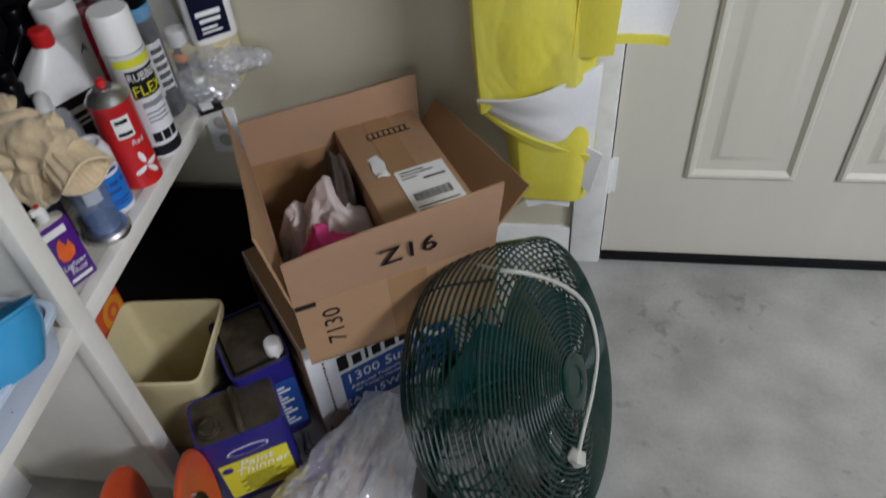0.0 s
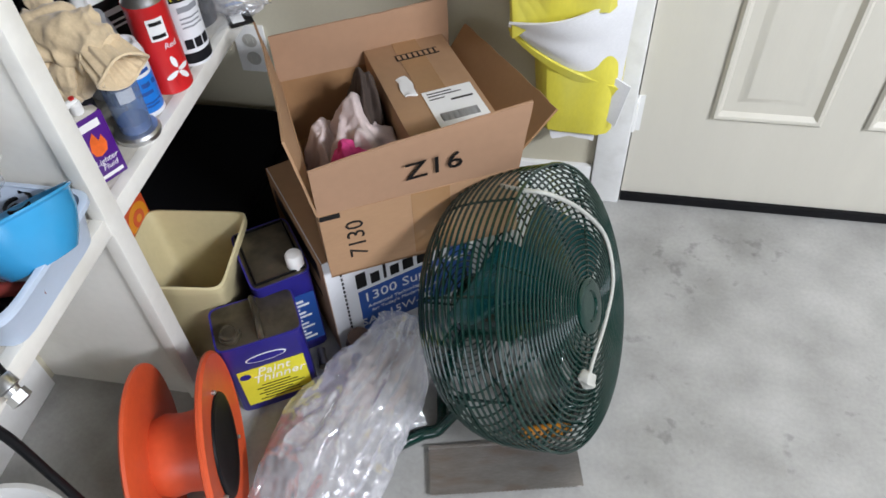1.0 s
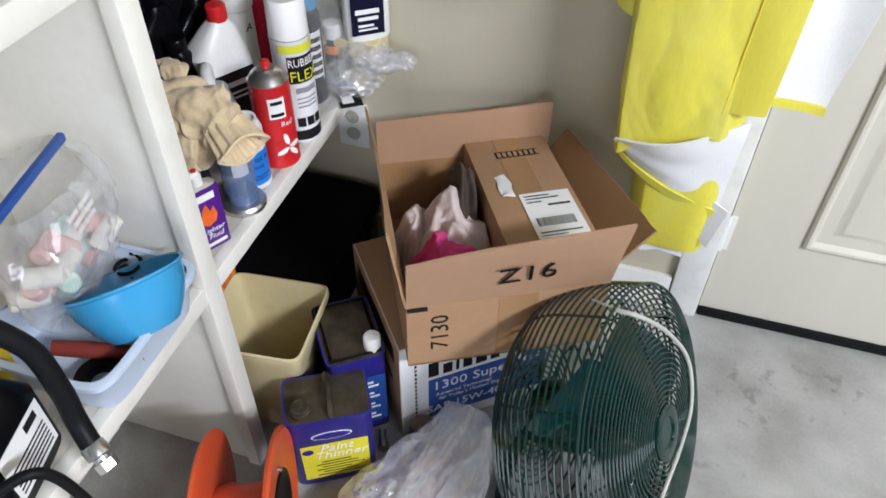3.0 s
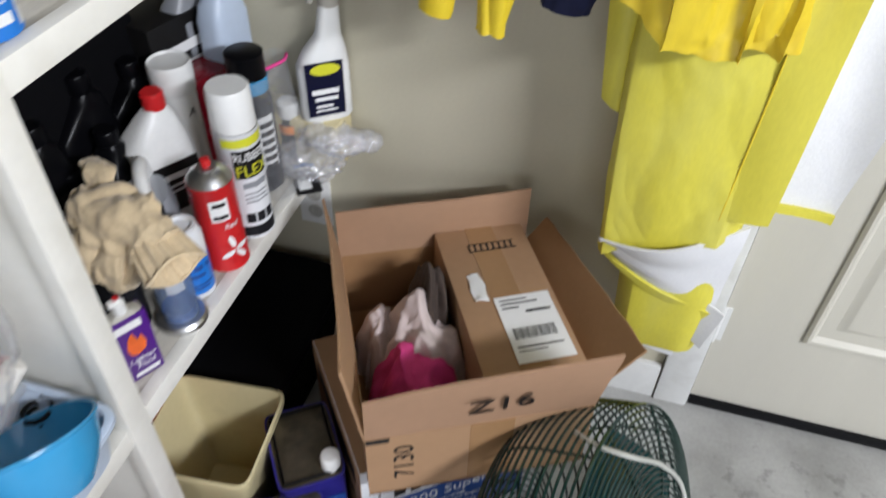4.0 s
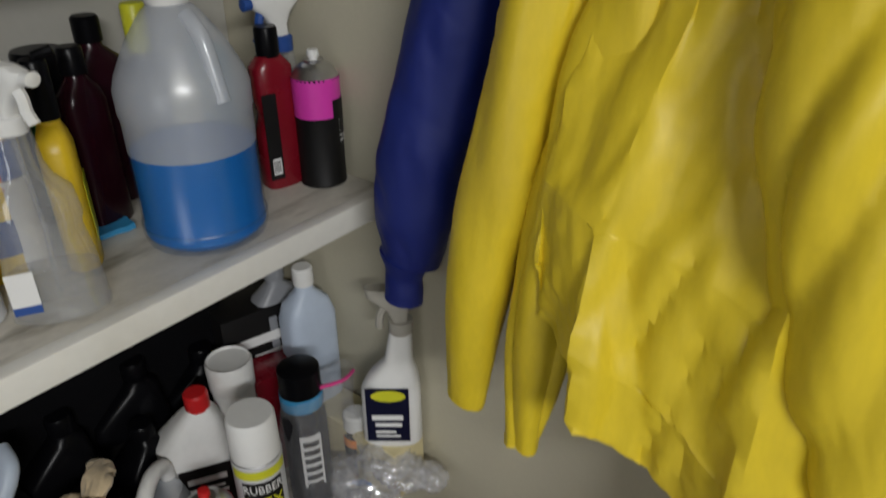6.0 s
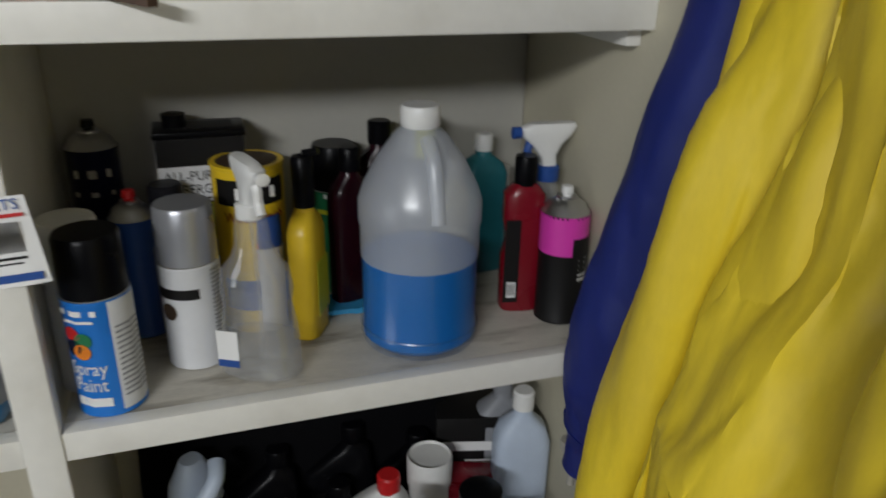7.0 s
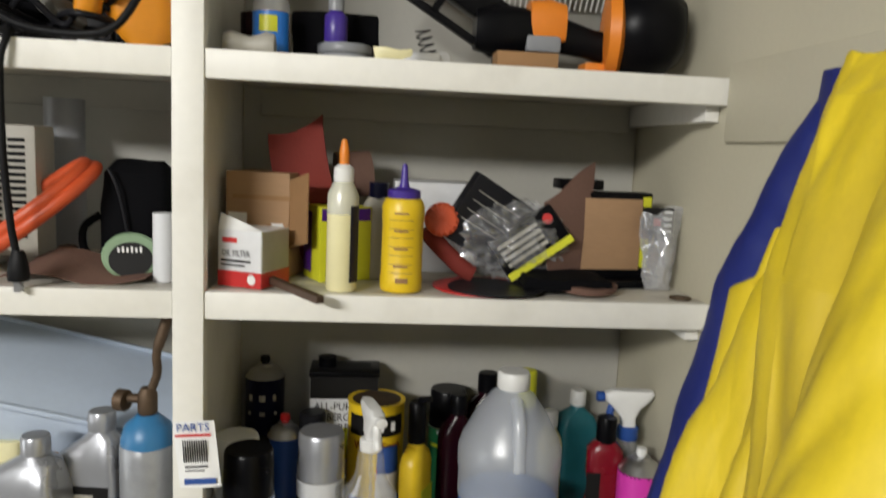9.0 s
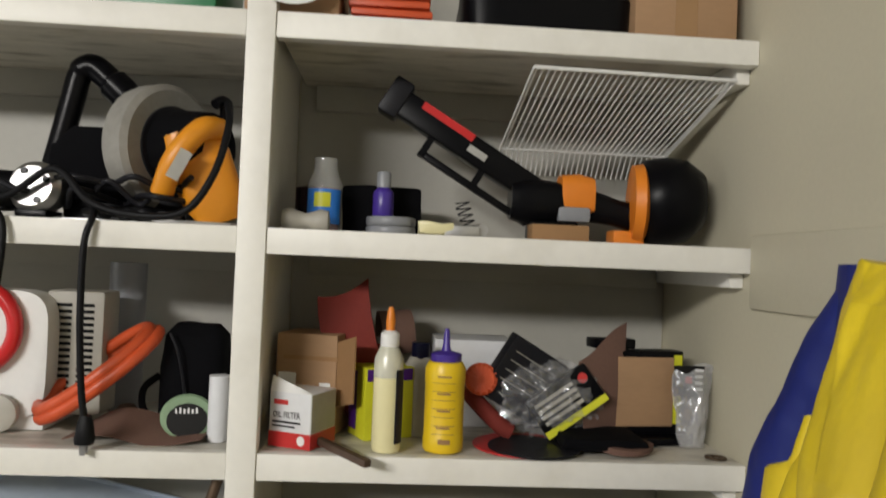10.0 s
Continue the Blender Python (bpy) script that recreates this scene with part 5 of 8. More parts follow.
pink_can = aerosol("spray_can", -0.092, -0.036, S2, 0.0305, 0.178, M["ink"], None, "black and magenta aerosol can with a bare metal dome", -10)
band(pink_can, 0.0305, 0.095, 0.146, M["pink"], -180, 180)
band(pink_can, 0.0305, 0.07, 0.118, M["ink"], 5, 80, k=0.0012)
round_bars(pink_can, [(-0.004, 0.022, 0.09 - i * 0.007, 0.003) for i in range(5)], 0.0305, M["paper"], 30)

window_b = thing("spray_bottle", pose(-0.152, -0.036, S2, 0, 0, -95), "spray bottle with a white head and blue trigger", "spray bottle")
part("bottle", loft([(0.001, 0.022, 0.032), (0.006, 0.024, 0.034), (0.10, 0.024, 0.033), (0.13, 0.018, 0.022), (0.17, 0.013, 0.014)], 32, 2.8, cap=False), M["clear"], window_b)
part("liquid", loft([(0.003, 0.021, 0.031), (0.09, 0.0225, 0.0315)], 32, 2.8), M["teal"], window_b, "teal liquid")
trigger_head(window_b, 0.168, M["white"], M["blue_ink"], 0, 1.05)

# back row
green_can = aerosol("spray_can", -0.262, -0.295, S2, 0.030, 0.205, M["green"], M["black"], "green aerosol can with a black cap", 0, 0.05)
band(green_can, 0.030, 0.115, 0.121, M["lemon"], -60, 60)
round_bars(green_can, [(-0.02, 0.016, 0.14, 0.006)], 0.030, M["paper"])
maroon = slim_bottle("maroon_bottle", -0.262, -0.232, S2, 0, 0.022, 0.036, 0.232, M["maroon"], M["black"], "glossy maroon bottle behind the jug", 3.0, 0.03, 0.016)
slim_bottle("maroon_bottle", -0.205, -0.285, S2, 20, 0.018, 0.030, 0.215, M["maroon"], M["black"], "glossy maroon bottle behind the jug", 3.0, 0.03, 0.014)
slim_bottle("yellow_bottle", -0.270, -0.165, S2, 0, 0.018, 0.026, 0.235, M["navy"], M["lemon"], "dark bottle with a lemon yellow top", 3.0, 0.06, 0.015)
slim_bottle("white_bottle", -0.250, -0.128, S2, 0, 0.016, 0.021, 0.174, M["cream"], M["white"], "small cream bottle with a white cap", 3.0, 0.026, 0.012)
teal_b = slim_bottle("solvent_can", -0.262, -0.082, S2, 8, 0.022, 0.031, 0.205, M["teal"], M["white"], "flat teal and grey solvent can with a white cap", 7.0, 0.024, 0.013, cat="can")
part("grey_side", box(-0.018, 0.0225, 0.0312, 0.0318, 0.006, 0.160), M["heater"], teal_b)

stain_can = thing("wood_stain_can", pose(-0.195, -0.410, S2), "round yellow wood finish can with a rusty lid", "can")
part("body", lathe([(0.0, 0.001), (0.042, 0.001), (0.043, 0.0), (0.043, 0.003), (0.042, 0.004), (0.042, 0.205), (0.043, 0.206), (0.043, 0.210), (0.036, 0.210)], 36), M["yellow"], stain_can)
part("lid", lathe([(0.036, 0.206), (0.036, 0.210), (0.030, 0.211), (0.0, 0.211)], 36), M["rust"], stain_can)
band(stain_can, 0.042, 0.165, 0.196, M["ink"], -60, 60)
round_bars(stain_can, [(-0.022, 0.026, 0.180, 0.014)], 0.0426, M["paper"], 4, "brand_bar")
round_text(stain_can, "Wood Finish", 0.017, 0.042, 0.150, M["darkred"], 4, squash=0.85)
band(stain_can, 0.042, 0.100, 0.118, M["red_ink"], 2, 40)
band(stain_can, 0.042, 0.03, 0.07, M["blue_ink"], -60, 60)

resin = thing("resin_can", pose(-0.262, -0.460, S2), "rectangular black and white fiberglass resin can", "can")
part("body", box(-0.032, 0.032, -0.052, 0.052, 0.0, 0.232, 0.003), M["whitebox"], resin)
part("top", box(-0.034, 0.034, -0.054, 0.054, 0.230, 0.238, 0.002), M["black"], resin)
part("black_top_band", join(box(0.0322, 0.0328, -0.0515, 0.0515, 0.196, 0.230), box(-0.02, 0.02, -0.04, 0.04, 0.2382, 0.2388)), M["ink"], resin)
part("pour_spout", lathe([(0.014, 0.238), (0.014, 0.254), (0.0, 0.255)], 20), M["black"], resin).matrix_basis = pose(0, -0.028, 0)
part("print", join(text_bm("ALL-PURPOSE", 0.0175, at_face(0, 0.183, 0.0326), 0.0002, squash=0.85), text_bm("FIBERGLASS", 0.0175, at_face(0.002, 0.166, 0.0326), 0.0002, squash=0.85), text_bm("RESIN", 0.0175, at_face(0.012, 0.149, 0.0326), 0.0002, squash=0.9)), M["ink"], resin, "bold black lettering")
part("yellow_patch", box(0.0322, 0.0327, 0.0, 0.05, 0.10, 0.150), M["lemon"], resin)

dark_can = aerosol("spray_can", -0.272, -0.585, S2, 0.030, 0.250, M["navy"], None, "dark spray can at the back of the shelf", 0, button=M["black"])
round_bars(dark_can, [(-0.022, 0.022, 0.19, 0.010), (-0.024, 0.024, 0.165, 0.006)], 0.030, M["heater"])
aerosol("spray_can", -0.200, -0.545, S2, 0.026, 0.182, M["blue_ink"], None, "blue aerosol can with a steel dome", 0, button=M["red"])
aerosol("spray_can", -0.175, -0.590, S2, 0.028, 0.150, M["ink"], M["black"], "black spray can in the shadow of the shelf", 0)
grease = slim_bottle("grey_bottle", -0.205, -0.505, S2, 15, 0.022, 0.030, 0.185, M["grey"], M["darkgrey"], "grey ribbed bottle behind the spray cans", 3.0, 0.05, 0.020)
tagged(part("blue_cloth", crumple(fine_grid(box(-0.215, -0.165, -0.335, -0.275, S2 + 0.0015, S2 + 0.010), 4), 0.004, 40, 2), M["cyan"]), "folded blue cloth lying behind the jug", "cloth")
aerosol("spray_can", -0.172, -0.398, S2, 0.022, 0.150, M["whitebox"], M["blue_ink"], "slim white can with a blue cap", 0, 0.03)

# hanging price tag on the post
tag = thing("parts_tag", pose(0.004, -0.652, 1.235, 4, 0, -3) @ Matrix.Scale(0.82, 4), "white store parts tag pinned to the shelf post", "tag")
part("card", sheet(lambda u, v: Vector((0.006 * v + 0.004 * math.sin(u * 3) * v, -0.004 + 0.060 * u + 0.006 * v, -0.098 * v)), 6, 8, 0.0008), M["paper"], tag)
part("print", join(xf(text_bm("PARTS", 0.017, at_face(0.026, -0.008, 0.0055), 0.0002), pose(0, 0, 0))), M["blue_ink"], tag)
part("red_line", bars([(0.0, 0.052, -0.019, 0.004)], 0.0062), M["red_ink"], tag)
for i in range(11):
    part("barcode_bar", box(0.0072, 0.0076, 0.010 + i * 0.0033, 0.0118 + i * 0.0033, -0.060, -0.026), M["ink"], tag)
part("small_print", bars([(0.012, 0.045, -0.066, 0.003), (0.012, 0.040, -0.072, 0.002)], 0.0085), M["ink"], tag)
part("blue_mark", bars([(0.010, 0.056, -0.088, 0.009)], 0.0102), M["blue_ink"], tag)

# left bay
torch = thing("propane_torch", pose(-0.052, -0.700, S2), "blue propane torch cylinder wrapped in grey duct tape", "torch")
part("cylinder", lathe([(0.0, 0.003), (0.027, 0.002), (0.031, 0.008), (0.0325, 0.016), (0.0325, 0.205), (0.028, 0.222), (0.017, 0.232), (0.013, 0.236), (0.0, 0.237)], 36), M["torchblue"], torch)
part("tape_wrap", crumple(lathe([(0.0329, 0.108), (0.0335, 0.109), (0.0338, 0.15), (0.0336, 0.198), (0.0329, 0.199)], 40, caps=False), 0.0012, 55, 1), M["duct"], torch, "wrinkled grey duct tape", sharp=60)
part("tape_wrap", crumple(lathe([(0.0329, 0.024), (0.0335, 0.025), (0.0338, 0.05), (0.0336, 0.082), (0.0329, 0.083)], 40, caps=False), 0.0012, 55, 3), M["duct"], torch, "wrinkled grey duct tape", sharp=60)
part("valve_body", join(lathe([(0.010, 0.236), (0.012, 0.240), (0.012, 0.262), (0.008, 0.270)], 18), xf(lathe([(0.006, 0), (0.006, 0.018)], 12), pose(0, -0.006, 0.256, 90))), M["rust"], torch, "tarnished brass valve")
part("valve_knob", xf(lathe([(0.013, 0), (0.014, 0.002), (0.014, 0.012), (0.011, 0.014), (0.0, 0.014)], 14), pose(0.004, -0.024, 0.254, 90, 0, -20)), M["rust"], torch)
part("burner_tube", tube(smooth_path([(0, 0.004, 0.266), (0.0, 0.012, 0.290), (0.002, 0.012, 0.315), (0.0, 0.020, 0.345), (-0.004, 0.028, 0.372)], 6), [0.0055] * 14 + [0.007] * 11, 12), M["rust"], torch)

ob1 = oil_bottle("oil_bottle", -0.098, -0.790, S2, -8, 0.098, 0.055, 0.224, M["silver"], "grey one-quart motor oil bottle with a black label", "oil bottles")
part("label_print", bars([(-0.034, 0.02, 0.11, 0.018), (-0.03, 0.03, 0.085, 0.006), (-0.034, 0.025, 0.06, 0.012), (-0.03, 0.012, 0.04, 0.008)], 0.0285), M["heater"], ob1)
ob2 = oil_bottle("oil_jug", -0.062, -0.862, S2, -10, 0.120, 0.066, 0.205, M["silver"], "larger grey oil bottle with a white information label", "oil bottles")
part("label_print", bars([(-0.04, 0.04, 0.030 + i * 0.006, 0.002) for i in range(9)] + [(-0.04, -0.02, 0.10, 0.016), (-0.012, 0.008, 0.10, 0.016), (0.015, 0.034, 0.10, 0.016)], 0.0340), M["red_ink"], ob2)
blue_tray = thing("plastic_bin", pose(-0.215, -0.800, S2, 0, 0, 0), "pale blue plastic tray leaning tilted on the shelf", "tray")
bt = pose(0.02, -0.05, 0.240, -15, 20, 0)
part("tray_floor", xf(box(-0.09, 0.09, -0.19, 0.16, -0.004, 0.0, 0.001), bt), M["traywhite"], blue_tray)
for nm, bx in (("tray_side", (0.086, 0.09, -0.19, 0.16, -0.06, 0.006)), ("tray_side", (-0.09, -0.086, -0.19, 0.16, -0.06, 0.006)), ("tray_end", (-0.086, 0.086, 0.156, 0.16, -0.06, 0.006)), ("tray_end", (-0.086, 0.086, -0.19, -0.186, -0.06, 0.006))):
    part(nm, xf(box(*bx, 0.0015), bt), M["traywhite"], blue_tray)
part("foot", box(-0.07, 0.05, -0.19, 0.05, 0.0, 0.165, 0.003), M["card_in"], blue_tray, "brown carton under the tray")
oc = thing("orange_bottle", pose(-0.150, -0.735, S2), "small orange bottle between the oil and the torch", "bottle")
part("body", loft([(0.0, 0.02, 0.02), (0.11, 0.022, 0.022), (0.15, 0.018, 0.018), (0.165, 0.01, 0.01)], 24, 3), M["tool_orange"], oc)
clr = thing("clear_jar", pose(-0.105, -0.722, S2), "small clear plastic jar behind the torch", "jar")
part("body", lathe([(0.0, 0.002), (0.018, 0.002), (0.019, 0.006), (0.019, 0.08), (0.0, 0.082)], 24), M["smoke"], clr)
mesh_b = thing("glue_tube", pose(-0.120, -0.905, S2), "cream tube standing behind the oil bottles", "tube")
part("body", loft([(0.0, 0.018, 0.024), (0.12, 0.018, 0.024), (0.17, 0.006, 0.022)], 24, 3), M["cream"], mesh_b)

# ---- bottom shelf, right bay ----
glove = thing("work_glove", pose(-0.085, -0.500, S1, 0, 0, 20), "crumpled tan cotton work glove draped over a jar", "glove")


def cloth_lump(bm, seed, deep=0.5):
    for v in bm.verts:
        n = v.co.normalized()
        ridge = abs(noise.noise(n * 2.6 + Vector((seed, 1, 2)))) * 0.55 + abs(noise.noise(n * 5.2 + Vector((seed, 3, 1)))) * 0.28 + abs(noise.noise(n * 10 + Vector((2, seed, 1)))) * 0.10
        v.co = v.co * (1.22 - deep * ridge * 1.5)
    return bm


def ico(sub, sx, sy, sz):
    bm = bmesh.new()
    bmesh.ops.create_icosphere(bm, subdivisions=sub, radius=1)
    return bm, Matrix.Diagonal((sx, sy, sz, 1))


GL = pose(-0.085, -0.500, S1, 0, 0, 20).inverted()


def glove_piece(path, radii, seed, flat, fold):
    """A limp cloth tube of the glove with pinched pleats along it."""
    bm = sleeve(path, radii, seed, 96, flat, 0.16)
    return xf(creased(bm, fold * 0.8, 17, seed, 0.7, 0.3, 0.22), GL)


part("palm", glove_piece([(-0.160, -0.425, 0.655), (-0.118, -0.452, 0.672), (-0.075, -0.472, 0.672), (-0.035, -0.484, 0.660), (-0.012, -0.490, 0.652)], [0.020, 0.044, 0.048, 0.042, 0.036], 3.0, 0.62, 0.016), M["glove"], glove, sharp=85)
part("back_layer", glove_piece([(-0.150, -0.440, 0.610), (-0.110, -0.470, 0.630), (-0.075, -0.490, 0.628), (-0.045, -0.500, 0.618)], [0.030, 0.046, 0.044, 0.026], 8.0, 0.6, 0.016), M["glove"], glove, sharp=85)
FINGERS = (((-0.085, -0.490, 0.650), (-0.078, -0.512, 0.632), (-0.080, -0.518, 0.604), (-0.084, -0.516, 0.585)), ((-0.120, -0.470, 0.655), (-0.118, -0.502, 0.640), (-0.118, -0.514, 0.612), (-0.118, -0.516, 0.590)),
           ((-0.140, -0.440, 0.665), (-0.160, -0.452, 0.650), (-0.172, -0.462, 0.622), (-0.176, -0.464, 0.598)), ((-0.130, -0.430, 0.680), (-0.152, -0.408, 0.690), (-0.172, -0.392, 0.684), (-0.186, -0.380, 0.670)))
for k, pts in enumerate(FINGERS):
    part("finger", glove_piece(pts, [0.018, 0.020, 0.019, 0.010], 2.0 + k, 0.6, 0.009), M["glove"], glove, sharp=85)
cuffloops = []
for r_, z_ in ((0.020, -0.05), (0.032, -0.03), (0.036, 0.0), (0.039, 0.020), (0.041, 0.024), (0.037, 0.021), (0.028, -0.005), (0.010, -0.020)):
    cuffloops.append([((r_ + 0.0036 * math.sin(13 * q * math.pi / 60) * (r_ / 0.04)) * math.cos(q * math.pi / 60), (r_ + 0.0036 * math.sin(13 * q * math.pi / 60)) * 0.66 * math.sin(q * math.pi / 60), z_ + 0.004 * math.sin(3 * q * math.pi / 60)) for q in range(120)])
CUFF = Matrix.Translation((-0.008, -0.492, 0.648)) @ Vector((0.80, -0.45, -0.38)).to_track_quat("Z", "Y").to_matrix().to_4x4()
part("cuff", xf(xf(rings(cuffloops), CUFF), GL), M["glove"], glove, "pleated ribbed cuff")
part("cuff_seam", xf(xf(tube([(0.0415 * math.cos(k * math.pi / 30), 0.0275 * math.sin(k * math.pi / 30), 0.024 + 0.004 * math.sin(k * math.pi / 10)) for k in range(60)], 0.0022, 8, True), CUFF), GL), M["glove"], glove)
under = thing("dark_jar", pose(-0.110, -0.505, S1), "dark jar under the work glove", "jar")
part("body", lathe([(0.0, 0.001), (0.040, 0.001), (0.042, 0.006), (0.042, 0.075), (0.030, 0.085), (0.0, 0.086)], 28), M["darkgrey"], under)

cyl = thing("plastic_tube_stand", pose(-0.034, -0.468, S1), "clear bluish plastic cylinder on a round black base", "container")
part("base", lathe([(0.0, 0.0), (0.035, 0.0), (0.0365, 0.003), (0.0365, 0.009), (0.033, 0.013), (0.0, 0.013)], 36), M["steel"], cyl, "dark metal base ring")
part("tube", loft([(0.0135, 0.025, 0.025), (0.09, 0.027, 0.027), (0.125, 0.028, 0.028)], 32, cap=False), M["smoke"], cyl)
part("inner_label", xf(wrap(fine_grid(bars([(-0.014, 0.012, 0.084, 0.022)], 0.0), 1), 0.0245), pose(0, 0, 0, 0, 0, -40)), M["paper"], cyl)
part("blue_film", loft([(0.014, 0.0235, 0.0235), (0.03, 0.0238, 0.0238)], 32), M["blue_ink"], cyl)

zipf = thing("lighter_fluid_tin", pose(-0.036, -0.566, S1, 0, 0, -28), "purple lighter fluid tin with a flame print and white cap", "tin")
part("body", box(-0.012, 0.012, -0.026, 0.026, 0.0, 0.112, 0.003), M["purple"], zipf)
part("shoulder", loft([(0.112, 0.011, 0.025), (0.118, 0.007, 0.012)], 24, 4), M["heater"], zipf)
part("cap", join(lathe([(0.009, 0.117), (0.009, 0.132), (0.007, 0.134), (0.0, 0.134)], 18), xf(box(-0.004, 0.004, -0.012, 0.006, 0.130, 0.139, 0.002), pose(0, 0, 0))), M["white"], zipf)
part("spout_mark", lathe([(0.004, 0.1395), (0.004, 0.142), (0.0, 0.142)], 10), M["red"], zipf)
flame = [(-0.002, 0.045), (0.010, 0.050), (0.014, 0.062), (0.010, 0.078), (0.004, 0.070), (-0.001, 0.086), (-0.009, 0.076), (-0.013, 0.060), (-0.010, 0.049)]
fb = bmesh.new()
ff = fb.faces.new([fb.verts.new((0.0124, y, z)) for y, z in flame])
r_ = bmesh.ops.extrude_face_region(fb, geom=[ff])
for v in [g for g in r_["geom"] if isinstance(g, bmesh.types.BMVert)]:
    v.co.x += 0.0003
part("flame_print", fb, M["flame"], zipf, "orange flame print")
part("brand_bar", bars([(-0.020, 0.016, 0.098, 0.012)], 0.0122), M["paper"], zipf)
part("print", join(text_bm("Lighter", 0.013, at_face(0.002, 0.036, 0.0124), 0.0002, 0.2), text_bm("Fluid", 0.013, at_face(0.004, 0.024, 0.0124), 0.0002, 0.2), bars([(-0.014, 0.02, 0.010, 0.006)], 0.0122)), M["paper"], zipf)

bc = thing("small_blue_can", pose(-0.048, -0.406, S1), "white and light blue can with a shallow rim", "can")
part("body", lathe([(0.0, 0.001), (0.028, 0.001), (0.029, 0.0), (0.029, 0.004), (0.028, 0.005), (0.028, 0.104), (0.024, 0.116), (0.022, 0.118), (0.022, 0.124), (0.018, 0.124), (0.016, 0.119), (0.0, 0.119)], 32), M["whitebox"], bc)
band(bc, 0.028, 0.008, 0.072, M["cyan_print"])
round_bars(bc, [(-0.018, 0.014, 0.082, 0.006), (-0.020, 0.020, 0.058, 0.008), (-0.020, 0.008, 0.044, 0.006), (-0.018, 0.018, 0.026, 0.003), (-0.018, 0.012, 0.020, 0.003)], 0.0288, M["blue_ink"], -30)
bn = thing("small_brown_bottle", pose(-0.095, -0.392, S1), "small dark bottle with a black cap and white label", "bottle")
part("body", lathe([(0.0, 0.0), (0.020, 0.0), (0.021, 0.004), (0.021, 0.085), (0.014, 0.10), (0.011, 0.105)], 26), M["black"], bn)
part("cap", lathe([(0.014, 0.103), (0.014, 0.130), (0.0, 0.131)], 22), M["black"], bn)
band(bn, 0.021, 0.03, 0.075, M["paper"], -180, 180)
band(bn, 0.021, 0.045, 0.058, M["flame"], -90, 60, k=0.0012)

red_can = aerosol("red_spray_can", -0.034, -0.335, S1, 0.0335, 0.190, M["red"], None, "bright red spray paint can with a flower print", -35, button=M["red"])
part("white_label", xf(wrap(fine_grid(box(0.0, 0.0004, -0.014, 0.014, 0.100, 0.138), 2), 0.0341), pose(0, 0, 0, 0, 0, -12)), M["paper"], red_can)
round_bars(red_can, [(-0.010, 0.010, 0.130, 0.006), (-0.011, 0.011, 0.108, 0.006)], 0.0346, M["ink"], -12)
round_text(red_can, "Red", 0.014, 0.0338, 0.088, M["whitebox"], 8, 0.2)
for k in range(7):
    a = k * 51.4
    petal = xf(loft([(0.0, 0.0045, 0.012), (0.0004, 0.0045, 0.012)], 16), at_face(0.016 * math.cos(radians(a)) * 0.8, 0.042 + 0.016 * math.sin(radians(a)), 0.0002 * k) @ pose(0, 0, 0, 0, 0, a + 90))
    part("petal_print", xf(wrap(petal, 0.0341), pose(0, 0, 0, 0, 0, 6)), M["red"] if k % 2 else M["paper"], red_can)

rub = aerosol("rubber_spray_can", -0.030, -0.254, S1, 0.0335, 0.262, M["whitebox"], M["white"], "tall white rubber coating spray can with a yellow and black label", -30, 0.055)
band(rub, 0.0335, 0.176, 0.190, M["lemon"], -70, 70)
band(rub, 0.0335, 0.120, 0.170, M["ink"], -48, 48, k=0.0004)
round_text(rub, "RUBBER", 0.020, 0.0340, 0.158, M["paper"], 0, squash=0.8)
round_text(rub, "FLEX", 0.027, 0.0340, 0.133, M["lemon"], 0, squash=0.95)
round_bars(rub, [(-0.02, 0.02, 0.106, 0.010), (-0.02, 0.02, 0.090, 0.003), (-0.02, 0.016, 0.082, 0.003), (-0.02, 0.02, 0.074, 0.003)], 0.0337, M["grey"])
band(rub, 0.0335, 0.006, 0.026, M["darkgrey"])
for k in (-1, 0, 1):
    part("picture_print", xf(wrap(fine_grid(box(0.0, 0.0004, -0.007, 0.007, 0.034, 0.052), 1), 0.0341), pose(0, 0, 0, 0, 0, k * 28)), M["darkgrey"], rub)

# zip bag with a dark bottle, and loose clear film
bb = slim_bottle("bagged_bottle", -0.062, -0.145, S1, -20, 0.030, 0.032, 0.255, M["darkgrey"], M["black"], "dark bottle with a blue collar inside a clear zip bag", 2.4, 0.045, 0.030)
part("collar", lathe([(0.031, 0.190), (0.0315, 0.192), (0.0315, 0.212), (0.031, 0.214)], 28, caps=False), M["cyan"], bb, "light blue collar")
part("label", xf(wrap(fine_grid(box(0.0, 0.0004, -0.016, 0.016, 0.05, 0.150), 2), 0.0326), pose(0, 0, 0, 0, 0, -8)), M["paper"], bb)
round_bars(bb, [(-0.012, 0.012, 0.135 - i * 0.016, 0.009) for i in range(6)], 0.0332, M["ink"], -8)
zbag = thing("zip_bag", pose(-0.050, -0.125, S1), "crumpled clear zip bag with a magenta seal around bottles", "plastic bag")
bg = loft([(0.002, 0.050, 0.062), (0.03, 0.054, 0.068), (0.10, 0.050, 0.064), (0.17, 0.045, 0.055), (0.215, 0.020, 0.060)], 40, 3, cap=False)
part("bag", crumple(bg, 0.012, 22, 5), M["bag"], zbag, sharp=70)
part("zip_seal", tube(smooth_path([(0.02, 0.055, 0.215), (0.03, 0.02, 0.222), (0.0, -0.02, 0.215), (-0.03, -0.04, 0.200), (-0.045, 0.0, 0.185)], 6), 0.003, 6), M["rag_pink"], zbag, "magenta zip seal")
loose = thing("clear_film_scrap", pose(0.000, -0.095, S1), "crumpled clear blister film at the shelf's end", "plastic film")
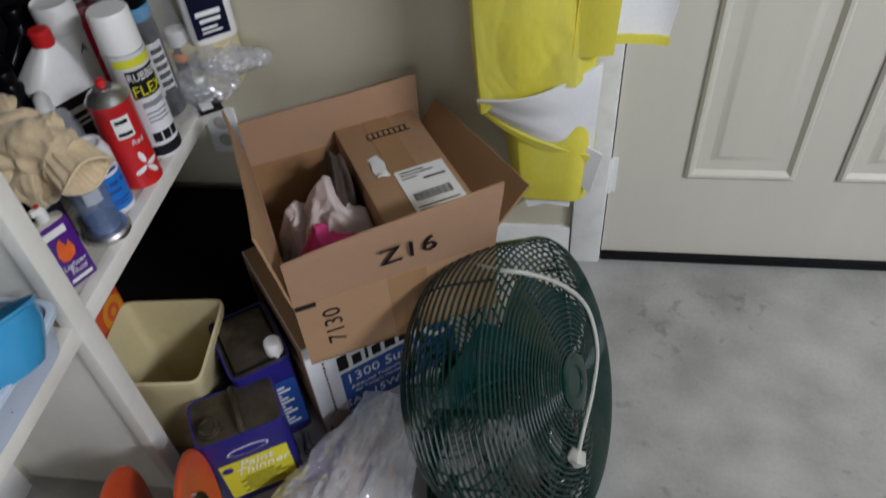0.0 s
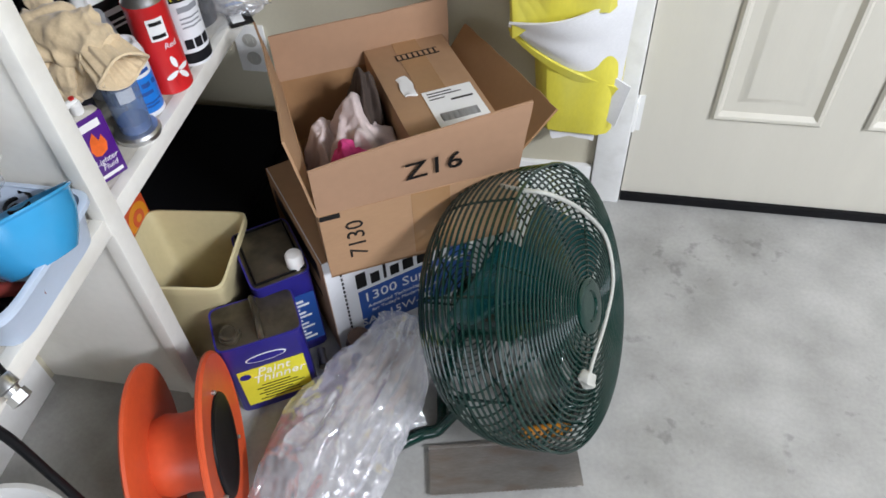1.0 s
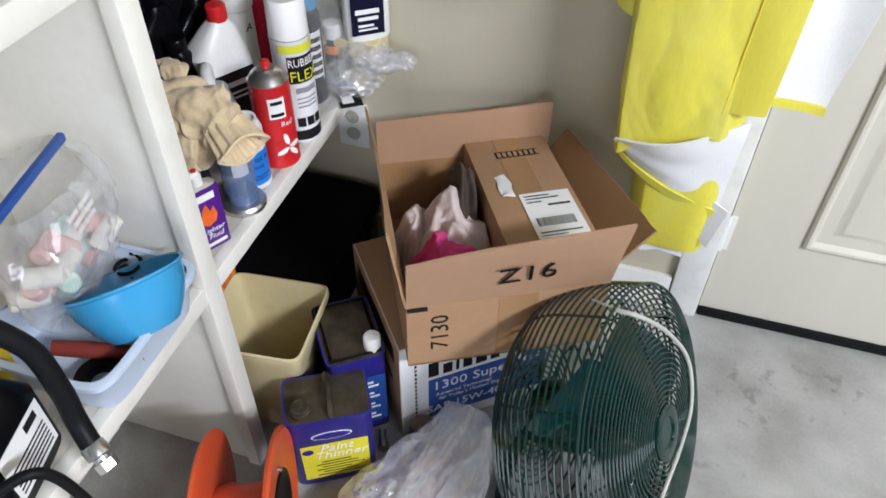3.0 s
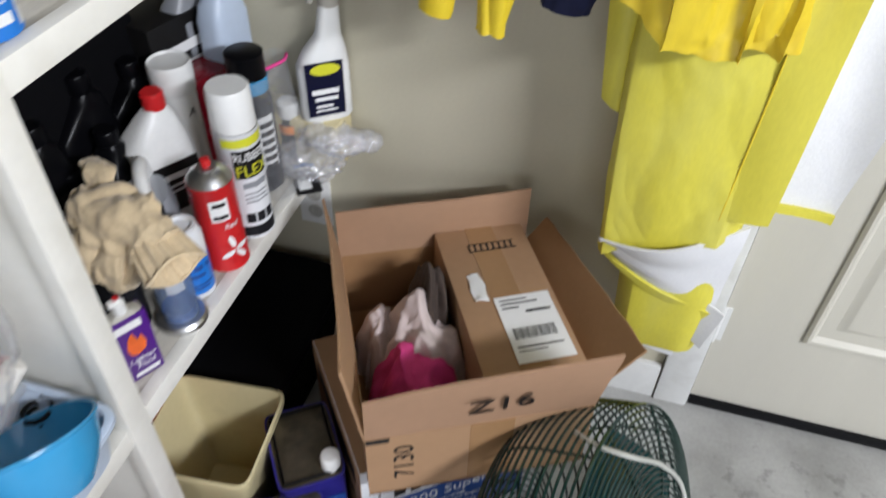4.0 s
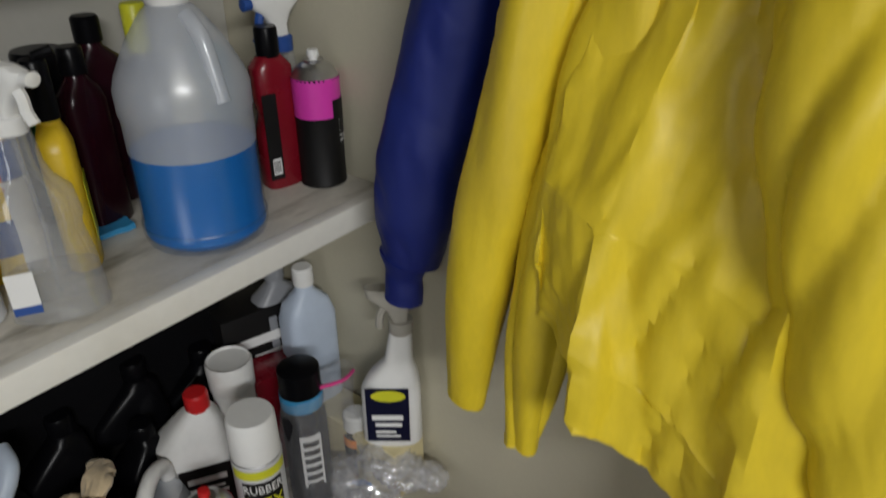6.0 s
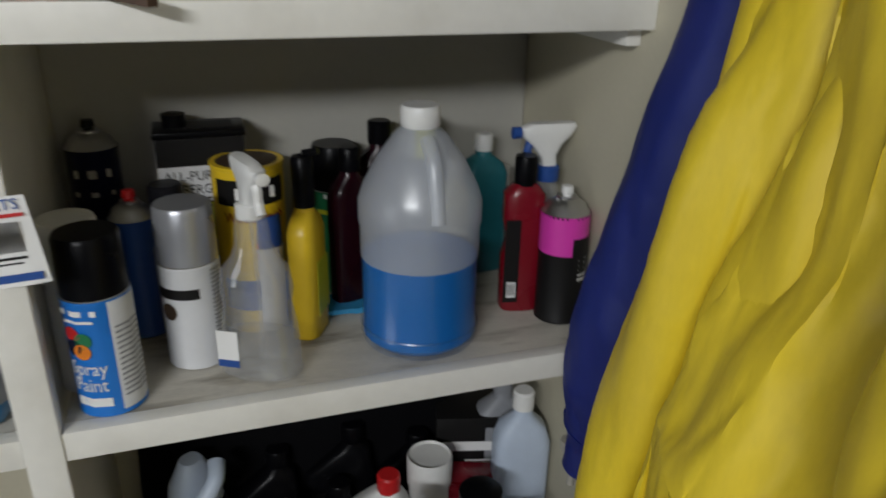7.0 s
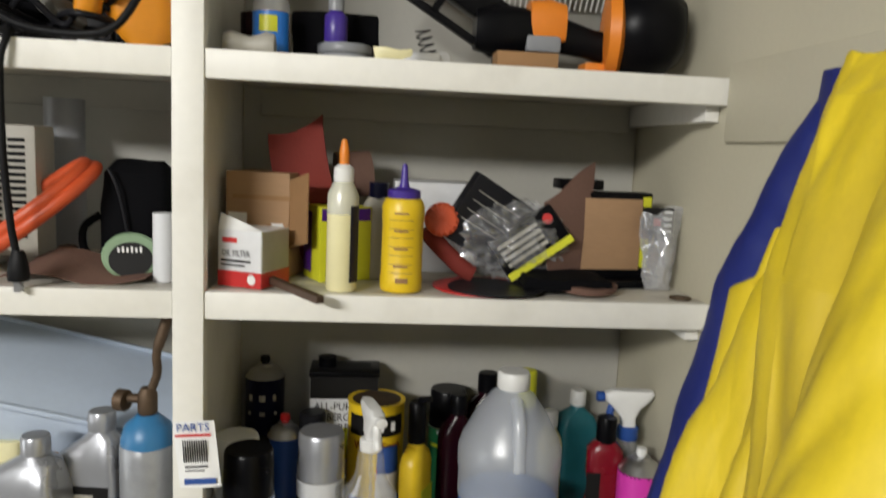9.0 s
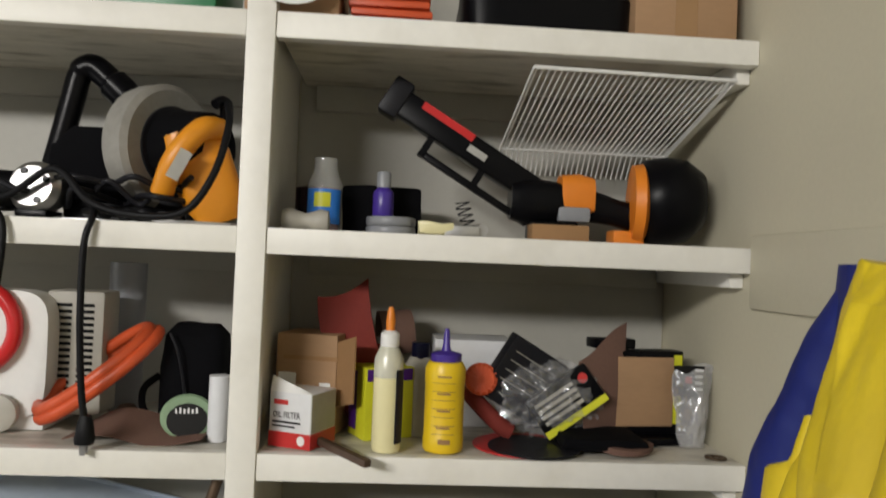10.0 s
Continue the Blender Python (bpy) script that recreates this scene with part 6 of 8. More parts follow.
for k, (lx, ly, lz, s) in enumerate(((0.0, 0.0, 0.03, 0.045), (0.045, 0.035, 0.055, 0.034), (0.085, 0.055, 0.050, 0.024), (0.02, 0.03, 0.07, 0.035))):
    bm, sc = ico(4, s * 1.3, s, s * 0.7)
    part("film", xf(cloth_lump(bm, 11.0 + k, 0.7), Matrix.Translation((lx, ly, lz)) @ sc), M["film"], loose, sharp=80)
blister = thing("blister_pack", pose(0.000, -0.115, S1 + 0.001, 0, 0, 35), "small black and white blister pack at the shelf edge", "package")
part("card", box(-0.022, 0.022, -0.045, 0.045, 0.0, 0.003, 0.001), M["ink"], blister)
part("print", join(box(-0.016, 0.006, -0.035, -0.005, 0.0031, 0.0034), box(-0.018, 0.018, 0.024, 0.028, 0.0031, 0.0034)), M["paper"], blister)
part("blue_print", box(-0.02, 0.02, 0.030, 0.042, 0.0031, 0.0035), M["cyan_print"], blister)
ob = slim_bottle("orange_band_bottle", -0.045, -0.060, S1, 0, 0.021, 0.021, 0.120, M["darkgrey"], M["white"], "small dark bottle with a white cap and orange band", 2, 0.028, 0.020)
part("orange_band", lathe([(0.0212, 0.062), (0.0216, 0.063), (0.0216, 0.078), (0.0212, 0.079)], 26, caps=False), M["tool_orange"], ob)

# spray cleaner standing on a low tub
perch = thing("beige_tub", pose(-0.090, -0.046, S1), "low beige plastic tub holding the spray cleaner", "tub")
part("body", box(-0.035, 0.140, -0.030, 0.038, 0.0, 0.096, 0.004), M["bucket"], perch)
clean = thing("spray_cleaner", pose(0.020, -0.044, S1 + 0.0962, 0, 0, -52) @ Matrix.Scale(1.15, 4), "white trigger spray cleaner bottle with a dark navy label", "spray bottle")
part("bottle", loft([(0.0, 0.020, 0.036), (0.004, 0.022, 0.039), (0.085, 0.022, 0.038), (0.105, 0.020, 0.032, 0, 0.004), (0.130, 0.015, 0.018, 0, 0.012), (0.175, 0.013, 0.0135, 0, 0.016)], 32, 2.8), M["white"], clean)
part("label", box(0.0212, 0.0226, -0.031, 0.024, 0.012, 0.098), M["navy"], clean, "dark navy label")
part("yellow_patch", xf(loft([(0, 0.022, 0.009), (0.0005, 0.022, 0.009)], 24), at_face(-0.002, 0.087, 0.0227)), M["lemon"], clean)
part("label_print", bars([(-0.024, 0.016, 0.052, 0.008), (-0.02, 0.014, 0.040, 0.006), (-0.02, 0.006, 0.028, 0.004), (-0.02, 0.012, 0.021, 0.003)], 0.0227), M["paper"], clean)
for nm, bm, mm in (("collar", lathe([(0.0145, 0.172), (0.015, 0.174), (0.015, 0.189), (0.0, 0.190)], 22), M["heater"]),
                   ("spray_head", loft([(0.188, 0.009, 0.009), (0.205, 0.010, 0.014, 0, -0.003), (0.222, 0.0105, 0.030, 0, -0.010), (0.234, 0.010, 0.034, 0, -0.008)], 24, 3.2), M["heater"])):
    part(nm, xf(bm, Matrix.Translation((0, 0.016, 0))), mm, clean)
part("trigger", xf(tube(smooth_path([(0, -0.010, 0.212), (0, -0.018, 0.196), (0, -0.020, 0.178)], 5), 0.005, 8), Matrix.Translation((0, 0.01, 0))), M["heater"], clean)

# back of the bottom shelf
rj = thing("red_cap_jug", pose(-0.170, -0.262, S1, 0, 0, -30), "white handled jug with a red cap and black label", "jug")
part("body", loft([(0.0, 0.034, 0.054), (0.005, 0.037, 0.057), (0.10, 0.037, 0.057), (0.150, 0.036, 0.052, 0, -0.002), (0.185, 0.022, 0.030, 0, 0.010), (0.200, 0.015, 0.016, 0, 0.014)], 36, 3.2), M["trim"], rj)
part("cap", xf(lathe([(0.0175, 0.198), (0.0175, 0.222), (0.015, 0.225), (0.0, 0.225)], 26), Matrix.Translation((0, 0.014, 0))), M["red"], rj, "red screw cap")
part("label", box(0.0368, 0.0378, -0.030, 0.045, 0.03, 0.118), M["ink"], rj)
part("label_print", bars([(-0.02, 0.035, 0.095, 0.010), (-0.02, 0.030, 0.078, 0.004), (-0.02, 0.034, 0.068, 0.004)], 0.0380), M["paper"], rj)
gj = thing("handled_white_jug", pose(-0.135, -0.352, S1, 0, 0, 35), "small milky plastic jug seen from its loop handle", "jug")
part("body", loft([(0.0, 0.035, 0.045), (0.004, 0.038, 0.048), (0.09, 0.038, 0.048), (0.120, 0.030, 0.040)], 32, 3), M["jug"], gj)
part("handle", tube(smooth_path([(-0.005, -0.040, 0.110), (0.0, -0.035, 0.140), (0.0, 0.0, 0.158), (0.0, 0.035, 0.145), (0.0, 0.044, 0.110)], 6), [0.011] * 25, 12), M["trim"], gj)
wc = thing("white_tube_bottle", pose(-0.170, -0.185, S1), "white cylindrical bottle with a ribbed white cap", "bottle")
part("body", lathe([(0.0, 0.0), (0.030, 0.0), (0.031, 0.004), (0.031, 0.185), (0.029, 0.19)], 30), M["trim"], wc)
part("cap", lathe([(0.031, 0.190), (0.0335, 0.193), (0.0345, 0.235), (0.032, 0.240), (0.030, 0.236), (0.0, 0.234)], 30), M["trim"], wc)
round_text(wc, "A", 0.020, 0.031, 0.16, M["ink"], -20, 0.2)
bx = thing("black_carton", pose(-0.245, -0.095, S1, 0, 0, -15), "black printed carton with a white panel", "box")
part("body", box(-0.045, 0.045, -0.055, 0.055, 0.0, 0.265, 0.002), M["ink"], bx)
part("white_panel", join(box(0.0452, 0.0458, -0.045, 0.045, 0.205, 0.222), box(0.0452, 0.0458, -0.01, 0.045, 0.165, 0.188)), M["paper"], bx)
part("orange_line", box(0.0452, 0.0458, -0.045, 0.045, 0.145, 0.152), M["tool_orange"], bx)
gb = slim_bottle("grey_oil_bottle", -0.215, -0.052, S1, -10, 0.026, 0.046, 0.330, M["grey"], M["grey"], "tall grey oil bottle against the wall", 4.0, 0.03, 0.016)
lb = slim_bottle("pale_blue_bottle", -0.150, -0.047, S1, -10, 0.028, 0.042, 0.340, M["traywhite"], M["white"], "tall pale blue bottle against the wall", 4.0, 0.03, 0.016)
rbx = thing("red_carton", pose(-0.165, -0.118, S1, 0, 0, -20), "small dark red box behind the bagged bottle", "box")
part("body", box(-0.03, 0.03, -0.035, 0.035, 0.0, 0.190, 0.002), M["darkred"], rbx)
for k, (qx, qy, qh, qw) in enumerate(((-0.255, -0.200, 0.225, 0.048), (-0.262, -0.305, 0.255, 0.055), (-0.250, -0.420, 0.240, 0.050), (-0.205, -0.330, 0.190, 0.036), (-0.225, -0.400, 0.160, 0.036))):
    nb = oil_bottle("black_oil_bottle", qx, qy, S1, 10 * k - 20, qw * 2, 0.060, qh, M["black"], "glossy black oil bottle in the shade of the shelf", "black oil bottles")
# black sheets added to hide the lit wall and darken the shelf's back
tarp = thing("dark_tarp", pose(-0.282, -0.31, S1), "dark creased sheets added to darken the shelf behind the oil bottles", "tarp")
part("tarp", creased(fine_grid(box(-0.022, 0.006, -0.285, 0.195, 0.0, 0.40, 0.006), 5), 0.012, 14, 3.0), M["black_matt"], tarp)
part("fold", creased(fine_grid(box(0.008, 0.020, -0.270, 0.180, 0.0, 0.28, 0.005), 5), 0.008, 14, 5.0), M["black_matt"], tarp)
# black lower body; the upper part and handle are pale blue
hw = thing("white_loop_jug", pose(-0.215, -0.520, S1, 0, 0, 40), "jug with a black body, pale blue top and loop handle in the shelf corner", "jug")
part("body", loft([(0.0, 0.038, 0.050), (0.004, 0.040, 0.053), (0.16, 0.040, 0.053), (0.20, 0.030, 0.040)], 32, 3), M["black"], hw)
part("upper", loft([(0.2005, 0.030, 0.040), (0.24, 0.026, 0.034), (0.275, 0.014, 0.015)], 32, 2.6), M["traywhite"], hw)
part("handle", tube(smooth_path([(0.020, -0.030, 0.215), (0.045, -0.030, 0.235), (0.052, -0.005, 0.262), (0.035, 0.015, 0.275)], 6), [0.012] * 19, 12), M["traywhite"], hw)

# ---- bottom shelf, left bay: tray, bowl, chalk ----
tray = thing("plastic_tray", pose(-0.083, -0.779, S1 + 0.001) @ Matrix.Diagonal((1, 1.10, 1, 1)), "pale blue plastic tray holding a bowl and odds and ends", "tray")
part("shell", loft([(0.0, 0.088, 0.088), (0.055, 0.096, 0.096), (0.062, 0.101, 0.101), (0.066, 0.101, 0.101), (0.066, 0.097, 0.097), (0.056, 0.093, 0.093), (0.005, 0.084, 0.084), (0.004, 0.04, 0.04)], 44, 8), M["traywhite"], tray)
part("rim", loft([(0.060, 0.1012, 0.1012), (0.060, 0.1045, 0.1045), (0.0675, 0.1045, 0.1045), (0.0690, 0.1025, 0.1025), (0.0690, 0.0965, 0.0965), (0.0665, 0.0965, 0.0965)], 44, 8, False), M["traywhite"], tray)
bowl = thing("blue_bowl", Matrix.Translation((-0.008, -0.770, S1 + 0.040)) @ Vector((-0.45, 0.33, 0.83)).to_track_quat("Z", "Y").to_matrix().to_4x4(), "bright blue plastic bowl tilted in the tray", "bowl")
part("bowl", lathe([(0.0, 0.001), (0.046, 0.0), (0.049, 0.004), (0.060, 0.020), (0.072, 0.046), (0.076, 0.068), (0.080, 0.071), (0.0795, 0.074), (0.075, 0.073), (0.070, 0.048), (0.056, 0.02), (0.045, 0.007), (0.0, 0.006)], 48), M["cyan"], bowl)
hm = thing("hammer_handle", pose(-0.040, -0.812, S1 + 0.030, 0, 4, 16), "worn red-brown wooden handle lying in the tray", "handle")
part("handle", crumple(tube([(-0.07, 0, 0), (-0.03, 0, 0), (0.02, 0, 0.002), (0.048, 0, 0.002)], [0.010, 0.012, 0.009, 0.011], 14), 0.002, 60), M["brick"], hm)
tr_ring = thing("tape_roll", pose(-0.036, -0.842, S1 + 0.0065), "black rubber ring lying in the tray", "ring")
part("ring", lathe([(0.014, 0.0), (0.030, 0.0), (0.032, 0.003), (0.032, 0.012), (0.030, 0.015), (0.014, 0.015), (0.013, 0.010), (0.013, 0.003), (0.014, 0.0)], 36, caps=False), M["rubber"], tr_ring)
strap = thing("black_cable_coil", pose(-0.085, -0.690, S1 + 0.028), "small coil of black cable at the tray's corner", "cable")
part("coil", tube([(0.018 * math.cos(k * 0.5), 0.018 * math.sin(k * 0.5), 0.010 + 0.0008 * k) for k in range(30)], 0.003, 8), M["black"], strap)
chalk = thing("chalk_bag", pose(-0.108, -0.752, S1 + 0.050, 0, 0, 12) @ Matrix.Scale(1.15, 4), "clear zip bag of pastel chalk pieces", "bag")
random.seed(4)
for k in range(16):
    mm = ("chalk_pink", "chalk_white", "chalk_mint", "chalk_white", "chalk_pink")[k % 5]
    part("chalk_piece", xf(loft([(-0.020, 0.009, 0.009), (-0.018, 0.011, 0.011), (0.018, 0.012, 0.012), (0.020, 0.010, 0.010)], 16),
                           pose(random.uniform(-0.035, 0.035), random.uniform(-0.055, 0.055), 0.035 + random.uniform(0, 0.045), random.uniform(0, 180), random.uniform(0, 180), 0)), M[mm], chalk)
cbag = loft([(0.016 + 0.159 * q / 24, 0.004 + 0.050 * math.sin(math.pi * min(1, 0.25 + 0.75 * (1 - q / 24))) ** 0.8, 0.066 + 0.012 * math.sin(math.pi * q / 24)) for q in range(25)], 72, 2.6, cap=False)
part("bag", creased(cbag, 0.016, 16, 8, 0.5, 0.2, 0.8), M["pouch"], chalk, sharp=70)
part("zip_edge", box(-0.004, 0.004, -0.070, 0.070, 0.172, 0.182, 0.002), M["blue_ink"], chalk, "blue zip edge")
part("white_print", bars([(-0.02, 0.03, 0.135, 0.006), (-0.014, 0.03, 0.124, 0.006), (-0.012, 0.028, 0.113, 0.006)], 0.034), M["paper"], chalk)

hose = thing("grease_hose", pose(0, 0, 0), "black rubber hose with a steel fitting lying over the shelf edge", "hose")
part("hose", tube(smooth_path([(-0.13, -1.05, S1 + 0.26), (-0.07, -0.960, S1 + 0.255), (-0.020, -0.918, S1 + 0.180), (-0.004, -0.916, S1 + 0.105), (0.006, -0.924, S1 + 0.060), (0.024, -0.935, S1 + 0.032)], 8), 0.0125, 14), M["rubber"], hose)
part("fitting", xf(join(lathe([(0.013, 0), (0.0145, 0.002), (0.0145, 0.016), (0.010, 0.018), (0.009, 0.024)], 18), lathe([(0.013, 0.024), (0.013, 0.036), (0.006, 0.038)], 6)), Matrix.Translation((0.024, -0.935, S1 + 0.032)) @ Vector((0.66, -0.26, -0.62)).to_track_quat("Z", "Y").to_matrix().to_4x4()), M["steel"], hose)
cable = thing("black_cable", pose(0, 0, 0), "thin black cable hanging from the shelf to the floor", "cable")
part("cable", tube(smooth_path([(-0.06, -1.10, S1 + 0.010), (0.00, -1.05, S1 + 0.085), (0.040, -1.008, S1 + 0.100), (0.052, -0.990, S1 + 0.020), (0.052, -0.983, S1 - 0.100), (0.056, -0.980, S1 - 0.230), (0.075, -0.985, 0.10), (0.13, -1.00, 0.012), (0.25, -1.06, 0.0065)], 8), 0.0062, 10), M["rubber"], cable)
can_bk = thing("black_oil_jug", pose(-0.060, -0.985, S1, 0, 0, 14), "black oil jug with a white information label", "oil jug")
part("body", loft([(0.0, 0.040, 0.060), (0.004, 0.043, 0.063), (0.10, 0.043, 0.063), (0.14, 0.030, 0.040), (0.15, 0.016, 0.016)], 36, 5), M["black"], can_bk)
part("label", box(0.0428, 0.0438, -0.040, 0.045, 0.020, 0.095), M["paper"], can_bk)
part("label_print", bars([(-0.034, 0.038, 0.028 + i * 0.007, 0.0025) for i in range(6)] + [(0.010, 0.034, 0.083, 0.012)], 0.0440), M["ink"], can_bk)
yc = thing("yellow_pad", pose(-0.160, -0.905, S1, 0, 0, 10), "yellow sponge pack behind the black jug", "package")
part("body", crumple(fine_grid(box(-0.03, 0.03, -0.04, 0.04, 0.002, 0.085, 0.006), 2), 0.006, 30, 2), M["yellow"], yc)

# ---- third shelf, right bay ----
fil = thing("oil_filter_box", pose(-0.062, -0.572, S3, 0, 0, -24) @ Matrix.Diagonal((0.9, 0.80, 0.90, 1)), "open white and red oil filter carton", "box")
part("body", box(-0.036, 0.036, -0.038, 0.038, 0.0, 0.078, 0.0015), M["whitebox"], fil)
part("red_base", join(box(0.0362, 0.0368, -0.038, 0.038, 0.0005, 0.022), box(-0.036, 0.0362, 0.0382, 0.0388, 0.0005, 0.022)), M["red_ink"], fil)
part("olive_side", box(-0.034, 0.034, 0.0382, 0.0387, 0.023, 0.077), M["heater"], fil)
part("print", join(text_bm("OIL FILTER", 0.0125, at_face(-0.006, 0.046, 0.0368), 0.0002, squash=0.85), bars([(-0.032, 0.020, 0.036, 0.003), (-0.032, 0.010, 0.030, 0.0025)], 0.0366)), M["ink"], fil)
part("red_mark", bars([(-0.030, -0.004, 0.064, 0.007)], 0.0366), M["red_ink"], fil)
part("round_mark", xf(lathe([(0.007, 0), (0.007, 0.0004)], 20), pose(0.0372, 0.022, 0.012, 0, 90, 0)), M["paper"], fil)
part("lid_flap", sheet(lambda u, v: Vector((0.036 - 0.006 * v, -0.038 + 0.076 * u, 0.078 + 0.022 * v * (1 - u))), 8, 4, 0.0012), M["paper"], fil)
part("red_flap", sheet(lambda u, v: Vector((0.036 - 0.060 * v, 0.036, 0.079 + 0.008 * v * (1 - v))), 6, 4, 0.0012), M["red_ink"], fil)
cb = thing("brown_carton", pose(-0.155, -0.560, S3, 0, 0, -14), "upright brown cardboard box with white stickers", "box")
part("body", box(-0.035, 0.045, -0.050, 0.038, 0.0, 0.138, 0.002), M["card"], cb)
part("sticker", box(0.0452, 0.0456, -0.046, -0.020, 0.060, 0.084), M["paper"], cb)
part("sticker", box(0.0452, 0.0456, 0.014, 0.030, 0.055, 0.072), M["paper"], cb)
part("print", bars([(-0.04, 0.04, 0.105, 0.006)], 0.0452), M["card_in"], cb)
tf = part("torn_flap", sheet(lambda u, v: Vector((0.044 + 0.030 * u, 0.038 + 0.034 * u, 0.04 + 0.085 * v + 0.012 * u + 0.01 * math.sin(9 * v))), 6, 6, 0.002), M["card_in"], cb)
glue = thing("glue_bottle", pose(-0.030, -0.462, S3) @ Matrix.Diagonal((1.05, 1.05, 1.06, 1)), "pale yellow wood glue bottle with an orange tip", "glue bottle")
part("bottle", lathe([(0.0, 0.001), (0.0165, 0.001), (0.018, 0.004), (0.018, 0.100), (0.0175, 0.112), (0.011, 0.126), (0.0095, 0.130)], 30), M["cream"], glue)
part("clear_shoulder", lathe([(0.0182, 0.090), (0.0184, 0.092), (0.0179, 0.112), (0.0115, 0.1262), (0.011, 0.127)], 30, caps=False), M["jug"], glue)
part("collar", lathe([(0.011, 0.126), (0.0115, 0.128), (0.0115, 0.142), (0.007, 0.146), (0.0, 0.146)], 24), M["white"], glue)
part("tip", lathe([(0.0062, 0.144), (0.0055, 0.150), (0.0060, 0.158), (0.0045, 0.168), (0.003, 0.174), (0.0, 0.175)], 18), M["tool_orange"], glue, "orange twist tip")
part("label", xf(wrap(fine_grid(box(0, 0.0004, -0.010, 0.012, 0.012, 0.10), 2), 0.0185), pose(0, 0, 0, 0, 0, 62)), M["navy"], glue)
ck = thing("chalk_bottle", pose(-0.042, -0.388, S3) @ Matrix.Diagonal((1.1, 1.1, 1.03, 1)), "yellow marking chalk bottle with a purple spout", "chalk bottle")
part("bottle", lathe([(0.0, 0.001), (0.0225, 0.001), (0.024, 0.004), (0.024, 0.018), (0.0233, 0.02), (0.0233, 0.085), (0.024, 0.087), (0.024, 0.104), (0.0205, 0.112), (0.016, 0.114)], 34), M["yellow"], ck)
part("cap", lathe([(0.0175, 0.112), (0.0185, 0.114), (0.0185, 0.122), (0.014, 0.124), (0.006, 0.126), (0.0045, 0.132), (0.0035, 0.150), (0.0022, 0.154), (0.0, 0.154)], 28), M["violet"], ck, "purple spout cap")
round_bars(ck, [(-0.008, 0.008, 0.096 - i * 0.021, 0.0022) for i in range(4)] + [(-0.014, 0.014, 0.088 - i * 0.0105, 0.0007) for i in range(7)] + [(-0.005, 0.009, 0.016, 0.006)], 0.0237, M["card_in"], -6)
yb = thing("yellow_carton", pose(-0.120, -0.472, S3, 0, 0, 25), "lemon yellow and purple printed carton", "box")
part("body", box(-0.030, 0.030, -0.036, 0.036, 0.0, 0.098, 0.0015), M["lemon"], yb)
part("purple_print", join(box(0.0302, 0.0306, -0.034, 0.034, 0.080, 0.096), box(-0.028, 0.0, -0.0366, -0.0362, 0.01, 0.09)), M["purple"], yb)
part("white_print", bars([(-0.004, 0.012, 0.066 - i * 0.018, 0.012) for i in range(3)], 0.0302), M["paper"], yb)
sd = thing("red_sandpaper_roll", pose(-0.150, -0.520, S3), "curled red sanding belt sticking up behind the boxes", "sandpaper")
part("belt", sheet(lambda u, v: Vector((-0.005 + 0.035 * math.sin(v * 2.6) - 0.02 * v, -0.050 + 0.072 * u + 0.055 * (1 - v) ** 1.4, 0.006 + 0.182 * v + 0.030 * u * v - 0.010 * math.sin(u * 3.1) * v)), 6, 20, 0.0025), M["brick"], sd)
part("belt_curl", xf(sheet(lambda u, v: Vector((0.035 * math.cos(v * 4.5), 0.05 * u - 0.02, 0.03 * math.sin(v * 4.5))), 4, 24, 0.002), pose(-0.06, 0.060, 0.135, 10, 60, 20)), M["brown_sand"], sd)
part("belt_end", sheet(lambda u, v: Vector((-0.05 + 0.03 * v, 0.02 + 0.05 * u, 0.001 + 0.12 * v)), 4, 6, 0.002), M["brick"], sd)
stick = thing("wood_stick", pose(-0.012, -0.525, S3 + 0.006, 0, 3, 38), "dark wooden stick lying on the shelf", "stick")
part("stick", box(-0.07, 0.07, -0.005, 0.005, -0.004, 0.005, 0.001), M["darkwood"], stick)
wb = thing("white_box", pose(-0.235, -0.330, S3), "white cardboard box at the back of the shelf", "box")
part("body", box(-0.05, 0.05, -0.065, 0.055, 0.0, 0.130, 0.002), M["whitebox"], wb)
db = thing("dark_bottle", pose(-0.130, -0.418, S3), "olive bottle with a black cap behind the glue", "bottle")
part("body", loft([(0.0, 0.02, 0.026), (0.09, 0.02, 0.026), (0.11, 0.012, 0.014)], 24, 4), M["heater"], db)
part("cap", lathe([(0.013, 0.108), (0.013, 0.130), (0.0, 0.131)], 20), M["navy"], db)
ow = thing("orange_tool", pose(-0.105, -0.325, S3 + 0.002), "orange chalk-line tool with a round knob", "tool")
part("knob", xf(lathe([(0.0, -0.009), (0.018, -0.009), (0.0225, -0.005), (0.0225, 0.005), (0.018, 0.009), (0.0, 0.009)], 32), pose(0.01, -0.010, 0.084, 0, 80, 0)), M["orange"], ow)
part("knob_rib", xf(join(*[xf(box(-0.022, 0.022, -0.001, 0.001, 0.0085, 0.011), pose(0, 0, 0, 0, 0, k * 22.5)) for k in range(8)]), pose(0.01, -0.010, 0.084, 0, 80, 0)), M["orange"], ow)
part("body", tube(smooth_path([(0.0, -0.03, 0.070), (0.0, -0.012, 0.050), (0.005, 0.018, 0.022), (0.005, 0.035, 0.012)], 5), [0.012] * 16, 14), M["brick"], ow)
ab = thing("bagged_tool_box", pose(-0.110, -0.245, S3), "clear bag around black and silver packaged abrasives", "package")
part("packet", xf(box(-0.012, 0.012, -0.062, 0.040, -0.046, 0.050, 0.004), pose(-0.002, -0.018, 0.078, -30, 8, 10)), M["darkgrey"], ab)
